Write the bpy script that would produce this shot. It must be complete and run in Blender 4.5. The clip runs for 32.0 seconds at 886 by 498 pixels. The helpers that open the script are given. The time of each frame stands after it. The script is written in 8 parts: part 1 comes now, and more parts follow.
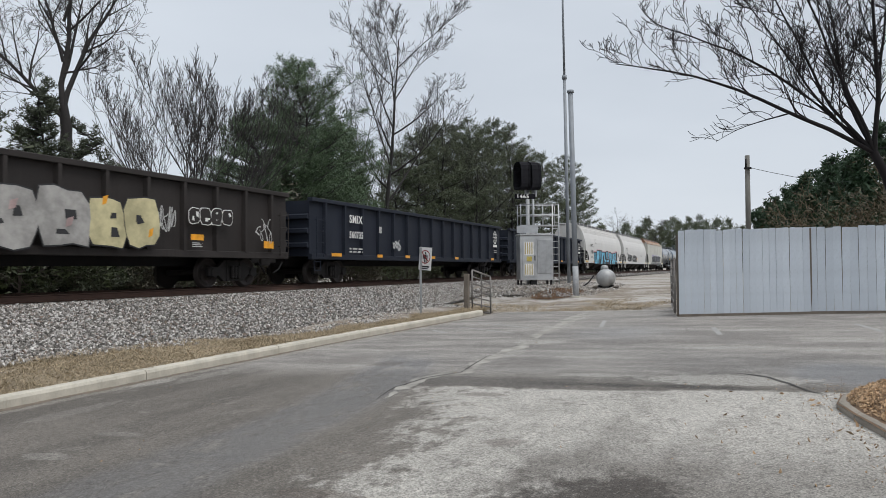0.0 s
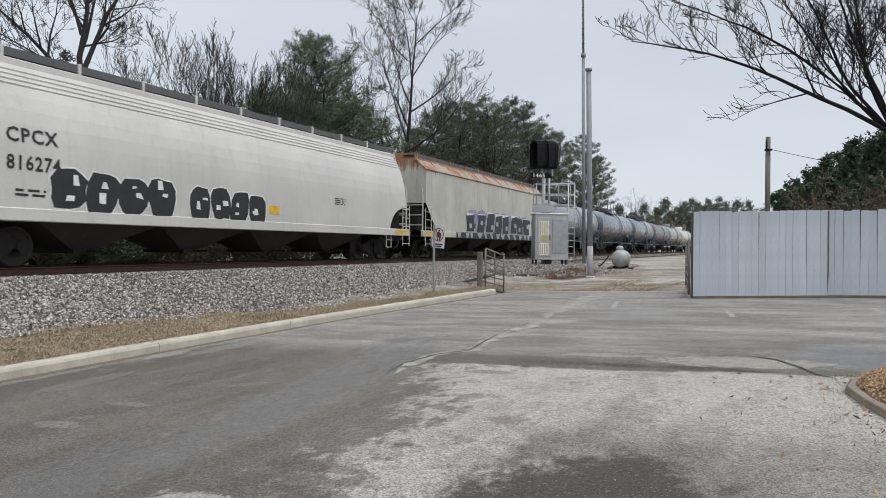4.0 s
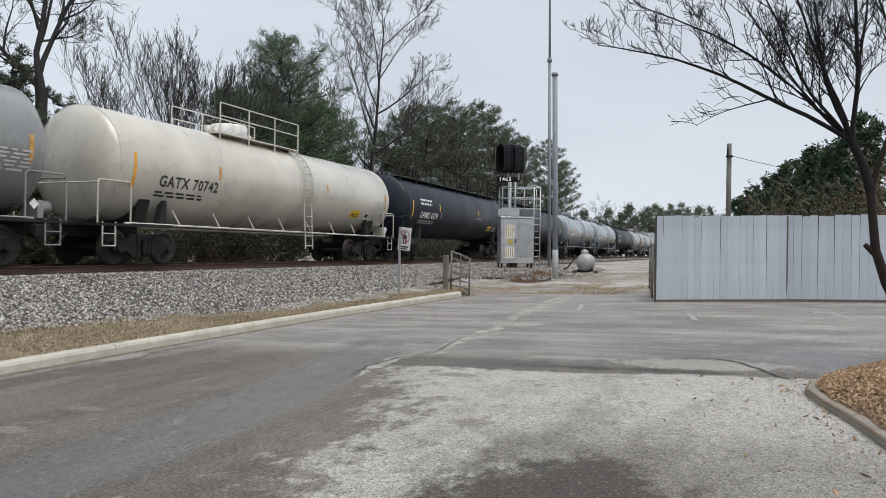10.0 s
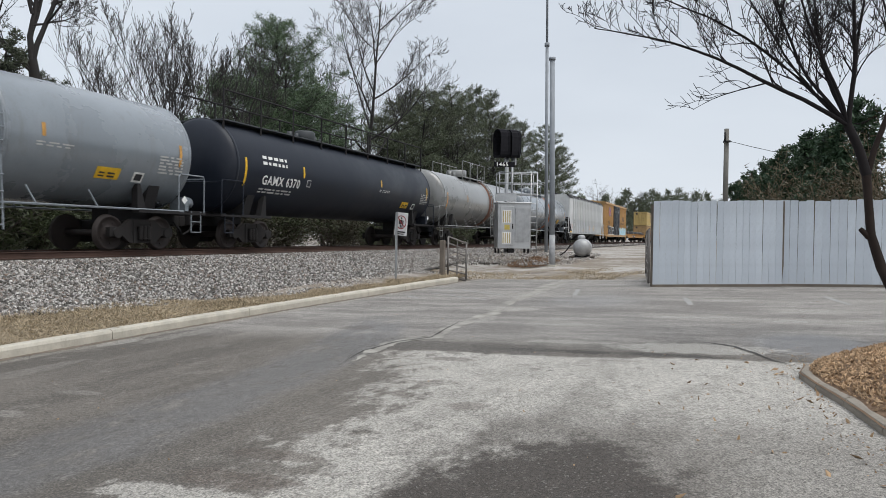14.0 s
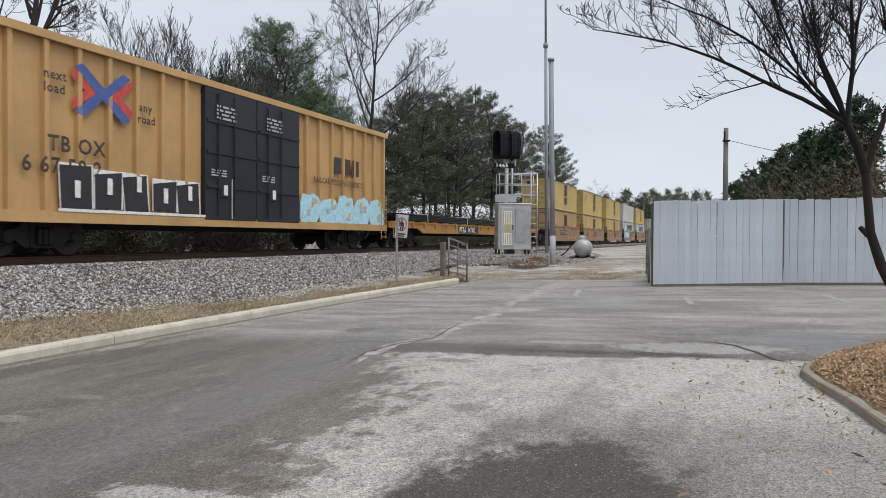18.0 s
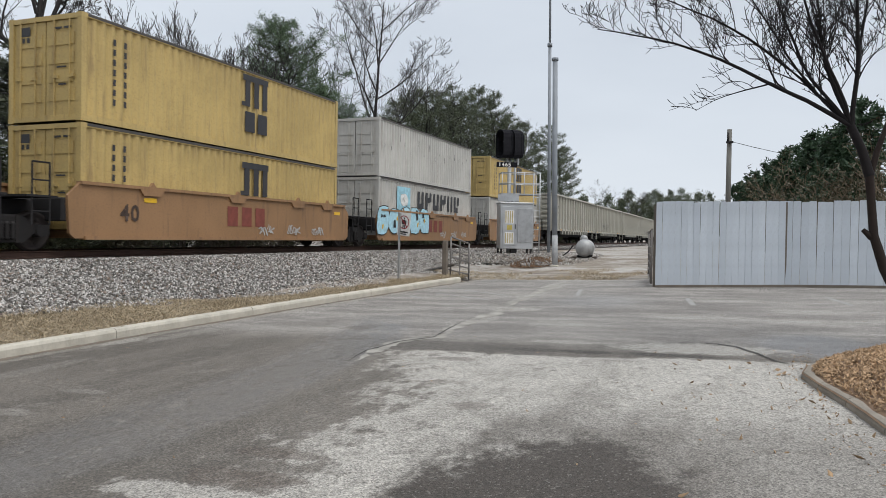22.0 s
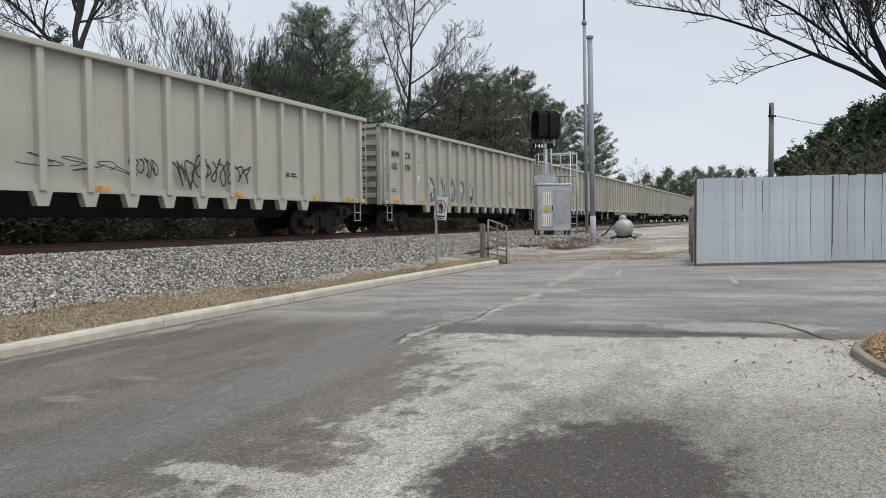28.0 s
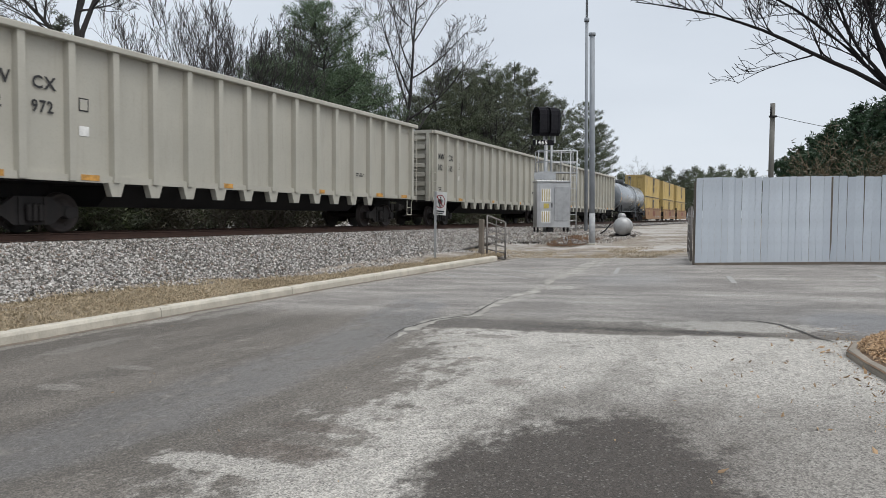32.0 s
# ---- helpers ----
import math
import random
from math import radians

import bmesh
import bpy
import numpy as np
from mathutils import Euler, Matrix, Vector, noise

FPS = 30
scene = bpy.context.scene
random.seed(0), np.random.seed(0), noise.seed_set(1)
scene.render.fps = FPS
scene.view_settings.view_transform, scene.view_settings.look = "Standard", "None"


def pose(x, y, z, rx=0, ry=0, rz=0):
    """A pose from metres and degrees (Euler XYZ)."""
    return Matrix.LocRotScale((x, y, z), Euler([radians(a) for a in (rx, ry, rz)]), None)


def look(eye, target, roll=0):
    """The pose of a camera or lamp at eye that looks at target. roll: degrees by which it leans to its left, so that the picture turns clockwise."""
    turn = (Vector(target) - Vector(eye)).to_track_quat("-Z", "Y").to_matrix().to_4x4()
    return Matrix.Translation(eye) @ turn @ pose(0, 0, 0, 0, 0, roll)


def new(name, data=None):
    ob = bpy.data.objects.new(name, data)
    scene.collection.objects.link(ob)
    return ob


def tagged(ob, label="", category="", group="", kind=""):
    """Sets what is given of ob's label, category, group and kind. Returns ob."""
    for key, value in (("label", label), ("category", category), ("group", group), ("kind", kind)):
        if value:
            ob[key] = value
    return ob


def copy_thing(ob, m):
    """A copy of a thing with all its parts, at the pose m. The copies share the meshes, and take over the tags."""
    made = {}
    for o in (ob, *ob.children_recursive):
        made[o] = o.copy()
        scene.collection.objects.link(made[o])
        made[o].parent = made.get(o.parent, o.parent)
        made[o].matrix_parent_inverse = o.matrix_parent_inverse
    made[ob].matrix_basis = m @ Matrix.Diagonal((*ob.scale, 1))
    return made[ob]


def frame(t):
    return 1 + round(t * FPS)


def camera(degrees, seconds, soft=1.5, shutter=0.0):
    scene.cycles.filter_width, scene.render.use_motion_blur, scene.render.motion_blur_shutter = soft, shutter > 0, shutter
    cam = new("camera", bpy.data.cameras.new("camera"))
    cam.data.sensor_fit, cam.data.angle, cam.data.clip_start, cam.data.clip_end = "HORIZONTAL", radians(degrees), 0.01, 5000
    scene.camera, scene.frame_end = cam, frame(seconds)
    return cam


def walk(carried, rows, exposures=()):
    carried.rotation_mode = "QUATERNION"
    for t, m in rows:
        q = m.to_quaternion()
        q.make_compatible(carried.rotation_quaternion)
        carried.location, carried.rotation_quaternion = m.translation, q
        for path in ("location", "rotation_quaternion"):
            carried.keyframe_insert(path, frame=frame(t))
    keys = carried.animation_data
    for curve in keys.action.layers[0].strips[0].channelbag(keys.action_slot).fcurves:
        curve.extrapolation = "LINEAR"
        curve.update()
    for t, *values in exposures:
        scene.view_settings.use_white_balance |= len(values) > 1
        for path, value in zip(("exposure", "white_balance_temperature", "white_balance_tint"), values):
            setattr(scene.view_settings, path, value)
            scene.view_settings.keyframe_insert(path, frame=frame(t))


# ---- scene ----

cam = camera(62.46, 32.0, soft=0.65, shutter=0.06)
EYE = Vector((0.0, 0.0, 1.55))


def aim(yaw, pitch, roll, dx, dy, dz):
    """A hand-held view: yaw from the track's direction towards the track, pitch up, roll, and the sway of the eye."""
    a, b = radians(yaw), radians(pitch)
    eye = EYE + Vector((dx, dy, dz))
    return look(eye, eye + Vector((math.cos(a) * math.cos(b), math.sin(a) * math.cos(b), math.sin(b))) * 10, roll)


VIEW = [
    (0, 22.92, 1.54, -0.36, -0.094, 0.060, 0.041), (0.5, 22.26, 0.93, -0.35, -0.088, 0.050, 0.041),
    (1, 22.09, 0.58, -0.17, -0.070, 0.029, 0.041), (1.5, 22.54, 0.32, 0.08, -0.057, 0.014, 0.037),
    (2, 23.08, 0.21, 0.24, -0.065, 0.006, 0.030), (2.5, 23.59, 0.10, 0.36, -0.074, -0.001, 0.027),
    (3, 23.94, -0.06, 0.50, -0.068, -0.009, 0.027), (3.5, 24.09, -0.13, 0.53, -0.059, -0.017, 0.030),
    (5.5, 24.86, -0.26, 0.47, -0.015, -0.000, 0.019), (6, 25.08, -0.37, 0.63, -0.017, 0.001, 0.016),
    (6.5, 24.85, -0.37, 0.91, -0.015, 0.000, 0.012), (7, 24.17, -0.26, 1.06, -0.010, -0.001, 0.008),
    (7.5, 23.16, -0.03, 1.27, 0.003, 0.000, 0.001), (8, 22.30, 0.05, 1.36, 0.017, 0.006, -0.002),
    (8.5, 21.69, 0.18, 1.34, 0.022, 0.010, 0.003), (9, 21.50, 0.28, 1.07, 0.025, 0.011, 0.010),
    (9.5, 21.51, 0.22, 0.86, 0.031, 0.009, 0.009), (10, 21.57, 0.14, 0.85, 0.032, 0.007, 0.006),
    (10.5, 21.69, 0.03, 0.87, 0.023, 0.005, 0.005), (11, 21.81, -0.14, 0.98, 0.017, 0.004, 0.005),
    (11.5, 21.93, -0.17, 0.96, 0.020, -0.000, 0.005), (12, 21.98, -0.24, 0.82, 0.023, -0.007, 0.002),
    (12.5, 21.87, -0.39, 0.73, 0.025, -0.007, -0.004), (13, 21.63, -0.71, 0.73, 0.030, -0.001, -0.009),
    (13.5, 21.42, -0.89, 0.79, 0.037, -0.000, -0.008), (14, 21.34, -0.98, 0.82, 0.040, -0.006, -0.007),
    (14.5, 21.35, -0.92, 0.86, 0.039, -0.009, -0.010), (16.5, 20.50, -0.56, 0.51, 0.021, -0.011, -0.002),
    (17, 20.54, -0.63, 0.38, 0.018, -0.014, -0.002), (17.5, 20.89, -0.74, 0.33, 0.018, -0.015, -0.004),
    (18, 21.38, -0.86, 0.34, 0.021, -0.013, -0.005), (18.5, 21.72, -0.95, 0.36, 0.018, -0.011, -0.006),
    (19, 21.82, -1.00, 0.45, 0.017, -0.009, -0.010), (19.5, 21.69, -1.08, 0.60, 0.023, -0.005, -0.012),
    (20, 21.50, -1.20, 0.81, 0.024, -0.002, -0.013), (20.5, 21.35, -1.29, 0.86, 0.019, -0.003, -0.011),
    (21, 21.28, -1.30, 0.92, 0.013, -0.006, -0.008), (21.5, 21.35, -1.15, 0.94, 0.010, -0.008, -0.008),
    (22, 21.52, -0.97, 0.93, 0.013, -0.005, -0.008), (22.5, 21.72, -0.79, 0.93, 0.016, -0.002, -0.009),
    (23, 21.91, -0.70, 0.86, 0.014, -0.003, -0.009), (23.5, 22.12, -0.81, 0.64, 0.015, -0.002, -0.003),
    (24, 22.33, -1.14, 0.42, 0.016, 0.003, 0.003), (24.5, 22.54, -1.65, 0.09, 0.014, 0.007, -0.000),
    (25, 22.62, -2.06, -0.18, 0.022, 0.005, -0.007), (25.5, 22.62, -2.32, -0.36, 0.032, 0.004, -0.010),
    (27.5, 23.90, -2.35, -0.58, 0.000, -0.002, -0.014), (28, 24.43, -2.24, -0.47, -0.007, -0.004, -0.015),
    (28.5, 24.74, -2.28, -0.24, -0.013, -0.005, -0.017), (29, 24.75, -2.23, 0.05, -0.014, -0.006, -0.017),
    (29.5, 24.62, -2.25, 0.35, -0.013, -0.009, -0.021), (30, 24.42, -2.25, 0.64, -0.011, -0.008, -0.027),
    (30.5, 24.28, -2.25, 0.67, -0.014, -0.004, -0.028), (31, 24.21, -2.26, 0.64, -0.013, -0.002, -0.027),
    (31.5, 24.22, -2.41, 0.57, -0.009, -0.006, -0.027), (32, 24.34, -2.60, 0.46, -0.006, -0.008, -0.025),
]
walk(cam, [(row[0], aim(*row[1:])) for row in VIEW], exposures=[(0, 0.05), (6, 0.1), (16, 0.14), (25, 0.15), (28, 0.16), (32, 0.16)])

# ---- light: an overcast winter sky ----
world = bpy.data.worlds.new("overcast_sky")
scene.world = world
world.use_nodes = True
wn, wl = world.node_tree.nodes, world.node_tree.links
wn.clear()
w_out = wn.new("ShaderNodeOutputWorld")
w_bg = wn.new("ShaderNodeBackground")
w_sky = wn.new("ShaderNodeTexSky")
w_sky.sky_type, w_sky.sun_disc = "NISHITA", False
w_sky.sun_elevation, w_sky.sun_rotation = radians(38), radians(200)
w_sky.dust_density, w_sky.air_density = 4.0, 1.0
w_gain = wn.new("ShaderNodeMix")
w_gain.data_type, w_gain.blend_type = "RGBA", "MULTIPLY"
w_gain.inputs[0].default_value = 1.0
w_gain.inputs[7].default_value = (0.1, 0.1, 0.1, 1)
w_cloud = wn.new("ShaderNodeTexNoise")
w_cloud.inputs["Scale"].default_value, w_cloud.inputs["Detail"].default_value = 1.6, 5.0
w_co = wn.new("ShaderNodeTexCoord")
w_map = wn.new("ShaderNodeMapping")
w_map.inputs["Scale"].default_value = (1, 1, 3.5)
w_ramp = wn.new("ShaderNodeValToRGB")
w_ramp.color_ramp.elements[0].position, w_ramp.color_ramp.elements[0].color = 0.3, (0.615, 0.668, 0.74, 1)
w_ramp.color_ramp.elements[1].position, w_ramp.color_ramp.elements[1].color = 0.7, (0.71, 0.765, 0.835, 1)
w_mix = wn.new("ShaderNodeMix")
w_mix.data_type = "RGBA"
w_mix.inputs[0].default_value = 0.9
wl.new(w_co.outputs["Generated"], w_map.inputs["Vector"])
wl.new(w_map.outputs["Vector"], w_cloud.inputs["Vector"])
wl.new(w_cloud.outputs["Fac"], w_ramp.inputs["Fac"])
wl.new(w_sky.outputs["Color"], w_gain.inputs[6])
wl.new(w_gain.outputs[2], w_mix.inputs[6])
wl.new(w_ramp.outputs["Color"], w_mix.inputs[7])
wl.new(w_mix.outputs[2], w_bg.inputs["Color"])
wl.new(w_bg.outputs["Background"], w_out.inputs["Surface"])
w_bg.inputs["Strength"].default_value = 1.0
sun_data = bpy.data.lights.new("sun", "SUN")
sun_data.energy, sun_data.angle, sun_data.color = 2.0, radians(42), (1.0, 0.98, 0.95)
sun = new("sun", sun_data)
sun.matrix_world = look((2, -14, 40), (8, 4, 0))

# ---- materials ----
MATS = {}


def nodes_of(name, rough=0.7, metal=0.0):
    m = bpy.data.materials.new(name)
    m.use_nodes = True
    n = m.node_tree.nodes
    b = n["Principled BSDF"]
    b.inputs["Roughness"].default_value = rough
    b.inputs["Metallic"].default_value = metal
    return m, n, m.node_tree.links, b


def noise_node(n, l, scale, detail=6.0, rough=0.6, stretch=(1, 1, 1), where="Object"):
    co = n.new("ShaderNodeTexCoord")
    mp = n.new("ShaderNodeMapping")
    mp.inputs["Scale"].default_value = stretch
    t = n.new("ShaderNodeTexNoise")
    t.inputs["Scale"].default_value = scale
    t.inputs["Detail"].default_value = detail
    t.inputs["Roughness"].default_value = rough
    l.new(co.outputs[where], mp.inputs["Vector"])
    l.new(mp.outputs["Vector"], t.inputs["Vector"])
    return t.outputs["Fac"]


def ramp(n, l, fac, p0, p1, c0=0.0, c1=1.0):
    r = n.new("ShaderNodeMapRange")
    r.interpolation_type = "SMOOTHSTEP"
    for i, v in enumerate((p0, p1, c0, c1)):
        r.inputs[i + 1].default_value = v
    l.new(fac, r.inputs[0])
    return r.outputs[0]


def mixc(n, l, fac, a, b, blend="MIX"):
    m = n.new("ShaderNodeMix")
    m.data_type, m.blend_type = "RGBA", blend
    for sock, v in ((0, fac), (6, a), (7, b)):
        if hasattr(v, "is_linked"):
            l.new(v, m.inputs[sock])
        else:
            m.inputs[sock].default_value = (*v, 1) if isinstance(v, tuple) else v
    return m.outputs[2]


def math_node(n, l, op, a, b=0.0):
    m = n.new("ShaderNodeMath")
    m.operation = op
    for i, v in enumerate((a, b)):
        if hasattr(v, "is_linked"):
            l.new(v, m.inputs[i])
        else:
            m.inputs[i].default_value = v
    return m.outputs[0]


def bump(n, l, b, height, strength=0.3, dist=0.01):
    bp = n.new("ShaderNodeBump")
    bp.inputs["Strength"].default_value, bp.inputs["Distance"].default_value = strength, dist
    l.new(height, bp.inputs["Height"])
    l.new(bp.outputs["Normal"], b.inputs["Normal"])


def paint(name, base, grime=(0.06, 0.05, 0.045), amount=0.5, rough=0.55, metal=0.0, scale=0.8, streak=0.5, fade=0.12, grain=18.0, relief=0.15, rust=None, rust_at=0.6, top_rust=None):
    """Weathered paint or metal: faded patches, fine grain, vertical streaks of grime, and rust where given."""
    if name in MATS:
        return MATS[name]
    m, n, l, b = nodes_of(name, rough, metal)
    big = noise_node(n, l, scale, 5)
    fine = noise_node(n, l, grain, 4)
    run = noise_node(n, l, 5.0, 5, 0.65, (1, 1, 0.1))
    light = tuple(min(1, c * (1 + fade) + fade * 0.06) for c in base)
    dark = tuple(c * (1 - fade) for c in base)
    col = mixc(n, l, ramp(n, l, big, 0.3, 0.7), dark, light)
    col = mixc(n, l, math_node(n, l, "MULTIPLY", ramp(n, l, fine, 0.45, 0.8), 0.25 * amount), col, grime)
    col = mixc(n, l, math_node(n, l, "MULTIPLY", ramp(n, l, run, 0.5, 0.78), streak * amount), col, grime)
    if rust:
        spots = math_node(n, l, "ADD", math_node(n, l, "MULTIPLY", big, 0.6), math_node(n, l, "MULTIPLY", run, 0.4))
        col = mixc(n, l, ramp(n, l, spots, rust_at, rust_at + 0.1), col, rust)
    if top_rust:
        co = n.new("ShaderNodeTexCoord")
        sp = n.new("ShaderNodeSeparateXYZ")
        l.new(co.outputs["Object"], sp.inputs[0])
        edge = math_node(n, l, "ADD", sp.outputs[2], math_node(n, l, "MULTIPLY", math_node(n, l, "ADD", run, big), 1.6))
        col = mixc(n, l, ramp(n, l, edge, top_rust, top_rust + 0.35), col, rust)
    l.new(col, b.inputs["Base Color"])
    if max(base) < 0.03:
        b.inputs["Specular IOR Level"].default_value = 0.3
    l.new(ramp(n, l, big, 0.2, 0.8, max(0.05, rough - 0.1), min(1, rough + 0.15)), b.inputs["Roughness"])
    if relief:
        bump(n, l, b, math_node(n, l, "ADD", big, math_node(n, l, "MULTIPLY", fine, 0.2)), relief, 0.02)
    MATS[name] = m
    return m


def plain(name, base, rough=0.6, metal=0.0, var=0.15, scale=6.0):
    if name in MATS:
        return MATS[name]
    m, n, l, b = nodes_of(name, rough, metal)
    f = noise_node(n, l, scale, 5)
    col = mixc(n, l, ramp(n, l, f, 0.3, 0.7), tuple(c * (1 - var) for c in base), tuple(min(1, c * (1 + var)) for c in base))
    l.new(col, b.inputs["Base Color"])
    MATS[name] = m
    return m


def foliage(name, a, c, rough=0.6):
    """Leaves and needles: the tint differs from one island to the next."""
    m, n, l, b = nodes_of(name, rough)
    g = n.new("ShaderNodeNewGeometry")
    big = noise_node(n, l, 0.35, 3)
    f = math_node(n, l, "ADD", math_node(n, l, "MULTIPLY", g.outputs["Random Per Island"], 0.6), math_node(n, l, "MULTIPLY", big, 0.4))
    l.new(mixc(n, l, f, a, c), b.inputs["Base Color"])
    MATS[name] = m
    return m


# ---- mesh helpers ----
def box(bm, x0, x1, y0, y1, z0, z1):
    v = [bm.verts.new((x, y, z)) for x in (x0, x1) for y in (y0, y1) for z in (z0, z1)]
    for f in ((0, 1, 3, 2), (4, 6, 7, 5), (0, 4, 5, 1), (2, 3, 7, 6), (0, 2, 6, 4), (1, 5, 7, 3)):
        bm.faces.new([v[i] for i in f])
    return v


def prism(bm, pts, axis, a0, a1):
    """A polygon, given in the two other axes in xyz order, drawn out along an axis from a0 to a1."""
    def at(p, a):
        q = list(p)
        q.insert("xyz".index(axis), a)
        return q
    lo, hi = [bm.verts.new(at(p, a0)) for p in pts], [bm.verts.new(at(p, a1)) for p in pts]
    k = len(pts)
    for i in range(k):
        bm.faces.new((lo[i], lo[(i + 1) % k], hi[(i + 1) % k], hi[i]))
    bm.faces.new(lo[::-1])
    bm.faces.new(hi)


def rod(bm, p, q, r, k=6, r2=None):
    """A round bar from p to q, tapering to r2."""
    p, q = Vector(p), Vector(q)
    d = (q - p).normalized()
    u = d.orthogonal().normalized()
    w = d.cross(u)
    r2 = r if r2 is None else r2
    a = [bm.verts.new(p + (u * math.cos(6.2832 * i / k) + w * math.sin(6.2832 * i / k)) * r) for i in range(k)]
    b = [bm.verts.new(q + (u * math.cos(6.2832 * i / k) + w * math.sin(6.2832 * i / k)) * r2) for i in range(k)]
    for i in range(k):
        f = bm.faces.new((a[i], a[(i + 1) % k], b[(i + 1) % k], b[i]))
        f.smooth = k > 6
    bm.faces.new(a[::-1])
    bm.faces.new(b)


def rail_path(bm, pts, r, k=6):
    for p, q in zip(pts, pts[1:]):
        rod(bm, p, q, r, k)


def lathe(bm, prof, axis, c, k=32, smooth=True):
    """A profile of (along, radius) turned round an axis through c."""
    i_ax = "xyz".index(axis)
    rings = []
    for a, r in prof:
        ring = []
        for i in range(k):
            t = 6.283185 * i / k
            q = [0, 0, 0]
            q[i_ax] = a
            q[(i_ax + 1) % 3] = r * math.cos(t)
            q[(i_ax + 2) % 3] = r * math.sin(t)
            ring.append(bm.verts.new(Vector(q) + Vector(c)))
        rings.append(ring)
    for a, b in zip(rings, rings[1:]):
        for i in range(k):
            f = bm.faces.new((a[i], a[(i + 1) % k], b[(i + 1) % k], b[i]))
            f.smooth = smooth
    bm.faces.new(rings[0][::-1])
    bm.faces.new(rings[-1])


def finish(bm, bevel=0.0):
    if bevel:
        bmesh.ops.bevel(bm, geom=list(bm.edges), offset=bevel, segments=1, affect="EDGES", clamp_overlap=True)
    bmesh.ops.recalc_face_normals(bm, faces=list(bm.faces))
    me = bpy.data.meshes.new("mesh")
    bm.to_mesh(me)
    bm.free()
    return me


def part(name, bm, material, parent=None, label="", bevel=0.0, at=None):
    """Links a bmesh (or a mesh that is shared) as one object under a thing or a part."""
    me = bm if isinstance(bm, bpy.types.Mesh) else finish(bm, bevel)
    if not me.materials:
        me.materials.append(material)
    ob = new(name, me)
    ob.parent = parent
    if at is not None:
        ob.matrix_basis = at
    return tagged(ob, label)


def soup(name, verts, faces, material, parent=None, smooth=False):
    """One mesh object from arrays."""
    me = bpy.data.meshes.new(name)
    me.from_pydata(verts, [], faces)
    me.materials.append(material)
    if smooth:
        me.polygons.foreach_set("use_smooth", [True] * len(me.polygons))
    ob = new(name, me)
    ob.parent = parent
    return ob


def B():
    return bmesh.new()


def letters(text, size, material, parent, at, name="lettering", thin=1.0, label=""):
    """Raised flat lettering in the built-in font; its baseline's left end at the pose."""
    cu = bpy.data.curves.new(name, "FONT")
    cu.body, cu.size, cu.resolution_u = text, size, 2
    cu.space_character = 1.12
    cu.offset = size * 0.022
    tmp = bpy.data.objects.new("tmp", cu)
    me = bpy.data.meshes.new_from_object(tmp)
    bpy.data.objects.remove(tmp)
    for v in me.vertices:
        v.co.x *= thin
    return part(name, me, material, parent, label, at=at)

# ---- the ground's shape ----
TRACK, RAIL = 15.72, 1.06


def lot_z(x, y):
    return 0.0214 * x - 0.031 * y


def kerb_y(x):
    d = x - 6.7
    return 8.74 - 0.045 * d - (0.0039 * d * d if d > 0 else 0)


def blend(a, b, t):
    t = min(1, max(0, t))
    t = t * t * (3 - 2 * t)
    return a + (b - a) * t


def toe_y(x):
    return kerb_y(min(x, 21)) + 0.5 + blend(1.4, 0.0, (x - 8) / 6)


def ground_z(x, y):
    """Lot, grass bank, yard and the level land beyond."""
    z = blend(max(-0.5, min(0.75, lot_z(x, min(y, 9)))), 0.84, (x - 25) / 11)
    if y > 2:
        k = kerb_y(min(x, 21))
        bank = blend(0, 0.3, (y - k) / 1.7) * blend(1, 0, (x - 20) / 6)
        z += bank
    if y > 12:
        z = blend(z, 0.84, (y - 12) / 2)
    if y > 19:
        z = blend(0.84, 0.35, (y - 19) / 3)
        z = blend(z, 1.4, (y - 24) / 60)
    return z


def sheet(name, xs, ys, zf, material, label, smooth=True):
    v = [(x, y, zf(x, y)) for x in xs for y in ys]
    k = len(ys)
    f = [(i * k + j, (i + 1) * k + j, (i + 1) * k + j + 1, i * k + j + 1) for i in range(len(xs) - 1) for j in range(k - 1)]
    return tagged(soup(name, v, f, material, None, smooth), label, name.replace("_", " "), kind="structure")


def steps(*spans):
    """Numbers in (start, stop, step) spans, joined."""
    out = []
    for a, b, s in spans:
        out += [a + i * s for i in range(int(round((b - a) / s)))]
    return out + [spans[-1][1]]


def add(a, b2):
    return math_node(n, l, "ADD", a, b2)


def mul(a, b2):
    return math_node(n, l, "MULTIPLY", a, b2)


m, n, l, b = nodes_of("ground_soil", 0.95)
g1 = noise_node(n, l, 0.25, 6)
g2 = noise_node(n, l, 3.0, 6)
g3 = noise_node(n, l, 60.0, 3)
g4 = noise_node(n, l, 0.55, 7, 0.68, (1.6, 0.5, 1))
c = mixc(n, l, ramp(n, l, g1, 0.42, 0.58), (0.2, 0.165, 0.125), (0.36, 0.335, 0.3))
c = mixc(n, l, mul(ramp(n, l, g4, 0.52, 0.58), 0.8), c, (0.42, 0.4, 0.375))
c = mixc(n, l, mul(ramp(n, l, g4, 0.44, 0.38), 0.85), c, (0.1, 0.078, 0.058))
c = mixc(n, l, mul(ramp(n, l, g2, 0.52, 0.6), 0.6), c, (0.15, 0.11, 0.075))
c = mixc(n, l, ramp(n, l, g3, 0.5, 0.75), c, (0.42, 0.4, 0.38))
l.new(c, b.inputs["Base Color"])
bump(n, l, b, math_node(n, l, "ADD", g2, math_node(n, l, "MULTIPLY", g3, 0.3)), 0.6, 0.04)
SOIL = m

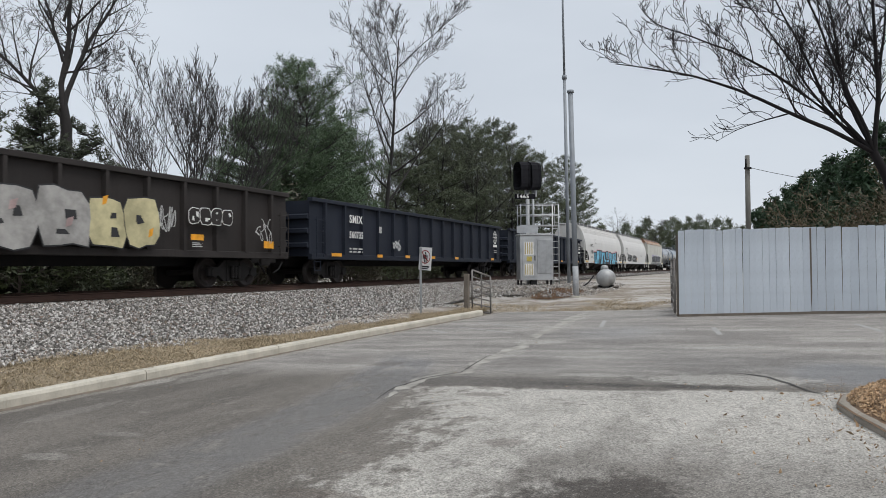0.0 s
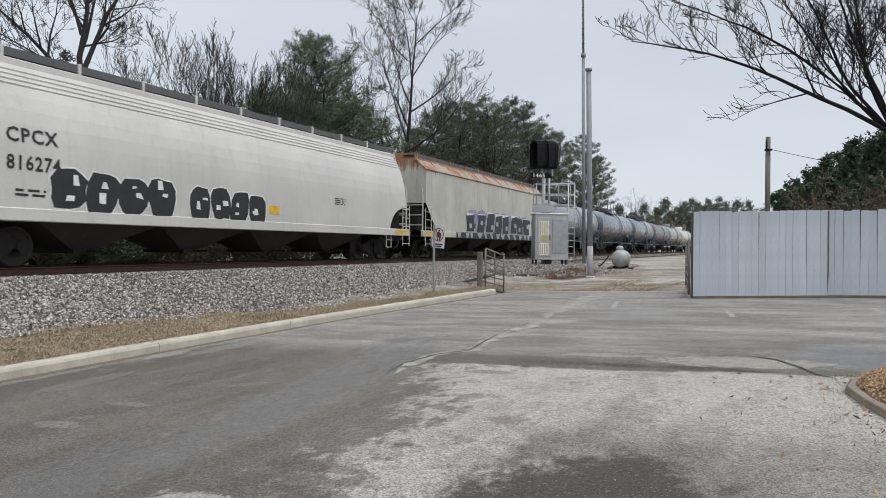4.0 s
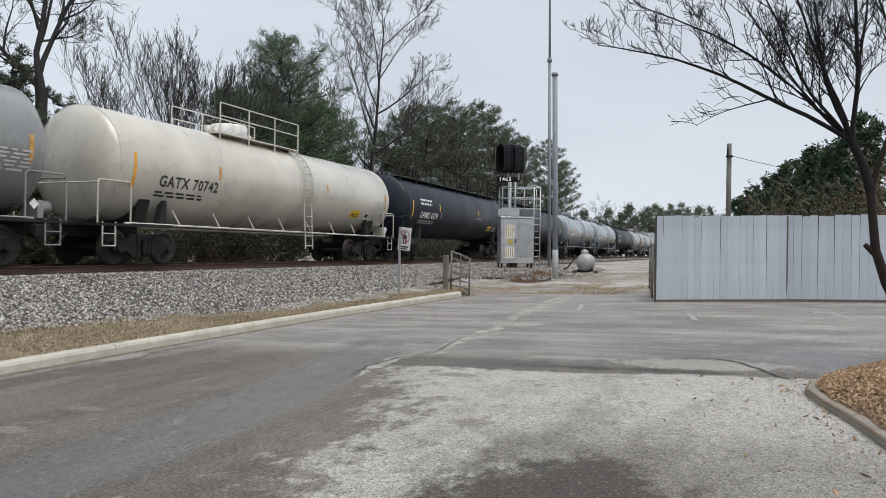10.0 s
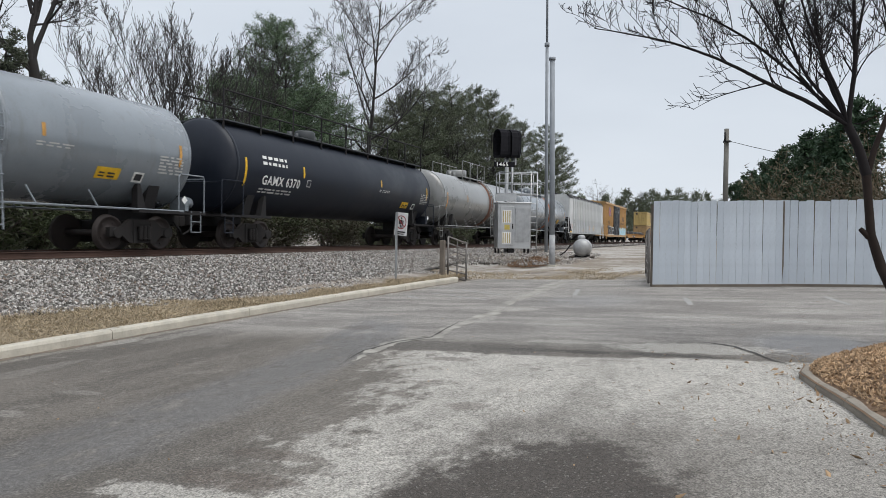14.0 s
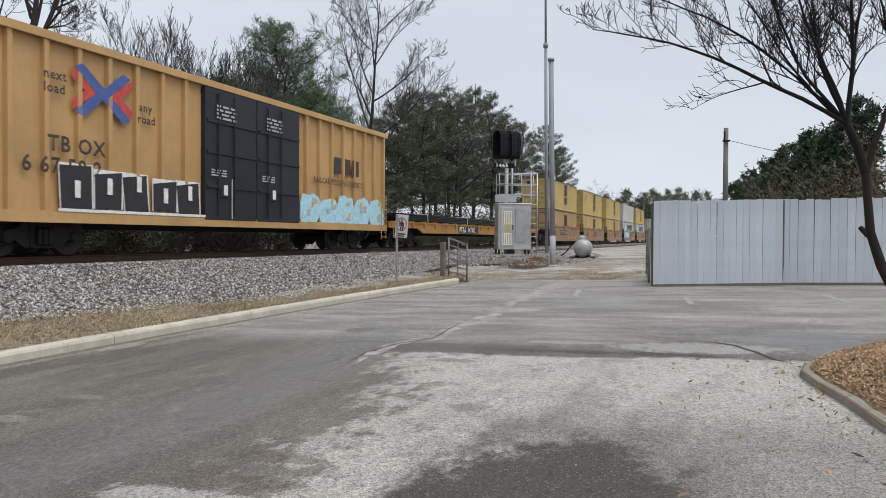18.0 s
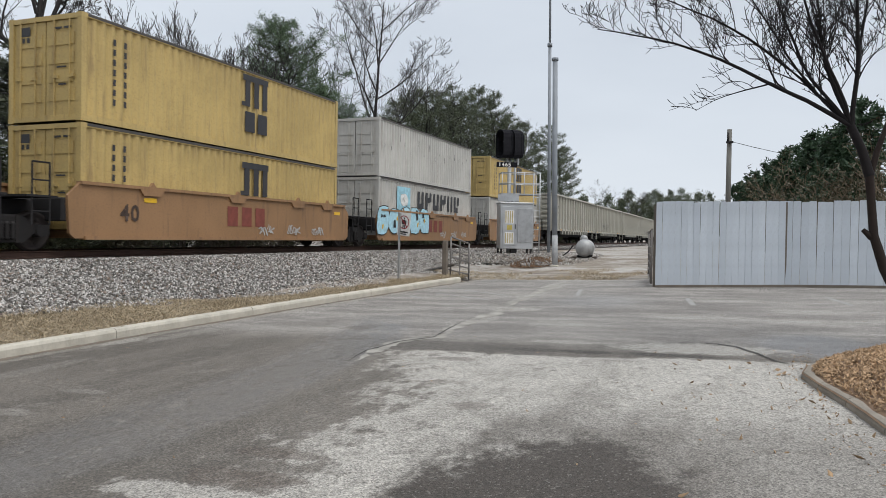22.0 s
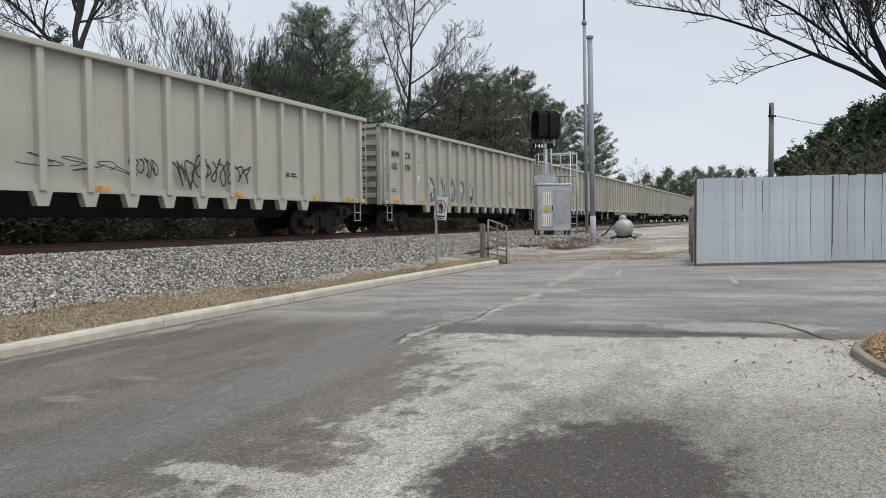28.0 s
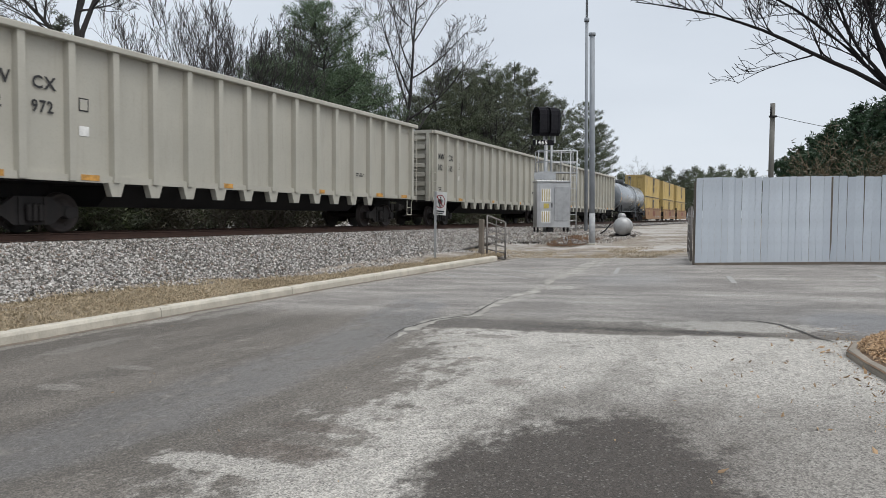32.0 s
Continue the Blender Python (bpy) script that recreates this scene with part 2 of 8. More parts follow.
GX = steps((-2000, -200, 300), (-200, -40, 20), (-40, 0, 4), (0, 60, 0.75), (60, 200, 7), (200, 800, 60), (800, 3000, 440))
GY = steps((-2000, -200, 300), (-200, -40, 20), (-40, -6, 2), (-6, 30, 0.6), (30, 90, 6), (90, 300, 30), (300, 3000, 300))


def on_lot(x, y):
    return x < 21.6 + 0.06 * y and y < kerb_y(min(x, 21)) + 0.05


sheet("ground", GX, GY, lambda x, y: ground_z(x, y) - (0.06 if (on_lot(x, y) or y > 8.5) else 0.0) - (0.25 if 13 < y < 18.5 else 0), SOIL, "bare grey-brown soil and gravel reaching to the horizon")

# asphalt: pale worn patches, dark damp bands and a fine stony grain
m, n, l, b = nodes_of("asphalt", 0.8)
co = n.new("ShaderNodeTexCoord")
sep = n.new("ShaderNodeSeparateXYZ")
warp = noise_node(n, l, 0.9, 6, 0.65)
warp2 = noise_node(n, l, 0.35, 5, 0.6)
l.new(co.outputs["Object"], sep.inputs[0])
X, Y = sep.outputs[0], sep.outputs[1]


wob = mul(add(warp, -0.5), 2.6)
wob2 = mul(add(warp2, -0.5), 3.0)
spot = noise_node(n, l, 5.0, 8, 0.75)
blotch = noise_node(n, l, 1.7, 8, 0.72, (0.8, 1.2, 1))
streaks = noise_node(n, l, 0.6, 8, 0.68, (0.35, 1.3, 1))
grain = noise_node(n, l, 125.0, 2, 0.6)
mid = noise_node(n, l, 22.0, 4, 0.7)


def speckle(scale):
    """Random grey of small stones of one size."""
    cell = n.new("ShaderNodeTexVoronoi")
    cell.inputs["Scale"].default_value = scale
    l.new(co.outputs["Object"], cell.inputs["Vector"])
    tint = n.new("ShaderNodeSeparateColor")
    l.new(cell.outputs["Color"], tint.inputs[0])
    return tint.outputs[0]


def inside(v, lo, hi, soft):
    """One between lo and hi, nought outside."""
    return mul(ramp(n, l, v, lo - soft, lo + soft), ramp(n, l, v, hi - soft, hi + soft, 1.0, 0.0))


flecks, stones = speckle(95.0), speckle(78.0)
ragged = add(mul(add(blotch, -0.5), 4.2), mul(add(spot, -0.5), 2.2))
# the pale old surface lies before the joint and right of the wheel track
front = ramp(n, l, add(X, add(mul(add(spot, -0.5), 0.5), mul(ramp(n, l, Y, 2.0, 0.0), -0.25))), 8.6, 8.72, 1.0, 0.0)
edge = ramp(n, l, add(add(Y, mul(ramp(n, l, X, 6.0, 8.2), -1.0)), ragged), 2.35, 3.1, 1.0, 0.0)
pale = mul(front, edge)
# base: brownish binder, greyer towards the far side
far = ramp(n, l, add(X, mul(wob2, 0.5)), 8.9, 10.5)
across = noise_node(n, l, 0.9, 8, 0.7, (1.6, 0.45, 1))
c = mixc(n, l, ramp(n, l, streaks, 0.4, 0.6), (0.112, 0.1, 0.086), (0.165, 0.148, 0.128))
c = mixc(n, l, mul(ramp(n, l, blotch, 0.56, 0.66), 0.4), c, (0.29, 0.27, 0.24))
c = mixc(n, l, mul(far, 0.8), c, mixc(n, l, ramp(n, l, across, 0.4, 0.6), (0.225, 0.21, 0.196), (0.37, 0.348, 0.322)))
c = mixc(n, l, mul(mul(far, ramp(n, l, across, 0.6, 0.66)), 0.6), c, (0.41, 0.39, 0.36))
# the smooth damp wheel track and wet places
bow = math_node(n, l, "POWER", add(X, -5.0), 2.0)
track = ramp(n, l, math_node(n, l, "ABSOLUTE", add(add(Y, mul(bow, -0.028)), add(-4.42, mul(wob, 0.25)))), 0.3, 0.75, 1.0, 0.0)
track = mul(track, ramp(n, l, X, 12.6, 10.6))


def blob_mask(cx, cy, rx, ry, soft=0.15, rag=2.2):
    d1 = math_node(n, l, "POWER", math_node(n, l, "DIVIDE", add(X, -cx), rx), 2.0)
    d2 = math_node(n, l, "POWER", math_node(n, l, "DIVIDE", add(Y, -cy), ry), 2.0)
    return ramp(n, l, add(math_node(n, l, "SQRT", add(d1, d2)), mul(add(spot, -0.5), rag)), 0.9 - soft, 0.9 + soft, 1.0, 0.0)


pond = math_node(n, l, "MAXIMUM", blob_mask(10.3, -1.0, 1.0, 0.75, 0.5, 0.5), mul(blob_mask(15.4, 2.6, 1.6, 1.2, 0.6, 0.6), 0.6))
slick = math_node(n, l, "MAXIMUM", mul(track, ramp(n, l, blotch, 0.64, 0.46, 0.35, 1.0)), pond)
c = mixc(n, l, mul(slick, 0.6), c, (0.172, 0.168, 0.168))
# the pale surface keeps worn islands of binder
fresh = math_node(n, l, "MAXIMUM", ramp(n, l, add(X, mul(ragged, 0.5)), 5.2, 7.4), ramp(n, l, add(Y, mul(ragged, 0.5)), 1.3, 2.1))
worn = mul(pale, ramp(n, l, add(mul(streaks, 0.4), mul(blotch, 0.6)), 0.38, 0.54, 0.62, 1.0))
c = mixc(n, l, worn, c, mixc(n, l, fresh, (0.262, 0.246, 0.222), (0.445, 0.424, 0.386)))
for cx, cy, rx, ry, k in ((9.62, 0.35, 0.42, 1.1, 0.9), (9.8, 2.1, 0.16, 0.62, 0.7), (11.55, 2.35, 0.16, 0.8, 0.7), (13.85, -1.3, 0.22, 0.6, 0.5), (13.55, 3.75, 0.35, 0.5, 0.9), (12.0, 3.85, 0.5, 0.16, 0.6), (9.2, 7.9, 1.0, 0.22, 0.3), (6.3, 7.6, 0.8, 0.2, 0.2), (16.5, 4.25, 1.7, 0.2, 0.75), (19.2, 4.35, 1.6, 0.3, 0.75), (4.64, 5.98, 0.12, 0.3, 0.3), (5.5, 6.0, 0.1, 0.3, 0.25), (3.5, 2.9, 0.16, 0.9, 0.9), (8.3, 8.3, 0.5, 0.2, 0.6)):
    c = mixc(n, l, mul(blob_mask(cx, cy, rx, ry), k), c, (0.37, 0.352, 0.32))
for cx, cy, rx, ry, k in ((6.05, 2.08, 0.16, 0.2, 0.5), (10.5, 5.55, 0.28, 0.3, 0.5), (8.2, 3.05, 0.12, 0.3, 0.5), (3.83, 2.85, 0.16, 0.5, 0.7), (4.35, 2.95, 0.12, 0.4, 0.6)):
    c = mixc(n, l, mul(blob_mask(cx, cy, rx, ry), k), c, (0.105, 0.085, 0.07))
c = mixc(n, l, mul(mul(ramp(n, l, spot, 0.54, 0.62), 0.45), pale), c, (0.2, 0.185, 0.165))
c = mixc(n, l, mul(ramp(n, l, spot, 0.58, 0.68), 0.35), c, (0.085, 0.077, 0.07))
# worn pale chips beside the kerb
kerb_d = add(add(mul(Y, -1.0), 8.74), add(mul(add(X, -6.7), -0.045), mul(math_node(n, l, "POWER", math_node(n, l, "MAXIMUM", add(X, -6.7), 0.0), 2.0), -0.0039)))
c = mixc(n, l, mul(inside(add(kerb_d, mul(add(spot, -0.5), 0.5)), 0.14, 0.34, 0.06), 0.5), c, (0.34, 0.315, 0.275))
c = mixc(n, l, mul(ramp(n, l, add(kerb_d, mul(add(spot, -0.5), 0.4)), 0.18, 0.04), 0.7), c, (0.12, 0.1, 0.08))
# loosened dark stones where two pavings meet: a broad grey stretch, then a narrow black one
rag = mul(add(spot, -0.5), 0.6)
broad = mul(inside(add(X, rag), 8.72, 9.42, 0.06), inside(add(Y, mul(rag, 1.5)), 2.05, 4.25, 0.2))
c = mixc(n, l, mul(broad, ramp(n, l, stones, 0.2, 0.8, 0.45, 1.0)), c, (0.11, 0.1, 0.09))
line = math_node(n, l, "ABSOLUTE", add(add(X, mul(ramp(n, l, Y, 0.6, -0.3), 0.12)), add(-9.07, mul(rag, 0.5))))
gut = mul(ramp(n, l, line, 0.05, 0.17, 1.0, 0.0), inside(Y, 0.0, 2.9, 0.3))
gut = mul(gut, ramp(n, l, blotch, 0.4, 0.52, 0.5, 1.0))
c = mixc(n, l, mul(gut, ramp(n, l, stones, 0.15, 0.6, 0.3, 1.0)), c, (0.045, 0.04, 0.036))
# the dark oily stain, sharp on one side and fading on the other
damp1 = math_node(n, l, "POWER", math_node(n, l, "DIVIDE", add(X, -3.75), 1.75), 2.0)
damp2 = math_node(n, l, "POWER", math_node(n, l, "DIVIDE", add(Y, -0.95), 1.0), 2.0)
dist = add(math_node(n, l, "SQRT", add(damp1, damp2)), add(mul(add(blotch, -0.5), 0.9), mul(add(spot, -0.5), 0.9)))
stain = ramp(n, l, dist, 0.72, 1.0, 1.0, 0.0)
halo = mul(ramp(n, l, dist, 0.8, 1.5, 1.0, 0.0), ramp(n, l, add(Y, mul(ragged, 0.4)), 1.9, 1.2))
c = mixc(n, l, mul(halo, 0.5), c, (0.14, 0.125, 0.11))
c = mixc(n, l, mul(stain, 0.9), c, (0.05, 0.041, 0.034))
tone = mul(mul(ramp(n, l, grain, 0.36, 0.64, 0.86, 1.14), ramp(n, l, flecks, 0.0, 1.0, 0.64, 1.36)), ramp(n, l, mid, 0.35, 0.65, 0.88, 1.12))
c = mixc(n, l, 1.0, c, tone, "MULTIPLY")
c = mixc(n, l, mul(ramp(n, l, stones, 0.955, 0.965), 0.25), c, (0.45, 0.43, 0.4))
c = mixc(n, l, mul(ramp(n, l, stones, 0.06, 0.05), 0.6), c, (0.05, 0.045, 0.04))
l.new(c, b.inputs["Base Color"])
l.new(ramp(n, l, slick, 0.1, 0.9, 0.8, 0.36), b.inputs["Roughness"])
bump(n, l, b, add(grain, mul(flecks, 0.7)), 0.8, 0.01)
ASPHALT = m

LX = steps((-30, 0, 3), (0, 21.5, 0.5))
verts, faces = [], []
for x in LX:
    for j in range(41):
        y = -30 + (kerb_y(x) + 30) * (j / 40) ** 0.6
        verts.append((x, y, lot_z(x, y)))
for i in range(len(LX) - 1):
    for j in range(40):
        faces.append((i * 41 + j, (i + 1) * 41 + j, (i + 1) * 41 + j + 1, i * 41 + j + 1))
lot = soup("parking_lot", verts, faces, ASPHALT)
tagged(lot, "worn grey asphalt lot with pale patches and damp stains", "parking lot", kind="structure")

CONCRETE = paint("kerb_concrete", (0.47, 0.44, 0.375), (0.13, 0.11, 0.08), 0.9, 0.9, scale=3.5, streak=0.3, grain=40, relief=0.4)


def kerb_run(name, pts, label, w=0.16, h=0.15, mat=None):
    """A kerb of cast lengths with open joints along a line of (x, y), outer side to the left."""
    ob = new(name)
    tagged(ob, label, "kerb", kind="structure")
    for i, (p, q) in enumerate(zip(pts, pts[1:])):
        p, q = Vector((*p, lot_z(*p))), Vector((*q, lot_z(*q)))
        d = q - p
        nrm = Vector((-d.y, d.x, 0)).normalized()
        d.normalize()
        bm = B()
        prof = [(0, -0.1), (0.0, h - 0.05), (0.02, h - 0.012), (0.05, h), (w, h + 0.005), (w, -0.1)]
        lo = [bm.verts.new(p + d * 0.006 + nrm * a + Vector((0, 0, z))) for a, z in prof]
        hi = [bm.verts.new(q - d * 0.006 + nrm * a + Vector((0, 0, z))) for a, z in prof]
        for k in range(6):
            bm.faces.new((lo[k], lo[(k + 1) % 6], hi[(k + 1) % 6], hi[k]))
        bm.faces.new(lo[::-1])
        bm.faces.new(hi)
        part("kerb_stone", bm, mat or CONCRETE, ob)
    return ob


kerb_run("kerb", [(x, kerb_y(x)) for x in (-14, -11, -8, -5, -2, 0.3, 2.6, 5.5, 8.5, 11.6, 14.4, 17.4, 20.3)], "pale concrete kerb along the grass strip, stained and chipped")

# ---- track: ballast bed, sleepers, rails ----
m, n, l, b = nodes_of("ballast_bed", 0.95)
v = n.new("ShaderNodeTexVoronoi")
v.inputs["Scale"].default_value = 17.0
co = n.new("ShaderNodeTexCoord")
l.new(co.outputs["Object"], v.inputs["Vector"])
big = noise_node(n, l, 0.7, 4)
hue = n.new("ShaderNodeSeparateColor")
l.new(v.outputs["Color"], hue.inputs[0])
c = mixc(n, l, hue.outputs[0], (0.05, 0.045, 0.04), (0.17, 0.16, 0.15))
# each stone cell darkens outward, shade of the gaps mixed into the colour
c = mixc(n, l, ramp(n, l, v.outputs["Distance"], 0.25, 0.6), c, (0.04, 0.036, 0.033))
c = mixc(n, l, mul(ramp(n, l, big, 0.5, 0.7), 0.3), c, (0.2, 0.15, 0.11))
l.new(c, b.inputs["Base Color"])
bump(n, l, b, v.outputs["Distance"], 1.0, 0.05)
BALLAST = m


def ballast_z(x, y):
    t = toe_y(x)
    if y < 13.9:
        z0 = ground_z(x, t) - 0.02
        if x > 22:
            return max(ground_z(x, y) - 0.03, blend(z0, 0.86, (y - 11) / 2.9))
        return z0 + (0.86 - z0) * max(0, (y - t) / (13.9 - t))
    if y < 17.6:
        return 0.86
    return 0.86 - (y - 17.6) * 0.3


verts, faces = [], []
BX = steps((-120, -10, 10), (-10, 45, 0.5), (45, 145, 10), (145, 745, 50))
for x in BX:
    t = toe_y(min(x, 24)) if x < 24 else 10.5
    for j in range(15):
        y = t + (13.9 - t) * j / 8 if j < 9 else (13.9, 14.6, 16.8, 17.6, 18.6, 19.4)[j - 9]
        verts.append((x, y + (0.0 if j != 9 else 0.02), ballast_z(x, y)))
for i in range(len(BX) - 1):
    for j in range(14):
        faces.append((i * 15 + j, (i + 1) * 15 + j, (i + 1) * 15 + j + 1, i * 15 + j + 1))
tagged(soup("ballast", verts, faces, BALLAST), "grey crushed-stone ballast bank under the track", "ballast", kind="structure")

RUST = paint("rusty_rail", (0.085, 0.048, 0.036), (0.03, 0.022, 0.02), 0.6, 0.8, 0.3, scale=3)
STEEL = plain("polished_steel", (0.5, 0.5, 0.5), 0.25, 1.0)
TIE = paint("sleeper_wood", (0.07, 0.055, 0.045), (0.02, 0.018, 0.016), 0.6, 0.9, scale=2, grain=30)
prof = [(-0.075, -0.17), (0.075, -0.17), (0.075, -0.15), (0.012, -0.13), (0.012, -0.045), (0.036, -0.03), (0.036, -0.004), (-0.036, -0.004), (-0.036, -0.03), (-0.012, -0.045), (-0.012, -0.13), (-0.075, -0.15)]
for side in (-0.753, 0.753):
    ob = new("rail")
    tagged(ob, "rust-brown steel rail with a bright worn head", "rail", "rails of the track", "structure")
    bm = B()
    prism(bm, [(TRACK + side + y, RAIL + z) for y, z in prof], "x", -120, 745)
    part("rail_web", bm, RUST, ob)
    bm = B()
    prism(bm, [(TRACK + side + y, RAIL + z) for y, z in ((-0.033, -0.004), (0.033, -0.004), (0.028, 0), (-0.028, 0))], "x", -120, 745)
    part("rail_head", bm, STEEL, ob)
bm = B()
box(bm, -0.115, 0.115, -1.3, 1.3, -0.17, 0)
tie_mesh = finish(bm, 0.012)
ties = tagged(new("sleepers"), "dark creosoted timber sleepers half sunk in ballast", "sleepers", kind="structure")
for i in range(150):
    part("sleeper", tie_mesh, TIE, ties, at=pose(-4 + 0.54 * i, TRACK + random.uniform(-0.03, 0.03), RAIL - 0.172, 0, 0, random.uniform(-1, 1)))

# ---- the freight train ----
SPEED = 20.2
MOVERS = []
WHEELS = []
IRON = paint("truck_iron", (0.02, 0.018, 0.018), (0.05, 0.038, 0.032), 0.6, 0.75, 0.1, scale=4, grain=30)
WHEEL = paint("wheel_steel", (0.035, 0.027, 0.025), (0.015, 0.013, 0.012), 0.6, 0.6, 0.3, scale=5)
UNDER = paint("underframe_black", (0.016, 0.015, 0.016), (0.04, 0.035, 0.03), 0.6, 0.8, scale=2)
YELLOW = plain("reflector_yellow", (0.72, 0.43, 0.02), 0.4)
ORANGE = plain("reflector_orange", (0.75, 0.33, 0.02), 0.4)
DULLORANGE = plain("faded_reflector", (0.5, 0.26, 0.06), 0.6, var=0.3)
WHITE = plain("white_stencil", (0.72, 0.72, 0.7), 0.7)
BLACK = plain("black_stencil", (0.025, 0.025, 0.027), 0.7)
DIMWHITE = plain("faded_stencil", (0.42, 0.42, 0.41), 0.7)


def make_truck_meshes():
    out = {}
    bm = B()
    out["frame_pts"] = [(-1.12, 0.36), (-1.12, 0.6), (-0.7, 0.62), (-0.42, 0.82), (0.42, 0.82), (0.7, 0.62), (1.12, 0.6), (1.12, 0.36), (0.72, 0.4), (0.45, 0.2), (-0.45, 0.2), (-0.72, 0.4)]
    prism(bm, out["frame_pts"], "y", -0.07, 0.07)
    for x in (-0.89, 0.89):
        rod(bm, (x, -0.13, 0.46), (x, 0.13, 0.46), 0.14, 12)
    for x in (-0.3, 0.3):
        box(bm, x - 0.05, x + 0.05, -0.1, 0.1, 0.2, 0.8)
    out["frame"] = finish(bm)
    bm = B()
    lathe(bm, [(0.26, 0.03)] + [(0.28 + 0.03 * k, 0.075 if k % 2 else 0.05) for k in range(13)] + [(0.67, 0.03)], "z", (0, -0.13, 0), 8)
    out["spring"] = finish(bm)
    bm = B()
    box(bm, -0.24, 0.24, -1.05, 1.05, 0.45, 0.8)
    rod(bm, (0, 0, 0.8), (0, 0, 0.95), 0.2, 14)
    out["bolster"] = finish(bm, 0.02)
    bm = B()
    rod(bm, (0, -1.1, 0), (0, 1.1, 0), 0.085, 12)
    for s in (-1, 1):
        lathe(bm, [(s * 0.69, 0.457 + 0.026), (s * 0.715, 0.457 + 0.02), (s * 0.72, 0.455), (s * 0.82, 0.45), (s * 0.82, 0.39), (s * 0.785, 0.37), (s * 0.79, 0.18), (s * 0.84, 0.15), (s * 0.84, 0.09)], "y", (0, 0, 0), 28)
        for a in range(5):
            t = a * 1.2566
            rod(bm, (0.28 * math.cos(t), s * 0.78, 0.28 * math.sin(t)), (0.28 * math.cos(t), s * 0.8, 0.28 * math.sin(t)), 0.045, 8)
    out["wheelset"] = finish(bm)
    return out


TRUCK = make_truck_meshes()


def truck(car, x):
    t = part("truck", TRUCK["bolster"], IRON, car, at=pose(x, 0, 0))
    for y, turn in ((-0.98, 0), (0.98, 180)):
        part("side_frame", TRUCK["frame"], IRON, t, at=pose(0, y, 0, 0, 0, turn))
        for sx in (-0.14, 0.0, 0.14):
            part("spring", TRUCK["spring"], IRON, t, at=pose(sx, y, 0, 0, 0, turn))
    for dx in (-0.89, 0.89):
        w = part("wheelset", TRUCK["wheelset"], WHEEL, t, at=pose(dx, 0, 0.459))
        WHEELS.append((w, dx))


def coupler(car, x, s):
    bm = B()
    box(bm, min(x, x + s * 0.55), max(x, x + s * 0.55), -0.08, 0.08, 0.76, 0.92)
    box(bm, min(x + s * 0.45, x + s * 0.72), max(x + s * 0.45, x + s * 0.72), -0.17, 0.14, 0.68, 1.0)
    part("coupler", bm, IRON, car, bevel=0.02)


def hose(car, x, s):
    bm = B()
    rail_path(bm, [(x, -0.35, 0.8), (x + s * 0.25, -0.38, 0.55), (x + s * 0.45, -0.3, 0.42)], 0.03)
    part("brake_hose", bm, UNDER, car)


def ladder(car, x0, x1, y, z0, z1, mat, gap=0.38, off=0.09, name="ladder"):
    bm = B()
    for x in (x0, x1):
        rod(bm, (x, y - off, z0), (x, y - off, z1), 0.018)
    z = z0 + 0.1
    while z < z1:
        rod(bm, (x0, y - off, z), (x1, y - off, z), 0.014)
        z += gap
    for z in (z0 + 0.3, z1 - 0.1):
        for x in (x0, x1):
            rod(bm, (x, y, z), (x, y - off, z), 0.014)
    return part(name, bm, mat, car)


def stirrup(car, x, y, mat):
    bm = B()
    rail_path(bm, [(x - 0.2, y, 1.1), (x - 0.2, y, 0.5), (x + 0.2, y, 0.5), (x + 0.2, y, 1.1)], 0.018)
    rod(bm, (x - 0.2, y, 0.8), (x + 0.2, y, 0.8), 0.014)
    part("stirrup_step", bm, mat, car)


def mark(car, x, z, w, h, y, mat, name="panel", bend=None):
    """A thin painted or stuck panel, 4 mm proud of a side."""
    bm = B()
    k = 6 if bend else 1
    lo = []
    for i in range(k + 1):
        zz = z + h * i / k
        yy = bend(zz) if bend else y
        lo.append((bm.verts.new((x, yy - 0.007, zz)), bm.verts.new((x + w, yy - 0.007, zz))))
    for a, c in zip(lo, lo[1:]):
        bm.faces.new((a[0], a[1], c[1], c[0]))
    return part(name, bm, mat, car)


def text_on(car, text, size, x, z, y, mat, bend=None, thin=1.0):
    ob = letters(text, size, mat, car, None, thin=thin)
    for v in ob.data.vertices:
        zz = z + v.co.y
        v.co = (x + v.co.x, (bend(zz) if bend else y) - 0.009, zz)
    return ob


def lines_on(car, x, z, y, mat, bend=None, rows=2, w=1.4, h=0.07, seed=1):
    """Lines of stencil too small to read, as plain bars."""
    r = random.Random(seed)
    bm = B()
    for i in range(rows):
        xx = x
        while xx < x + w:
            ww = r.uniform(0.12, 0.4)
            zz = z - i * h * 1.9
            q = [(xx, zz), (min(xx + ww, x + w), zz), (min(xx + ww, x + w), zz + h), (xx, zz + h)]
            bm.faces.new([bm.verts.new((a, (bend(c) if bend else y) - 0.008, c)) for a, c in q])
            xx += ww + 0.09
    part("small_print", bm, mat, car)


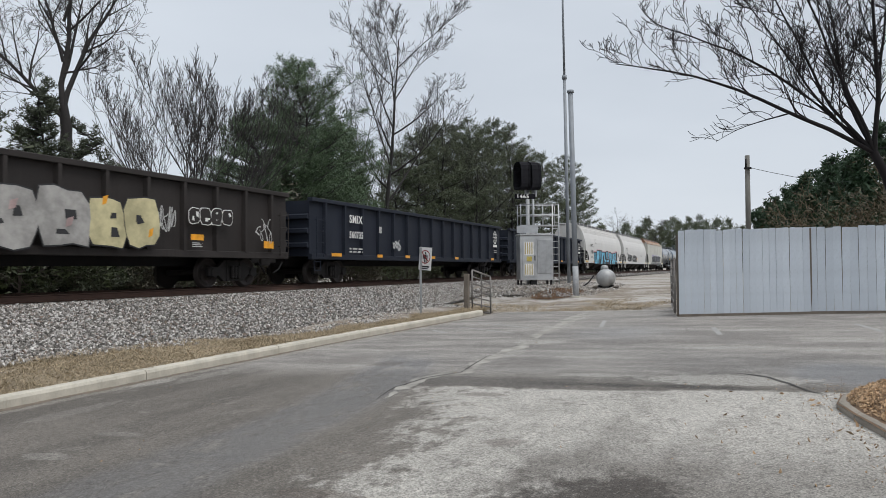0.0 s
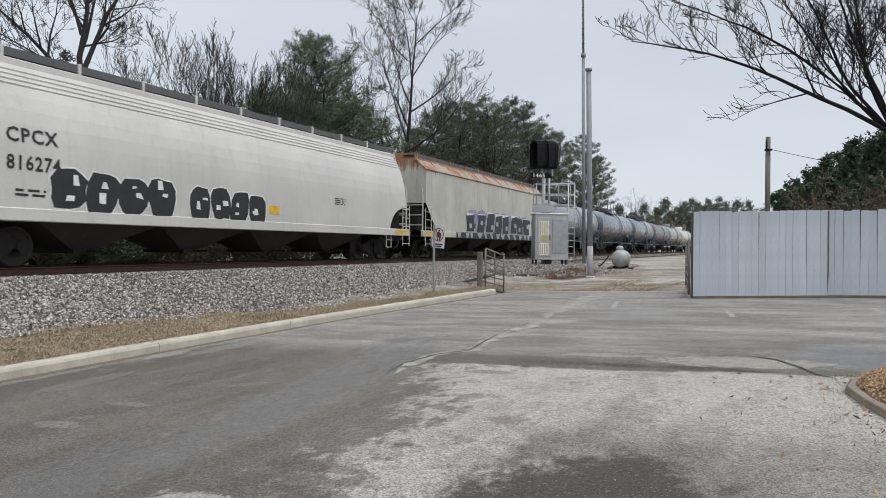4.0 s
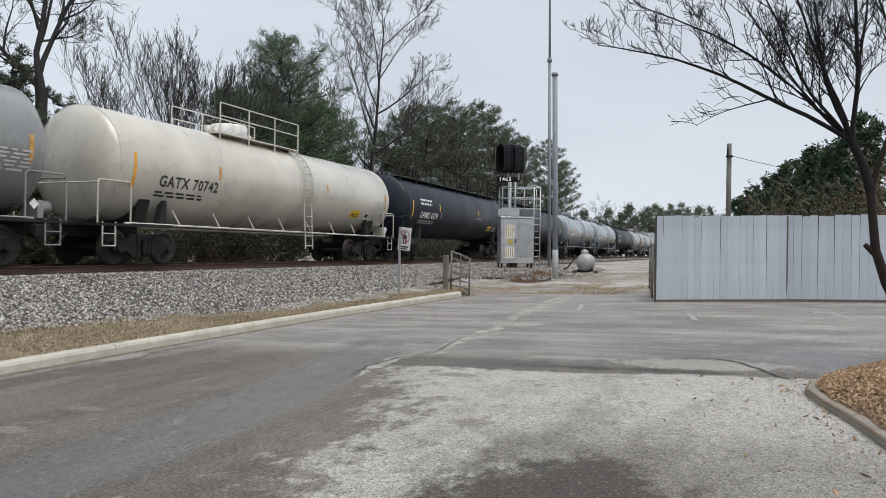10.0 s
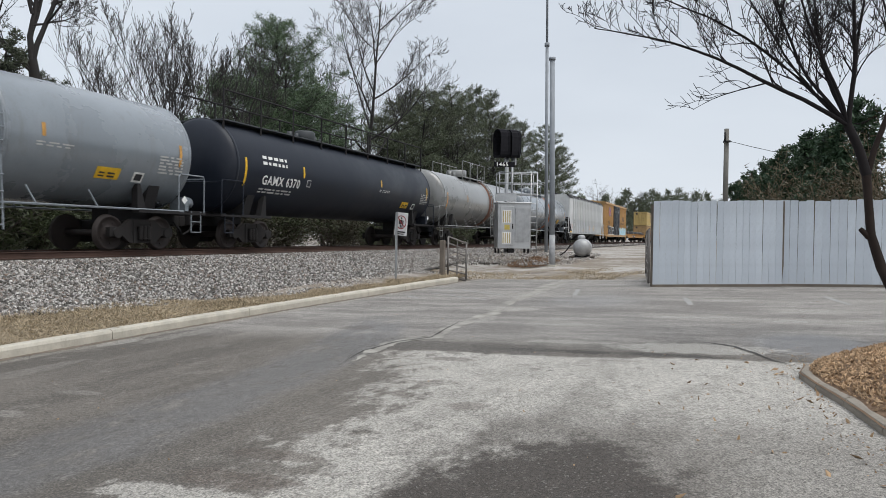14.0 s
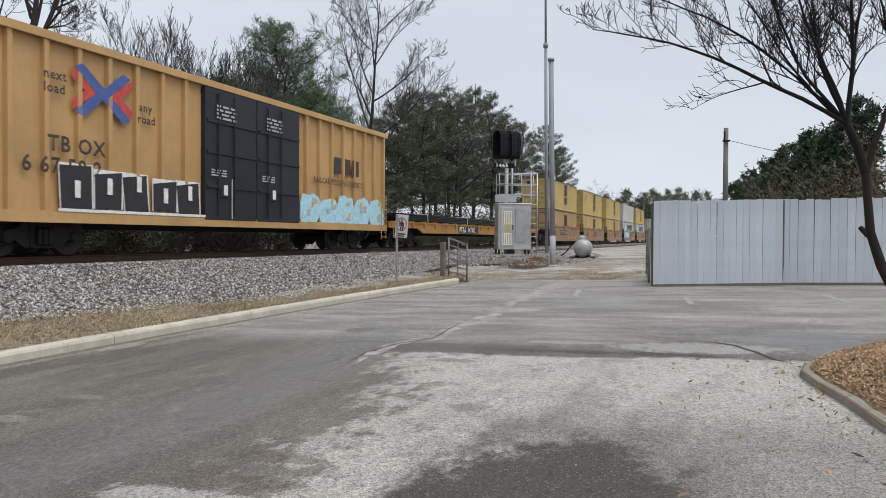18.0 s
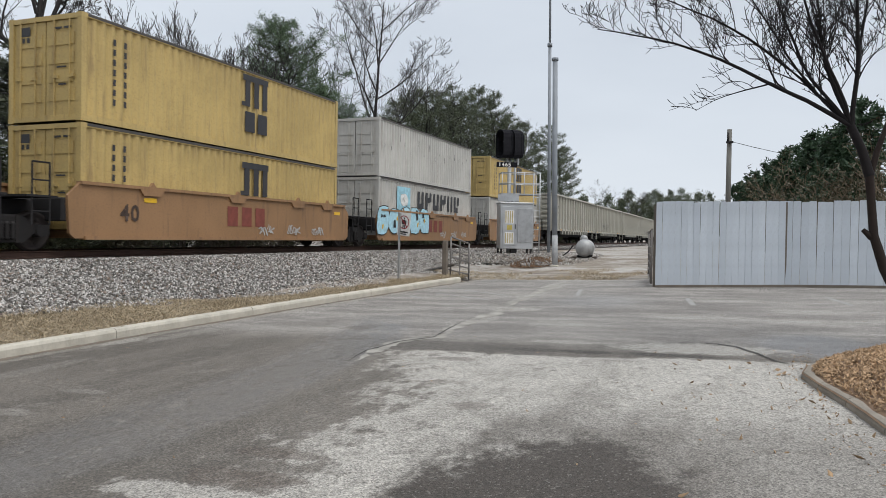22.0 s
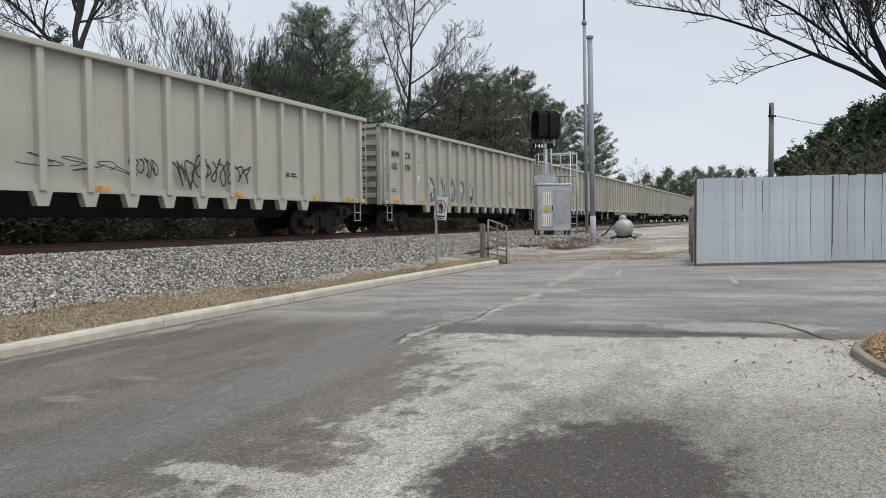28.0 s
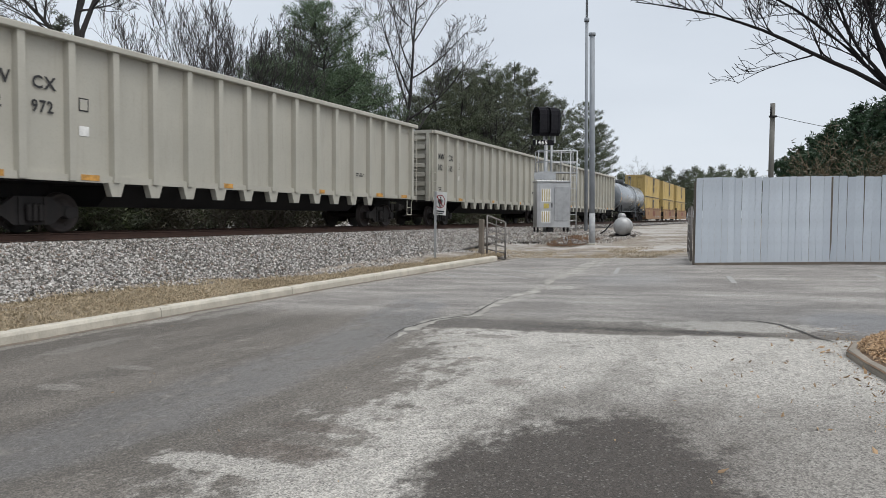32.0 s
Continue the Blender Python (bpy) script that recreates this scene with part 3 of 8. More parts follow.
def spray(car, x0, x1, z0, z1, y, count, edge, fill, seed, bend=None, accent=None, fat=0.1, square=3.5):
    """Sprayed wall-writing as plain interlocking shapes: a dark edge, a fill, and cuts."""
    r = random.Random(seed)
    w = (x1 - x0) / count

    def blob(bm, pts, lift):
        cx = sum(p[0] for p in pts) / len(pts)
        cz = sum(p[1] for p in pts) / len(pts)
        rings = []
        for f in (0.34, 0.67, 1.0):
            ring = []
            for p in pts:
                zz = cz + (p[1] - cz) * f
                ring.append(bm.verts.new((cx + (p[0] - cx) * f, (bend(zz) if bend else y) - lift, zz)))
            rings.append(ring)
        bm.faces.new(rings[0])
        for a, c in zip(rings, rings[1:]):
            for i in range(len(pts)):
                bm.faces.new((a[i], a[(i + 1) % len(pts)], c[(i + 1) % len(pts)], c[i]))

    for i in range(count):
        layers = {edge: B(), fill: B()}
        if accent:
            layers[accent] = B()
        cx, cz = x0 + w * (i + 0.5), (z0 + z1) / 2 + r.uniform(-0.04, 0.04) * (z1 - z0)
        hw, hh = w * 0.56, (z1 - z0) * r.uniform(0.43, 0.5)
        lean = r.uniform(-0.15, 0.15)
        pts = []
        for k in range(14):
            a = 6.2832 * k / 14
            s = (abs(math.cos(a)) ** square + abs(math.sin(a)) ** square) ** (-1 / square) * r.uniform(0.88, 1.06)
            pts.append((cx + hw * s * math.cos(a) + lean * hh * s * math.sin(a), cz + hh * s * math.sin(a)))
        lift = 0.008 + 0.0035 * (i % 2)
        blob(layers[edge], pts, lift)
        inner = [(cx + (p[0] - cx) * (1 - fat / hw * 0.7), cz + (p[1] - cz) * (1 - fat / hh * 0.7)) for p in pts]
        blob(layers[fill], inner, lift + 0.007)
        for _ in range(2):
            bx, bz = cx + r.uniform(-0.5, 0.3) * hw, cz + r.uniform(-0.6, 0.4) * hh
            bw, bh = r.uniform(0.15, 0.3) * w, r.uniform(0.12, 0.5) * hh
            q = [(bx, bz), (bx + bw, bz + r.uniform(-0.05, 0.05)), (bx + bw * r.uniform(0.6, 1.1), bz + bh), (bx + r.uniform(-0.04, 0.06), bz + bh)]
            blob(layers[edge], q, lift + 0.013)
        if accent:
            bx, bz = cx + r.uniform(-0.3, 0.4) * hw, cz + r.uniform(-0.7, 0.8) * hh
            q = [(bx, bz), (bx + 0.12 * w, bz + 0.05), (bx + 0.16 * w, bz + 0.25), (bx + 0.03 * w, bz + 0.2)]
            blob(layers[accent], q, lift + 0.017)
        for mt, bm in layers.items():
            part("spray_paint", bm, mt, car)


def scrawl(car, x0, z0, w, h, y, mat, seed, bend=None, strokes=5, r0=0.018):
    """A quick looping tag drawn with a thin line."""
    r = random.Random(seed)
    for s in range(strokes):
        cx = x0 + w * (s + 0.5) / strokes
        a0, a1, f1, f2, tall = r.uniform(0, 6.28), r.uniform(0, 6.28), r.uniform(0.7, 1.6), r.uniform(1.2, 2.3), r.uniform(0.3, 0.5)
        pts = []
        for k in range(21):
            u = k / 20
            zz = z0 + h * (0.5 + tall * math.sin(a0 + 6.28 * f1 * u) * (0.7 + 0.3 * math.sin(a1 + 9 * u)))
            pts.append((cx + w / strokes * (0.42 * math.sin(a1 + 6.28 * f2 * u) + 0.7 * (u - 0.5)), zz))
        bm = B()
        prev = None
        for k, (ax, az) in enumerate(pts):
            (px, pz), (qx, qz) = pts[max(0, k - 1)], pts[min(len(pts) - 1, k + 1)]
            nn = Vector((pz - qz, qx - px)).normalized() * r0
            cur = [bm.verts.new((ax + i * nn.x, (bend(az) if bend else y) - 0.012 - 0.0004 * s, az + i * nn.y)) for i in (-1, 1)]
            if prev:
                bm.faces.new((prev[0], cur[0], cur[1], prev[1]))
            prev = cur
        part("sprayed_tag", bm, mat, car)


def block_tag(car, x0, x1, z0, z1, count, fringe, body, bars, seed, bend, drop=0.0, fill=1.05, slant=0.14):
    """Sprayed block lettering as plain slabs: a fringe, a dark body and light slanted bars."""
    r = random.Random(seed)
    w = (x1 - x0) / count

    def slab(q, mt, lift):
        bm = B()
        k = 5
        rows = []
        for i in range(k + 1):
            t = i / k
            row = []
            for (ax, az), (cx, cz) in ((q[0], q[3]), (q[1], q[2])):
                zz = az + (cz - az) * t
                row.append(bm.verts.new((ax + (cx - ax) * t, bend(zz) - lift, zz)))
            rows.append(row)
        for a, c in zip(rows, rows[1:]):
            bm.faces.new((a[0], a[1], c[1], c[0]))
        part("spray_paint", bm, mt, car)

    for i in range(count):
        a, lean = x0 + w * i, r.uniform(-slant, slant)
        lo, hi = z0 + r.uniform(0, drop), z1 - r.uniform(0.0, 0.22)
        wide = w * fill * r.uniform(0.94, 1.07)
        lift = 0.008 + 0.003 * (i % 2)
        slab([(a - 0.03, lo), (a + wide, lo), (a + wide + lean + 0.03, hi + 0.025), (a + lean - 0.03, hi + 0.03)], fringe, lift)
        slab([(a, lo), (a + wide - 0.05, lo), (a + wide + lean - 0.02, hi), (a + lean, hi - r.uniform(0, 0.15))], body, lift + 0.007)
        kind = r.choice((0, 1, 2, 3))
        bw = w * 0.25
        for j, off in enumerate((0.14, 0.58)):
            if j and kind > 1:
                continue
            t0 = lo + (0.06 if r.random() < 0.6 else 0.4 * (hi - lo))
            b0 = a + w * off
            slab([(b0, t0), (b0 + bw, t0 - 0.03), (b0 + bw + lean, hi - 0.12), (b0 + lean, hi - 0.1)], bars, lift + 0.012)
        if kind != 1:
            zc = (lo + (hi - lo) * r.choice((0.2, 0.5, 0.75)))
            slab([(a + w * 0.14, zc), (a + w * 0.85, zc + r.uniform(-0.1, 0.1)), (a + w * 0.85, zc + 0.22), (a + w * 0.14, zc + 0.2)], bars, lift + 0.015)


def start_car(name, s0, label, category="railcar", group="cars of the freight train"):
    car = new(name)
    tagged(car, label, category, group)
    MOVERS.append((car, s0, TRACK, RAIL))
    return car


# -- open gondolas --
def gondola(s0, L, mat, label, top=3.05, low=0.88, ribs=15, W=1.6):
    car = start_car("gondola_car", s0, label)
    for a, c, ya, yb, nm in ((0, L, -W + 0.12, -W + 0.18, "side_sheet"), (0, L, W - 0.18, W - 0.12, "side_sheet"), (0.02, 0.1, -W + 0.18, W - 0.18, "end_sheet"), (L - 0.1, L - 0.02, -W + 0.18, W - 0.18, "end_sheet")):
        bm = B()
        box(bm, a, c, ya, yb, low + 0.12, top - 0.1)
        part(nm, bm, mat, car)
    bm = B()
    box(bm, 0.1, L - 0.1, -W + 0.16, W - 0.16, low + 0.12, low + 0.22)
    part("floor_plate", bm, UNDER, car)
    for y in (-W + 0.1, W - 0.1):
        bm = B()
        box(bm, -0.02, L + 0.02, y - 0.12, y + 0.1, top - 0.14, top)
        part("top_chord", bm, mat, car, bevel=0.015)
        bm = B()
        box(bm, 0, L, y - 0.09, y + 0.1, low, low + 0.2)
        part("side_sill", bm, mat, car, bevel=0.015)
    bm = B()
    prism(bm, [(-0.075, 0), (-0.05, -0.14), (0.05, -0.14), (0.075, 0)], "z", low + 0.18, top - 0.13)
    rib = finish(bm)
    for i in range(ribs):
        x = 0.9 + (L - 1.8) * i / (ribs - 1)
        for y, t in ((-W + 0.13, 0), (W - 0.13, 180)):
            part("side_rib", rib, mat, car, at=pose(x, y, 0, 0, 0, t))
    for x, s in ((0, -1), (L, 1)):
        for z in (low + 0.5, low + 1.0, low + 1.5):
            bm = B()
            prism(bm, [(0, -0.11), (s * 0.11, -0.06), (s * 0.11, 0.06), (0, 0.11)], "y", -W + 0.15, W - 0.15)
            for v in bm.verts:
                v.co.z += z
                v.co.x += x
            part("end_rib", bm, mat, car)
        coupler(car, x, s)
        hose(car, x, s)
    ladder(car, 0.15, 0.6, -W, low + 0.1, low + 1.5, mat, 0.4)
    ladder(car, L - 0.6, L - 0.15, -W, low + 0.1, low + 1.5, mat, 0.4)
    stirrup(car, 0.4, -W + 0.05, mat)
    bm = B()
    box(bm, 0.3, L - 0.3, -0.25, 0.25, 0.65, low + 0.12)
    part("centre_sill", bm, UNDER, car)
    for x in (2.1, L - 2.1):
        truck(car, x)
    return car


BROWN = paint("brown_weathered_steel", (0.027, 0.0225, 0.021), (0.014, 0.012, 0.0115), 0.8, 0.75, scale=1.2, rust=(0.075, 0.042, 0.03), rust_at=0.62)
NAVY = paint("black_gondola_paint", (0.010, 0.014, 0.025), (0.028, 0.026, 0.026), 0.4, 0.7, scale=1.0)
PINK = plain("spray_pink", (0.43, 0.31, 0.3), 0.6, var=0.3, scale=2.0)
CREAM = plain("spray_cream", (0.5, 0.45, 0.26), 0.6, var=0.25, scale=2.0)
BLUE = plain("spray_light_blue", (0.13, 0.5, 0.72), 0.5)
PALEBLUE = plain("spray_pale_blue", (0.4, 0.65, 0.75), 0.5)
GREEN = plain("spray_green", (0.3, 0.36, 0.08), 0.5)

g = gondola(0.2, 19.9, BROWN, "rusty brown-black open gondola car with faded pale spray paint")
spray(g, 5.0, 9.3, 0.98, 2.42, -1.73, 4, BLACK, PINK, 3, fat=0.05, accent=CREAM, square=9)
spray(g, 9.25, 11.9, 0.98, 2.4, -1.73, 2, BLACK, plain("spray_dusty_white", (0.32, 0.31, 0.295), 0.7, var=0.3, scale=2.0), 14, fat=0.05, accent=PINK, square=9)
spray(g, 11.85, 14.0, 0.98, 2.36, -1.73, 2, BLACK, CREAM, 4, fat=0.05, accent=ORANGE, square=6)
scrawl(g, 13.9, 1.3, 0.7, 1.0, -1.73, DIMWHITE, 12, strokes=5, r0=0.014)
spray(g, 15.1, 16.9, 1.75, 2.3, -1.72, 4, WHITE, BROWN, 7, fat=0.035)
scrawl(g, 18.0, 1.35, 0.8, 0.8, -1.72, DIMWHITE, 9, strokes=4, r0=0.014)
mark(g, 15.2, 1.35, 0.5, 0.16, -1.72, ORANGE, "reflector")
mark(g, 18.4, 1.2, 0.5, 0.22, -1.72, ORANGE, "reflector")
lines_on(g, 15.25, 1.26, -1.72, DIMWHITE, rows=3, w=0.4, h=0.025, seed=5)
for s0, L, num, sd in ((21.5, 20.8, "560735", 1), (44.0, 21.2, "560683", 2)):
    g = gondola(s0, L, NAVY, "black open gondola car with white stencils and orange reflectors")
    text_on(g, "SMIX", 0.42, 2.5, 2.3, -1.62, WHITE)
    text_on(g, num, 0.36, 2.5, 1.72, -1.62, WHITE, thin=0.9)
    lines_on(g, 2.5, 1.28, -1.62, DIMWHITE, rows=2, w=1.0, h=0.06, seed=sd)
    for x in (1.1, 4.6, 7.2, 10.0, 13.0, L - 2.2):
        mark(g, x, 1.0, 0.7 if x < 2 else 0.45, 0.12, -1.7, ORANGE, "reflector")
    scrawl(g, 5.9, 1.3, 0.7, 0.5, -1.74, WHITE, 20 + sd, strokes=4, r0=0.015)
    # a round plain emblem with a stand near the trailing end
    bm = B()
    gx, gz = L - 1.3, 2.35

    def bent_line(pts, w):
        for (ax, az), (bx, bz) in zip(pts, pts[1:]):
            nn = Vector((az - bz, bx - ax)).normalized() * w
            bm.faces.new([bm.verts.new((px, -1.63, pz)) for px, pz in ((ax - nn.x, az - nn.y), (bx - nn.x, bz - nn.y), (bx + nn.x, bz + nn.y), (ax + nn.x, az + nn.y))])
    for wide in (0.32, 0.12, -0.12, -0.32):
        bent_line([(gx + wide * math.cos(a * 0.2618), gz + 0.36 * math.sin(a * 0.2618)) for a in range(-6, 7)], 0.018)
    for up in (-0.2, 0.0, 0.2):
        half = 0.32 * math.sqrt(1 - (up / 0.36) ** 2)
        bent_line([(gx - half, gz + up), (gx + half, gz + up)], 0.014)
    part("round_emblem", bm, WHITE, g)
    mark(g, L - 1.62, 1.78, 0.66, 0.15, -1.625, WHITE, "emblem_bar")
    lines_on(g, L - 1.5, 1.55, -1.62, DIMWHITE, rows=2, w=0.5, h=0.05, seed=sd)
    mark(g, 4.9, 2.0, 0.22, 0.26, -1.62, DIMWHITE, "stencil_box")

# -- curve-sided covered hoppers --
def curved(z):
    return -(1.6 - 0.72 * max(0, (z - 2.2) / 2.25) ** 2.4) if z > 1.5 else -(1.6 - 0.02 * (1.5 - z))


def ribbed_side(z):
    return -1.54 if z < 4.4 else -(1.54 - (z - 4.4) * 0.8)


def straight_side(z):
    return -1.56 if z < 4.02 else -(1.56 - (z - 4.02) * 1.15)


DUSTY = paint("dusty_brown_chute", (0.05, 0.042, 0.038), (0.11, 0.09, 0.075), 0.7, 0.8, scale=1.2)
WALK = paint("grey_walkway_steel", (0.11, 0.11, 0.115), (0.05, 0.045, 0.04), 0.6, 0.7, 0.2, scale=3)


def covered_hopper(s0, L, mat, label, side=curved, top=4.45, ribs=0, bays=4, roofmat=None, eave=None):
    car = start_car("hopper_car", s0, label)
    arch = 2.15 if side is curved else 2.5
    zs = [1.0, 1.2, 1.35, 1.5, 1.65, 1.8, 1.9, 2.0, 2.07, 2.12, 2.15, 2.3, 2.4, 2.5, 2.7, 3.0, 3.3, 3.6, 3.8, 4.0, 4.02, 4.1, 4.2, 4.3, 4.38, top]
    bm = B()
    ends = B()
    rings = []
    for z in zs:
        if side is curved:
            e = 0.3 if z >= arch else 0.3 + 1.35 * math.sqrt(max(0.0, 1 - ((max(z, 1.2) - 1.2) / (arch - 1.2)) ** 2))
        else:
            e = 0.25 if z >= arch else 0.25 + (arch - z) * 0.95
        y = -side(z)
        rings.append([(e, -y, z), (L - e, -y, z), (L - e, y, z), (e, y, z)])
    for k, (a, c) in enumerate(zip(rings, rings[1:])):
        for i in range(4):
            tgt = ends if i % 2 and zs[k] < arch - 0.01 else bm
            tgt.faces.new([tgt.verts.new(p) for p in (a[i], a[(i + 1) % 4], c[(i + 1) % 4], c[i])])
    bm.faces.new([bm.verts.new(p) for p in rings[0][::-1]])
    bm.faces.new([bm.verts.new(p) for p in rings[-1]])
    bmesh.ops.remove_doubles(bm, verts=bm.verts[:], dist=0.001)
    part("hopper_body", bm, mat, car)
    # slope sheets in near-black: sheet and recess shade in one colour
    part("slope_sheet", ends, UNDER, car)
    if eave:
        ze, sheet_mat = eave
        for s in (-1, 1):
            bm = B()
            yo, yi = -side(ze) + 0.05, -side(top) + 0.02
            prism(bm, [(s * yo, ze + 0.0), (s * yi, top + 0.02), (s * (yi - 0.02), top - 0.03), (s * (yo - 0.03), ze - 0.05)], "x", 0.2, L - 0.2)
            part("roof_sheet", bm, sheet_mat, car)
            for i in range(1, 11):
                x = L * i / 11
                bm = B()
                prism(bm, [(s * (yo + 0.012), ze - 0.06), (s * (yo + 0.012), ze + 0.02), (s * yi, top + 0.05), (s * yi, top)], "x", x - 0.024, x + 0.024)
                part("roof_strap", bm, mat, car)
    else:
        for z in (3.86, 3.97, 4.08, 4.19):
            bm = B()
            for s in (-1, 1):
                rod(bm, (0.3, s * -side(z), z), (L - 0.3, s * -side(z), z), 0.028, 6)
            part("roof_bead", bm, mat, car)
    for y in (-1, 1):
        bm = B()
        if ribs:
            box(bm, -0.1, L + 0.1, min(y * 1.48, y * 1.56), max(y * 1.48, y * 1.56), 0.96, 1.04)
        else:
            box(bm, -0.1, L + 0.1, min(y * 1.48, y * 1.62), max(y * 1.48, y * 1.62), 0.98, 1.26)
        part("side_sill", bm, mat, car, bevel=0.02)
        bm = B()
        yy = -side(top - 0.06) + 0.05
        box(bm, 0.15, L - 0.15, min(y * yy, y * (yy - 0.12)), max(y * yy, y * (yy - 0.12)), top - 0.14, top + 0.02)
        part("roof_edge", bm, UNDER if ribs else mat, car, bevel=0.02)
    if ribs:
        bm = B()
        prism(bm, [(-0.036, 0), (-0.034, -0.14), (0.034, -0.14), (0.036, 0)], "z", 1.02, 4.4)
        rib = finish(bm)
        for i in range(ribs):
            x = 1.9 + (L - 3.8) * i / (ribs - 1)
            for y, t in ((-1.54, 0), (1.54, 180)):
                part("side_rib", rib, mat, car, at=pose(x, y, 0, 0, 0, t))
    dark = DUSTY
    for k in range(bays):
        x = 3.0 + (L - 6.0) * (k + 0.5) / bays
        w = (L - 6.0) / bays
        bm = B()
        a = [bm.verts.new(p) for p in ((x - w * 0.5, -1.3, 1.02), (x + w * 0.5, -1.3, 1.02), (x + w * 0.5, 1.3, 1.02), (x - w * 0.5, 1.3, 1.02))]
        c = [bm.verts.new(p) for p in ((x - 0.35, -0.6, 0.4), (x + 0.35, -0.6, 0.4), (x + 0.35, 0.6, 0.4), (x - 0.35, 0.6, 0.4))]
        for i in range(4):
            bm.faces.new((a[i], a[(i + 1) % 4], c[(i + 1) % 4], c[i]))
        bm.faces.new(c)
        bm.faces.new(a[::-1])
        ch = part("discharge_hopper", bm, dark, car)
        bm = B()
        box(bm, x - 0.4, x + 0.4, -0.75, 0.75, 0.3, 0.4)
        rod(bm, (x, -1.3, 0.36), (x, -0.75, 0.36), 0.03)
        part("outlet_gate", bm, IRON, ch)
    # roof walk with its rails, and the loading trough
    bm = B()
    for y in (-0.62, 0.62) if not ribs else ():
        box(bm, 0.3, L - 0.3, y - 0.3, y + 0.3, top + 0.14, top + 0.17)
        box(bm, 0.3, L - 0.3, y - 0.31 if y < 0 else y + 0.28, y - 0.28 if y < 0 else y + 0.31, top + 0.06, top + 0.24)
    if ribs:
        box(bm, 0.3, L - 0.3, -0.5, 0.5, top + 0.02, top + 0.08)
    part("roof_walk", bm, WALK, car)
    for i in range(int(L / 1.9) if not ribs else 0):
        bm = B()
        box(bm, 0.5 + i * 1.9, 0.57 + i * 1.9, -0.97, 0.97, top - 0.1, top + 0.27)
        part("walk_bracket", bm, mat, car)
    bm = B()
    box(bm, 0.6, L - 0.6, -0.26, 0.26, top, top + 0.16)
    part("trough_hatch", bm, roofmat or mat, car, bevel=0.03)
    for x, s in ((0.0, -1), (L, 1)):
        bm = B()
        for y in (-1.5, -0.5, 0.5, 1.5):
            rod(bm, (x - s * 0.05, y, 1.1), (x - s * 0.05, y, 2.9 if abs(y) > 1 else 1.9), 0.035)
        for z in (1.5, 1.95, 2.4):
            rod(bm, (x - s * 0.05, -1.5, z), (x - s * 0.05, 1.5, z), 0.02)
        rail_path(bm, [(x - s * 0.05, -1.5, 2.9), (x - s * 0.3, -1.3, 3.4), (x - s * 0.3, -1.0, top + 0.1)], 0.02)
        part("end_cage", bm, mat, car)
        bm = B()
        box(bm, min(x, x - s * 2.2), max(x, x - s * 2.2), -0.3, 0.3, 0.75, 1.05)
        box(bm, min(x - s * 0.1, x - s * 1.4), max(x - s * 0.1, x - s * 1.4), -1.4, 1.4, 1.0, 1.05)
        rod(bm, (x - s * 0.9, -0.2, 1.4), (x - s * 0.9, 0.7, 1.4), 0.2, 14)
        part("end_platform", bm, UNDER, car)
        coupler(car, x, s)
        hose(car, x, s)
        ladder(car, x - s * 0.65, x - s * 0.05, -1.56, 0.55, 2.25, mat, 0.36)
        mark(car, min(x - s * 0.15, x - s * 1.25), 1.06, 1.1, 0.14, -1.62, YELLOW, "reflector")
        stirrup(car, x - s * 1.6, -1.5, mat)
        truck(car, x - s * 1.95)
    # near-black block in each end recess below the slope sheet, standing in for shade
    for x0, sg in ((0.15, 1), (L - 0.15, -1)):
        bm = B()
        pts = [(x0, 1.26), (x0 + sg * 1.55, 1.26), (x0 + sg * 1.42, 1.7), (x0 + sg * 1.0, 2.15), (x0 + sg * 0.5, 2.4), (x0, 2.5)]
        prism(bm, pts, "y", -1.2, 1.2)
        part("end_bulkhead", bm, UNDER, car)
    return car


CPCW = paint("pale_grey_hopper_paint", (0.56, 0.55, 0.53), (0.2, 0.17, 0.14), 0.45, 0.5, scale=0.5, fade=0.06, streak=0.4)
TANH = paint("rusty_cream_hopper_paint", (0.5, 0.5, 0.45), (0.22, 0.13, 0.08), 0.9, 0.6, scale=0.6, rust=(0.3, 0.15, 0.08), rust_at=0.66, top_rust=5.6)
RUSTROOF = paint("rusted_roof_sheet", (0.36, 0.31, 0.25), (0.2, 0.1, 0.05), 0.9, 0.7, scale=0.8, rust=(0.3, 0.12, 0.05), rust_at=0.5)
h = covered_hopper(66.6, 20.3, CPCW, "pale grey curved covered hopper car with big blue spray paint")
block_tag(h, 4.0, 16.8, 0.86, 2.3, 10, plain("spray_rose", (0.55, 0.2, 0.25), 0.6), BLACK, BLUE, 11, lambda z: min(curved(z), -1.63 if z < 1.28 else 9), 0.05)
mark(h, 17.5, 1.7, 0.6, 0.4, 0, BLACK, "stencil_box", curved)
lines_on(h, 2.6, 1.55, 0, BLACK, curved, 2, 1.0, 0.05, 3)
text_on(h, "CPCX", 0.44, 2.5, 2.5, 0, BLACK, curved)
text_on(h, "815884", 0.44, 2.5, 1.9, 0, BLACK, curved, 0.9)
mark(h, 5.0, 2.9, 0.4, 0.4, 0, BLACK, "stencil_box", curved)
mark(h, 5.04, 2.94, 0.32, 0.32, -0.006, CPCW, "stencil_field", lambda z: curved(z) - 0.005)
for x in (3.5, 6.5, 9.3, 12, 15, 17.5):
    mark(h, x, 1.06, 0.4, 0.1, -1.62, YELLOW, "reflector")
lines_on(h, 16.3, 1.9, 0, BLACK, curved, 4, 0.7, 0.035, 8)
h = covered_hopper(88.5, 20.1, CPCW, "pale grey curved covered hopper car with black spray paint")
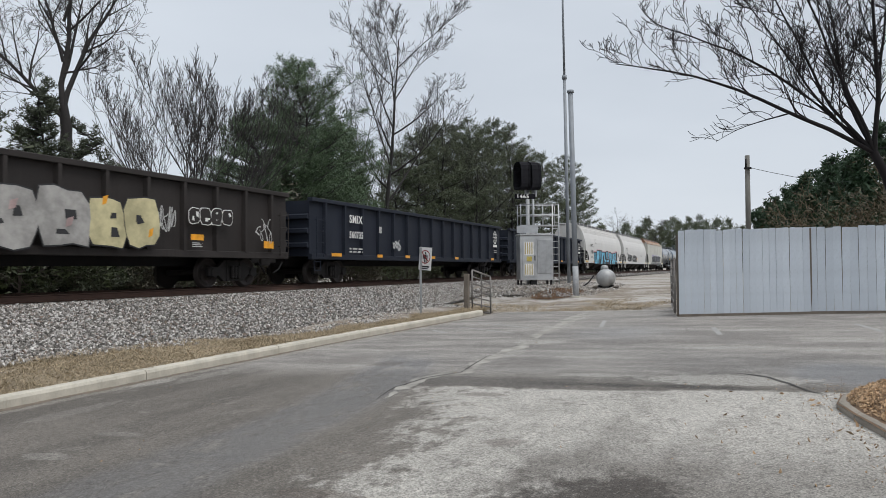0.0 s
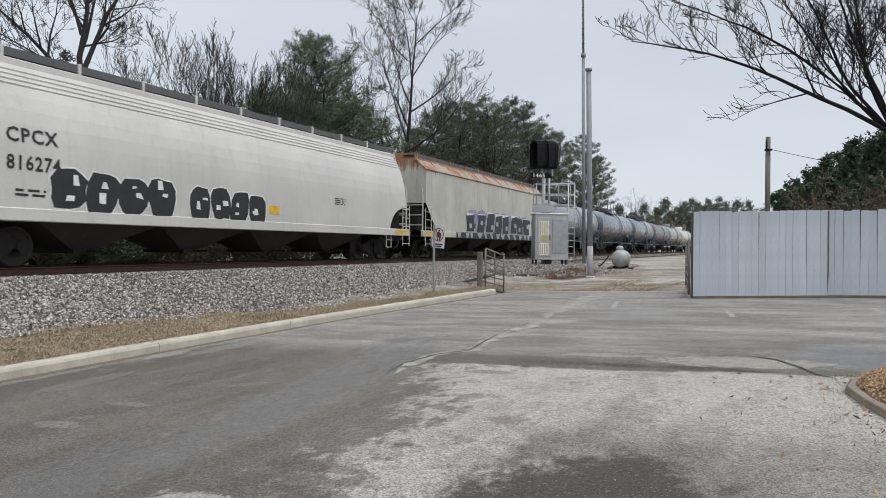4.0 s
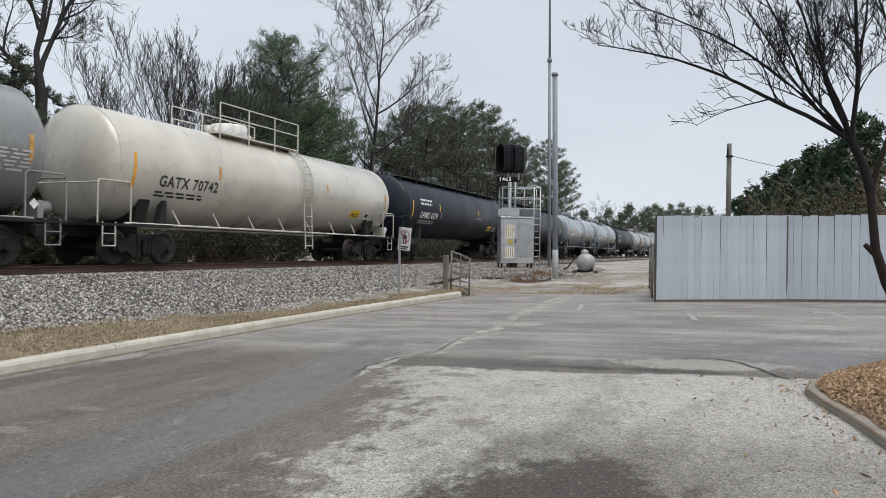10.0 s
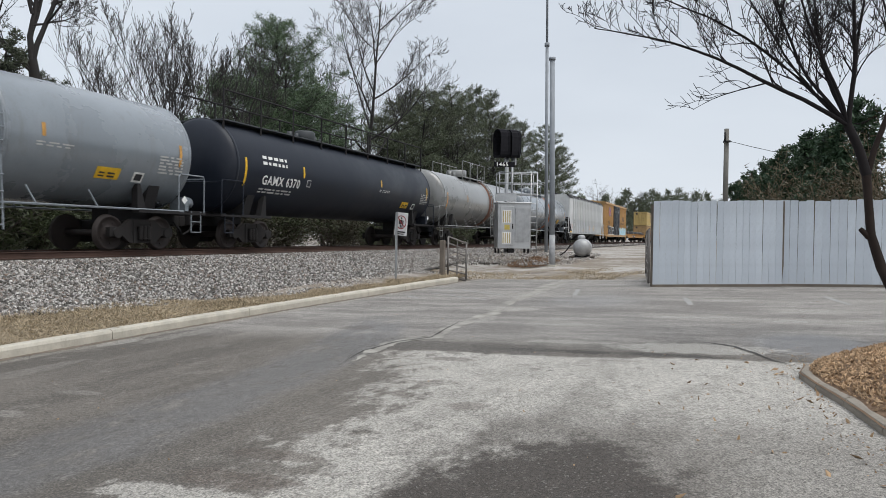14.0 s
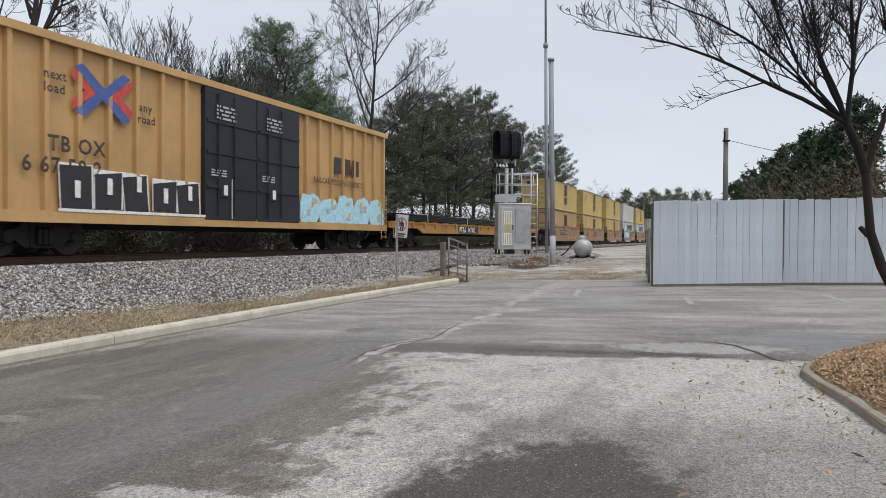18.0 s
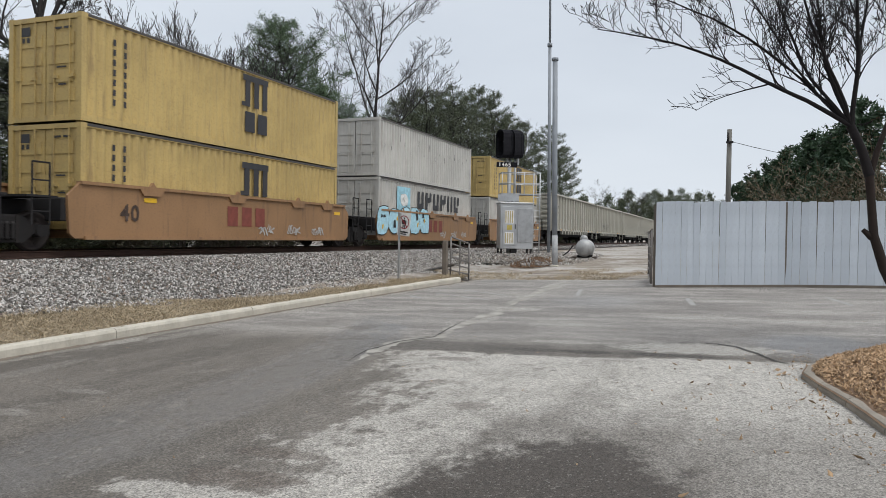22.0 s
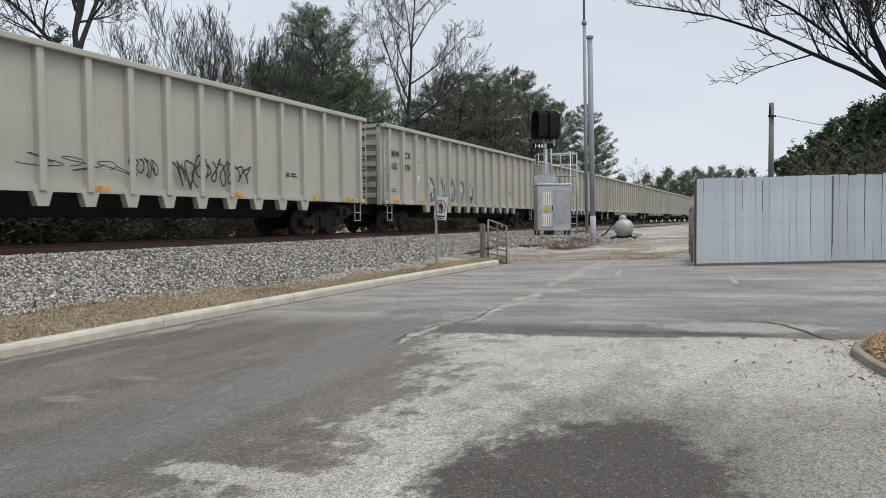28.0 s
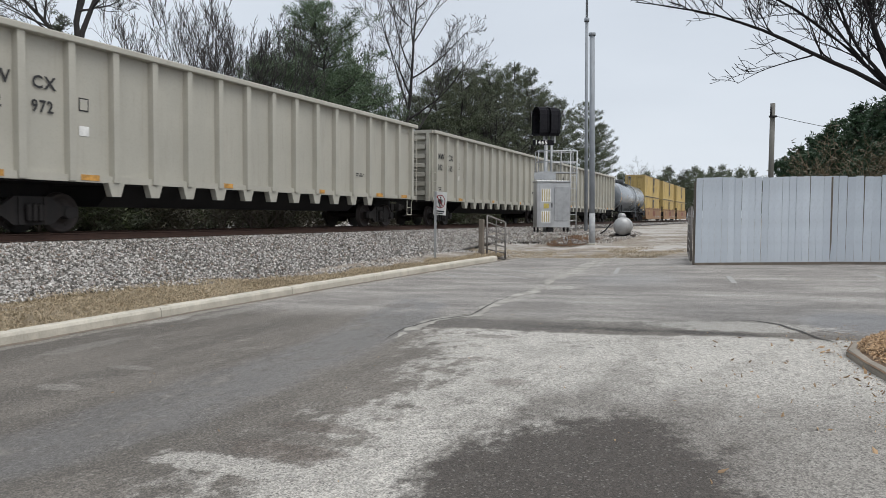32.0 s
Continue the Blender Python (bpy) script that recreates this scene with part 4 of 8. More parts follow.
spray(h, 3.1, 6.7, 1.1, 2.25, 0, 4, WHITE, BLACK, 15, bend=curved, fat=0.06)
spray(h, 7.2, 10.4, 1.1, 2.2, 0, 4, WHITE, BLACK, 16, bend=curved, fat=0.06)
mark(h, 10.6, 1.5, 0.5, 0.25, 0, YELLOW, "notice", curved)
lines_on(h, 2.3, 1.6, 0, BLACK, curved, 2, 0.7, 0.05, 3)
text_on(h, "CPCX", 0.42, 2.1, 2.62, 0, BLACK, curved)
text_on(h, "816274", 0.42, 2.1, 2.05, 0, BLACK, curved, 0.9)
lines_on(h, 14.3, 2.2, 0, BLACK, curved, 4, 0.7, 0.035, 9)
h = covered_hopper(110.1, 19.0, TANH, "cream covered hopper car, rust-stained along the roof, sprayed black and white", straight_side, 4.55, eave=(4.02, RUSTROOF))
SLATE = plain("spray_slate", (0.035, 0.042, 0.052), 0.6)
LILAC = plain("spray_lilac", (0.3, 0.26, 0.42), 0.6)
spray(h, 5.2, 15.0, 1.5, 2.5, 0, 8, LILAC, LILAC, 19, bend=straight_side, fat=0.02)
block_tag(h, 5.0, 15.8, 1.28, 2.45, 8, WHITE, SLATE, SLATE, 17, lambda z: straight_side(z) - 0.03, 0.1, 0.8, 0.45)
for k in range(8):
    a = 5.3 + k * 1.33
    mark(h, a + 0.25 * (k % 3), 1.5 + 0.2 * (k % 2), 0.34, 0.24, straight_side(1.5) - 0.06, DIMWHITE, "spray_paint")
mark(h, 3.6, 0.99, 12.8, 0.28, -1.625, SLATE, "spray_paint")
rz = random.Random(5)
for k in range(13):
    bm = B()
    x = 3.8 + k * 0.95 + rz.uniform(-0.2, 0.2)
    bm.faces.new([bm.verts.new((x + dx, -1.64, zz)) for dx, zz in ((0, 1.0), (0.2, 1.0), (rz.uniform(0.0, 0.5), 1.26), (rz.uniform(-0.4, -0.1), 1.26))])
    part("spray_paint", bm, DIMWHITE, h)
scrawl(h, 16.0, 1.75, 0.6, 0.6, straight_side(2), BROWN, 3, strokes=6, r0=0.02)

# -- tank cars --
TR, TZ = 1.5, 2.64


def shell(z):
    d = max(-TR, min(TR, z - TZ))
    return -math.sqrt(max(0.01, TR * TR - d * d))


def head_profile(a0, a1, r, depth=0.68, k=8):
    left = [(a0 + depth * (1 - math.cos(i / k * 1.5708)), max(0.02, r * math.sin(i / k * 1.5708))) for i in range(k + 1)]
    right = [(a1 - depth * (1 - math.cos(i / k * 1.5708)), max(0.02, r * math.sin(i / k * 1.5708))) for i in range(k, -1, -1)]
    return left + right


def tank_car(s0, L, mat, label, trim=None, rails="short", band=None, marks="", num="", letter=None, seed=1, strips=ORANGE):
    car = start_car("tank_car", s0, label)
    trim = trim or mat
    letter = letter or WHITE
    r = random.Random(seed)
    bm = B()
    lathe(bm, head_profile(0, L, TR, 0.45), "x", (0, 0, TZ), 48)
    part("tank_shell", bm, mat, car)
    xm = L * 0.56
    for x in (0.45, L - 0.45) + ((xm - 0.42, xm + 0.42) if rails == "short" else ()):
        bm = B()
        lathe(bm, [(x - 0.05, TR), (x - 0.04, TR + 0.008), (x + 0.04, TR + 0.008), (x + 0.05, TR)], "x", (0, 0, TZ), 48)
        part("weld_band", bm, mat, car)
    if band:
        bm = B()
        lathe(bm, [(xm - 0.35, TR), (xm - 0.34, TR + 0.006), (xm + 0.34, TR + 0.006), (xm + 0.35, TR)], "x", (0, 0, TZ), 48)
        part("rust_band", bm, band, car)
    # ladder bent round the shell
    if rails == "short":
        arc = [radians(a) for a in range(-30, 81, 10)]
        stile = None
        for x in (xm - 0.24, xm + 0.24):
            bm = B()
            rail_path(bm, [(x, -TR - 0.1, 0.5)] + [(x, -(TR + 0.1) * math.cos(a), TZ + (TR + 0.1) * math.sin(a)) for a in arc if a > -0.45], 0.024)
            stile = part("ladder_rail", bm, trim, car)
        rungs = [(-TR - 0.1, z) for z in (0.6, 0.95, 1.3, 1.65)] + [(-(TR + 0.1) * math.cos(a), TZ + (TR + 0.1) * math.sin(a)) for a in arc if a > -0.4]
        for y, z in rungs:
            bm = B()
            rod(bm, (xm - 0.24, y, z), (xm + 0.24, y, z), 0.018)
            part("rung", bm, trim, stile)
    # manway dome, valves and walkway on top
    topside = trim if mat in (LIGHTT, PALET, IVORYT) else FITTING
    top = TZ + TR
    bm = B()
    big = 0.62 if rails == "short" else 0.4
    lathe(bm, [(top - 0.12, big), (top + 0.36, big), (top + 0.42, big - 0.05), (top + 0.44, 0.05)], "z", (L * 0.4, 0, 0), 24)
    part("manway", bm, WHITE if mat is IVORYT else topside, car)
    if mat in (BLUET, RUSTT):
        bm = B()
        lathe(bm, [(top - 0.12, 0.55), (top + 0.28, 0.55), (top + 0.33, 0.5), (top + 0.35, 0.05)], "z", (L * 0.4 + 1.35, 0, 0), 24)
        part("manway", bm, topside, car)
    for dx in (-0.9, 0.85):
        for yy, hh, rr in ((0.1, 0.3, 0.11), (-0.2, 0.22, 0.07)):
            bm = B()
            rod(bm, (L * 0.4 + dx, yy, top - 0.05), (L * 0.4 + dx, yy, top + hh), rr, 10)
            part("top_valve", bm, topside, car)
    x0, x1 = (L * 0.3, L * 0.57) if rails == "short" else (0.4, L - 0.4)
    bm = B()
    box(bm, x0, x1, -0.95, -0.5, top - 0.1, top - 0.06)
    box(bm, x0, x1, 0.5, 0.95, top - 0.1, top - 0.06)
    part("top_walkway", bm, topside, car)
    if rails != "none":
        bm = B()
        k = max(3, int((x1 - x0) / (1.3 if mat is IVORYT else 1.9)))
        for y in (-0.95, 0.95):
            for z in (top + 0.45, top + 0.85):
                if z < top + 0.6 and (rails == "long" or mat is not IVORYT):
                    continue
                rod(bm, (x0, y, z), (x1, y, z), 0.028 if rails == "long" else 0.02)
            for i in range(k + 1):
                x = x0 + (x1 - x0) * i / k
                rod(bm, (x, y, top - 0.4), (x, y, top + 0.85), 0.032 if rails == "long" else 0.024)
        part("top_handrail", bm, UNDER if rails == "long" else trim, car)
    # running pipe with hangers, end platforms and rails
    for y in (-1.42, 1.42) if rails == "short" else ():
        bm = B()
        rod(bm, (0.6, y, 1.08), (L - 0.6, y, 1.08), 0.03)
        x = 2.6
        while x < L - 2:
            rod(bm, (x, y, 1.08), (x - 0.16, y * 0.9, 1.5), 0.022)
            x += 1.7
        part("running_pipe", bm, trim, car)
    for x, s in ((0, -1), (L, 1)):
        bm = B()
        a, c = sorted((x + s * 0.35, x - s * 2.2))
        box(bm, a, c, -0.3, 0.3, 0.72, 1.16)
        part("stub_sill", bm, UNDER, car, bevel=0.02)
        bm = B()
        a, c = sorted((x + s * 0.3, x - s * 0.85))
        box(bm, a, c, -1.45, 1.45, 1.0, 1.06)
        a, c = sorted((x - s * 0.8, x - s * 2.3))
        box(bm, a, c, -1.45, -1.25, 1.0, 1.08)
        prism(bm, [(x - s * 1.9, 1.08), (x - s * 2.2, 1.08), (x - s * 2.2, 1.75), (x - s * 2.1, 1.75)], "y", -1.3, -1.1)
        part("end_platform", bm, UNDER, car)
        bm = B()
        for y in (-1.42, 1.42):
            rail_path(bm, [(x + s * 0.25, y, 1.06), (x + s * 0.25, y, 2.05), (x + s * 0.2, y, 2.12), (x - s * 0.75, y, 2.12), (x - s * 0.8, y, 2.05), (x - s * 0.8, y, 1.06)], 0.022)
        rod(bm, (x + s * 0.25, -1.42, 2.05), (x + s * 0.25, 1.42, 2.05), 0.022)
        part("end_handrail", bm, trim, car)
        bm = B()
        prism(bm, [(-1.0, 1.1), (1.0, 1.1), (1.25, 1.9), (-1.25, 1.9)], "x", x - s * 1.5 - 0.2, x - s * 1.5 + 0.2)
        part("saddle", bm, UNDER, car)
        coupler(car, x + s * 0.2, s)
        hose(car, x + s * 0.2, s)
        stirrup(car, x - s * 0.1, -1.43, trim)
        truck(car, x - s * 1.75)
    bm = B()
    rod(bm, (L - 0.3, -1.0, 1.35), (L + 0.1, -1.0, 1.35), 0.16, 12)
    box(bm, L - 0.35, L - 0.2, -1.25, -0.7, 1.1, 1.5)
    part("brake_gear", bm, trim, car)
    # stencils, reflector strips, notices
    if marks:
        text_on(car, marks + " " + num, 0.36 if marks == "UTLX" else 0.42, 1.75, 2.12, 0, letter, shell, 0.95)
        if marks == "GAMX":
            lines_on(car, 1.75, 2.95, 0, letter, shell, 2, 1.4, 0.1, seed + 7)
    if num:
        lines_on(car, 1.7, 1.94, 0, DIMWHITE if letter is WHITE else letter, shell, 2, 1.9, 0.05, seed)
    dim = DULLORANGE if strips is ORANGE else strips
    for x, hh, mt in ((0.8, 0.9, strips), (4.1, 0.4, dim), (xm + 1.3, 0.3, dim), (L - 0.85, 0.6, dim)):
        mark(car, x + r.uniform(-0.1, 0.1), 2.9 - hh, 0.1, hh, 0, mt, "reflector", shell)
    nx, nz = (xm + 1.5, 2.42) if marks == "UTLX" else (L - 3.6, 1.8)
    mark(car, nx, nz, 0.75, 0.28, 0, YELLOW, "notice", shell)
    lines_on(car, nx + 0.1, nz + 0.12, 0, BLACK, lambda z: shell(z) - 0.006, 2, 0.55, 0.04, seed)
    mark(car, L - 2.4, 1.78, 0.36, 0.26, 0, WHITE, "notice", shell)
    mark(car, L - 2.34, 1.83, 0.24, 0.16, -0.006, BLACK, "notice_print", lambda z: shell(z) - 0.005)
    lines_on(car, L - 1.6, 2.5, 0, DIMWHITE, shell, 6, 0.9, 0.045, seed + 3)
    lines_on(car, xm + 1.1, 2.45, 0, DIMWHITE, shell, 2, 1.0, 0.035, seed + 5)
    mark(car, 4.45, 2.2, 0.26, 0.26, 0, DIMWHITE, "stencil_box", shell)
    mark(car, 4.48, 2.23, 0.2, 0.2, -0.006, mat, "stencil_field", lambda z: shell(z) - 0.005)
    bm = B()
    q = [(L - 0.62, 1.28), (L - 0.5, 1.4), (L - 0.62, 1.52), (L - 0.74, 1.4)]
    bm.faces.new([bm.verts.new((x, -1.47, z)) for x, z in q])
    part("diamond_placard", bm, WHITE, car)
    return car


FITTING = paint("dark_grey_fitting", (0.045, 0.05, 0.055), (0.02, 0.02, 0.02), 0.5, 0.6, scale=2)
GREYT = paint("grey_tank_paint", (0.142, 0.16, 0.178), (0.06, 0.055, 0.05), 0.6, 0.3, scale=0.5, streak=0.45, relief=0.05)
BLUET = paint("blue_grey_tank_paint", (0.07, 0.1, 0.132), (0.04, 0.035, 0.03), 0.6, 0.3, scale=0.5, streak=0.4, relief=0.05)
RUSTT = paint("rusting_blue_grey_tank_paint", (0.085, 0.1, 0.116), (0.14, 0.06, 0.04), 0.8, 0.55, scale=0.35, streak=0.6, rust=(0.17, 0.065, 0.04), rust_at=0.62, relief=0.08, top_rust=5.1)
PALET = paint("pale_grey_tank_paint", (0.21, 0.215, 0.21), (0.12, 0.08, 0.06), 0.7, 0.3, scale=0.6, streak=0.5, relief=0.05)
IVORYT = paint("ivory_tank_paint", (0.53, 0.5, 0.43), (0.22, 0.19, 0.15), 0.5, 0.3, scale=0.6, streak=0.35, relief=0.05)
BLACKT = paint("black_tank_paint", (0.013, 0.017, 0.027), (0.028, 0.029, 0.033), 0.45, 0.45, scale=0.6, streak=0.4, relief=0.05)
LIGHTT = paint("light_grey_tank_paint", (0.188, 0.214, 0.238), (0.1, 0.085, 0.07), 0.6, 0.3, scale=0.5, streak=0.5, relief=0.05)
BANDR = paint("rust_brown_band", (0.17, 0.075, 0.045), (0.08, 0.05, 0.04), 0.8, 0.8, scale=2)
BANDO = paint("orange_rust_band", (0.34, 0.12, 0.06), (0.2, 0.14, 0.1), 0.8, 0.8, scale=2)
for coated in (GREYT, BLUET, RUSTT, PALET, IVORYT, LIGHTT):
    gloss = coated.node_tree.nodes["Principled BSDF"]
    gloss.inputs["Coat Weight"].default_value, gloss.inputs["Coat Roughness"].default_value = 0.85, 0.24
TANKS = [
    (130.0, 146.0, GREYT, "short", None, "CELX", "98302", "grey tank car with orange reflector strips"),
    (147.5, 163.9, BLUET, "short", None, "UTLX", "647483", "blue-grey tank car with yellow strips"),
    (165.2, 180.0, BLUET, "short", None, "UTLX", "647480", "blue-grey tank car with a yellow notice"),
    (181.2, 195.8, RUSTT, "short", None, "UTLX", "647281", "blue-grey tank car overlaid with red rust"),
    (197.3, 213.6, PALET, "short", BANDR, "CELX", "98253", "pale grey tank car with a brown stained belt"),
    (215.0, 231.1, IVORYT, "short", None, "GATX", "70742", "ivory tank car with a railed top platform"),
    (232.6, 248.8, BLACKT, "long", None, "GAMX", "6379", "black tank car with a long top handrail"),
    (250.3, 267.0, BLACKT, "long", None, "GAMX", "6372", "black tank car with a long top handrail"),
    (268.3, 283.4, LIGHTT, "short", None, "CELX", "98321", "light grey tank car with orange strips"),
    (284.6, 299.3, LIGHTT, "short", None, "CELX", "98310", "light grey tank car with a yellow notice"),
    (300.6, 317.1, BLACKT, "long", None, "GAMX", "6370", "black tank car with a long top handrail"),
    (318.4, 333.7, PALET, "short", BANDR, "", "", "pale grey tank car with a rusty belt"),
    (335.0, 350.4, LIGHTT, "short", BANDO, "", "", "light blue-grey tank car with an orange rust belt"),
    (720.6, 736.0, GREYT, "short", None, "", "", "grey tank car near the tail of the train"),
]
for i, (a, c, mt, rl, bd, mk, nm, lb) in enumerate(TANKS):
    tk = tank_car(a + 0.65, c - a, mt, lb, rails=rl, band=bd, marks=mk, num=nm, seed=30 + i,
                  letter=DULLORANGE if mk == "UTLX" else BLACK if mt is IVORYT else WHITE,
                  strips=YELLOW if mt in (BLUET, RUSTT, BLACKT) else ORANGE)
    if nm == "98253":
        spray(tk, 6.55, 8.05, 1.25, 2.15, 0, 2, BLACK, GREEN, 40, bend=shell, fat=0.07)

# -- ribbed covered hopper --
RIBW = paint("dusty_white_hopper_paint", (0.6, 0.61, 0.61), (0.3, 0.27, 0.23), 0.5, 0.6, scale=0.7, streak=0.5)
GREYP = paint("pale_blue_grey_patch", (0.5, 0.52, 0.56), (0.34, 0.33, 0.33), 0.4, 0.6, scale=0.8)
CREAMP = paint("yellowed_white_patch", (0.55, 0.51, 0.42), (0.4, 0.36, 0.28), 0.5, 0.6, scale=0.8)
h = covered_hopper(351.9, 20.2, RIBW, "dusty white covered hopper car with upright side posts", ribbed_side, 4.68, 19, 4, UNDER, (4.4, UNDER))
text_on(h, "OC PX", 0.36, 2.15, 2.0, -1.55, BLACK)
text_on(h, "70 552", 0.36, 2.15, 1.5, -1.55, BLACK)
for k in range(13):
    mark(h, 3.77 + k * 0.911, 1.06, 0.83, 1.3 - 0.02 * k, -1.54, GREYP, "repainted_patch")
for k in (3, 10):
    mark(h, 1.97 + k * 0.911, 1.3, 0.76, 2.95, -1.538, CREAMP, "repainted_patch")
mark(h, 12.1, 1.32, 0.62, 0.35, -1.556, YELLOW, "notice")
mark(h, 6.9, 1.22, 0.62, 0.2, -1.556, YELLOW, "notice")
mark(h, 8.0, 1.7, 0.26, 0.3, -1.552, BLACK, "stencil_box")
mark(h, 8.03, 1.73, 0.2, 0.24, -1.557, GREYP, "stencil_field")
for k in range(4):
    lines_on(h, 4.45 + k * 0.91, 1.62, -1.556, BLACK, None, 2, 0.5, 0.035, k)
for x in (1.4, 7.66, 9.45, 10.9, 13.6, 15.6, 17.6):
    mark(h, x, 1.3, 0.14, 0.6, -1.566, ORANGE if x < 12 else YELLOW, "reflector")

# -- double-door boxcar --
def boxcar(s0, L):
    W, low, top = 1.6, 0.82, 5.05
    car = start_car("boxcar", s0, "yellow-tan boxcar with black double doors and spray paint")
    tan = paint("tan_boxcar_paint", (0.47, 0.285, 0.115), (0.22, 0.13, 0.07), 0.6, 0.55, scale=0.6, streak=0.4)
    blk = paint("black_door_paint", (0.016, 0.018, 0.024), (0.05, 0.05, 0.05), 0.4, 0.5, scale=0.8)
    bm = B()
    box(bm, 0.1, L - 0.1, -W + 0.1, W - 0.1, low, top - 0.06)
    part("body_sheet", bm, tan, car)
    bm = B()
    prism(bm, [(-W - 0.02, top - 0.1), (W + 0.02, top - 0.1), (W + 0.02, top), (0, top + 0.16), (-W - 0.02, top)], "x", 0, L)
    part("roof", bm, tan, car)
    for y in (-W, W):
        bm = B()
        box(bm, 0, L, y - 0.04, y + 0.04, low - 0.04, low + 0.22)
        part("side_sill", bm, tan, car)
        bm = B()
        box(bm, 0, L, y - 0.06, y + 0.06, top - 0.2, top - 0.02)
        part("side_plate", bm, tan, car)
    bm = B()
    prism(bm, [(-0.08, 0), (-0.06, -0.12), (0.06, -0.12), (0.08, 0)], "z", low + 0.2, top - 0.2)
    rib = finish(bm)
    d0, d1 = 7.25, 12.2
    for i in range(22):
        x = 0.25 + (L - 0.5) * i / 21
        if d0 - 0.1 < x < d1 + 0.1:
            continue
        for y, t in ((-W + 0.1, 0), (W - 0.1, 180)):
            part("side_rib", rib, tan, car, at=pose(x, y, 0, 0, 0, t))
    for a, c in ((d0, (d0 + d1) / 2 - 0.02), ((d0 + d1) / 2 + 0.02, d1)):
        bm = B()
        box(bm, a, c, -W - 0.06, -W + 0.12, low + 0.16, top - 0.22)
        dr = part("door", bm, blk, car, "black plug door", bevel=0.02)
        bm = B()
        for z in (low + 1.1, low + 2.1, low + 3.0):
            box(bm, a + 0.06, c - 0.06, -W - 0.1, -W - 0.06, z, z + 0.08)
        part("door_rib", bm, blk, dr)
        bm = B()
        for x in (a + 0.55, a + 1.3):
            rod(bm, (x, -W - 0.1, low + 0.3), (x, -W - 0.1, top - 0.35), 0.025)
        box(bm, a + 0.6, a + 0.95, -W - 0.12, -W - 0.06, low + 0.85, low + 1.1)
        part("door_lock", bm, blk, dr)
        lines_on(dr, a + 0.45, top - 0.75, -W - 0.1, DIMWHITE, None, 4, 0.9, 0.06, 3)
        lines_on(dr, a + 0.2, low + 1.6, -W - 0.1, DIMWHITE, None, 3, 0.7, 0.04, 4)
        mark(dr, a + 0.75, low + 0.9, 0.18, 0.3, -W - 0.12, WHITE, "notice")
    for x, s in ((0.1, -1), (L - 0.1, 1)):
        for k in range(9):
            bm = B()
            z = low + 0.3 + k * 0.38
            prism(bm, [(0, z), (s * 0.1, z + 0.08), (s * 0.1, z + 0.16), (0, z + 0.24)], "y", -W + 0.25, W - 0.25)
            for v in bm.verts:
                v.co.x += x
            part("end_rib", bm, tan, car)
        coupler(car, x, s)
        hose(car, x, s)
        ladder(car, x - s * 0.55, x - s * 0.1, -W, low - 0.4, low + 1.5, tan, 0.4)
        truck(car, x - s * 2.3)
    bm = B()
    box(bm, 0.3, L - 0.3, -0.3, 0.3, 0.65, low)
    part("centre_sill", bm, UNDER, car)
    dk = plain("dark_brown_stencil", (0.05, 0.035, 0.03), 0.7)
    rd = plain("faded_red", (0.5, 0.06, 0.05), 0.6)
    bl = plain("faded_blue", (0.06, 0.1, 0.3), 0.6)
    # crossed-band emblem
    cx, cz = 3.62, 3.9
    for sx in (-1, 1):
        for mt, off in ((bl, 0.0), (rd, 0.0)):
            bm = B()
            if mt is bl:
                q = [(cx + sx * 0.85, cz + sx * 0.52), (cx + sx * 0.6, cz + sx * 0.62), (cx, cz + 0.12 * sx), (cx, cz - 0.18 * sx)]
                q2 = [(cx - sx * 0.85, cz + sx * 0.52), (cx - sx * 0.6, cz + sx * 0.62), (cx, cz + 0.15 * sx), (cx, cz - 0.18 * sx)]
                for qq in (q, q2):
                    bm.faces.new([bm.verts.new((px, -W - 0.02 - 0.004 * (sx > 0), pz)) for px, pz in qq])
            else:
                q = [(cx + sx * 0.9, cz + 0.5), (cx + sx * 0.2, cz), (cx + sx * 0.9, cz - 0.5), (cx + sx * 0.9, cz - 0.25), (cx + sx * 0.55, cz), (cx + sx * 0.9, cz + 0.25)]
                bm.faces.new([bm.verts.new((px, -W - 0.014, pz)) for px, pz in q])
            part("emblem_band", bm, mt, car)
    for word, x, z in (("next", 1.95, 4.0), ("load", 1.95, 3.7), ("any", 4.75, 3.7), ("road", 4.7, 3.4)):
        text_on(car, word, 0.3, x, z, -W - 0.012, dk)
    text_on(car, "TB OX", 0.5, 2.05, 2.4, -W - 0.012, dk)
    text_on(car, "6 67 58 2", 0.5, 1.4, 1.9, -W - 0.012, dk)
    for k in range(3):
        mark(car, 14.7 + k * 0.72, 2.95, 0.56, 0.62, -W - 0.006, dk, "emblem_block")
    text_on(car, "RAILCAR POOLING EXPERTS", 0.3, 13.2, 2.5, -W - 0.012, dk, thin=0.9)
    block_tag(car, 2.4, d0 - 0.1, low + 0.25, low + 1.35, 5, WHITE, BLACK, BLACK, 51, lambda z: -W - 0.01, 0.1, 0.92, 0.1)
    for k in range(5):
        mark(car, 2.75 + k * 0.95, low + 0.55 + 0.12 * (k % 3), 0.16, 0.4, -W - 0.045, WHITE, "spray_paint")
    mark(car, 2.3, low + 0.22, 5.0, 0.07, -W - 0.05, WHITE, "spray_paint")
    mark(car, d0 + 1.1, low + 0.2, 0.05, 1.2, -W - 0.13, DIMWHITE, "spray_paint")
    spray(car, d1 + 0.1, L - 0.4, low - 0.1, low + 1.3, -W - 0.02, 5, DIMWHITE, PALEBLUE, 52, fat=0.05, accent=YELLOW)
    return car


boxcar(373.5, 19.3)

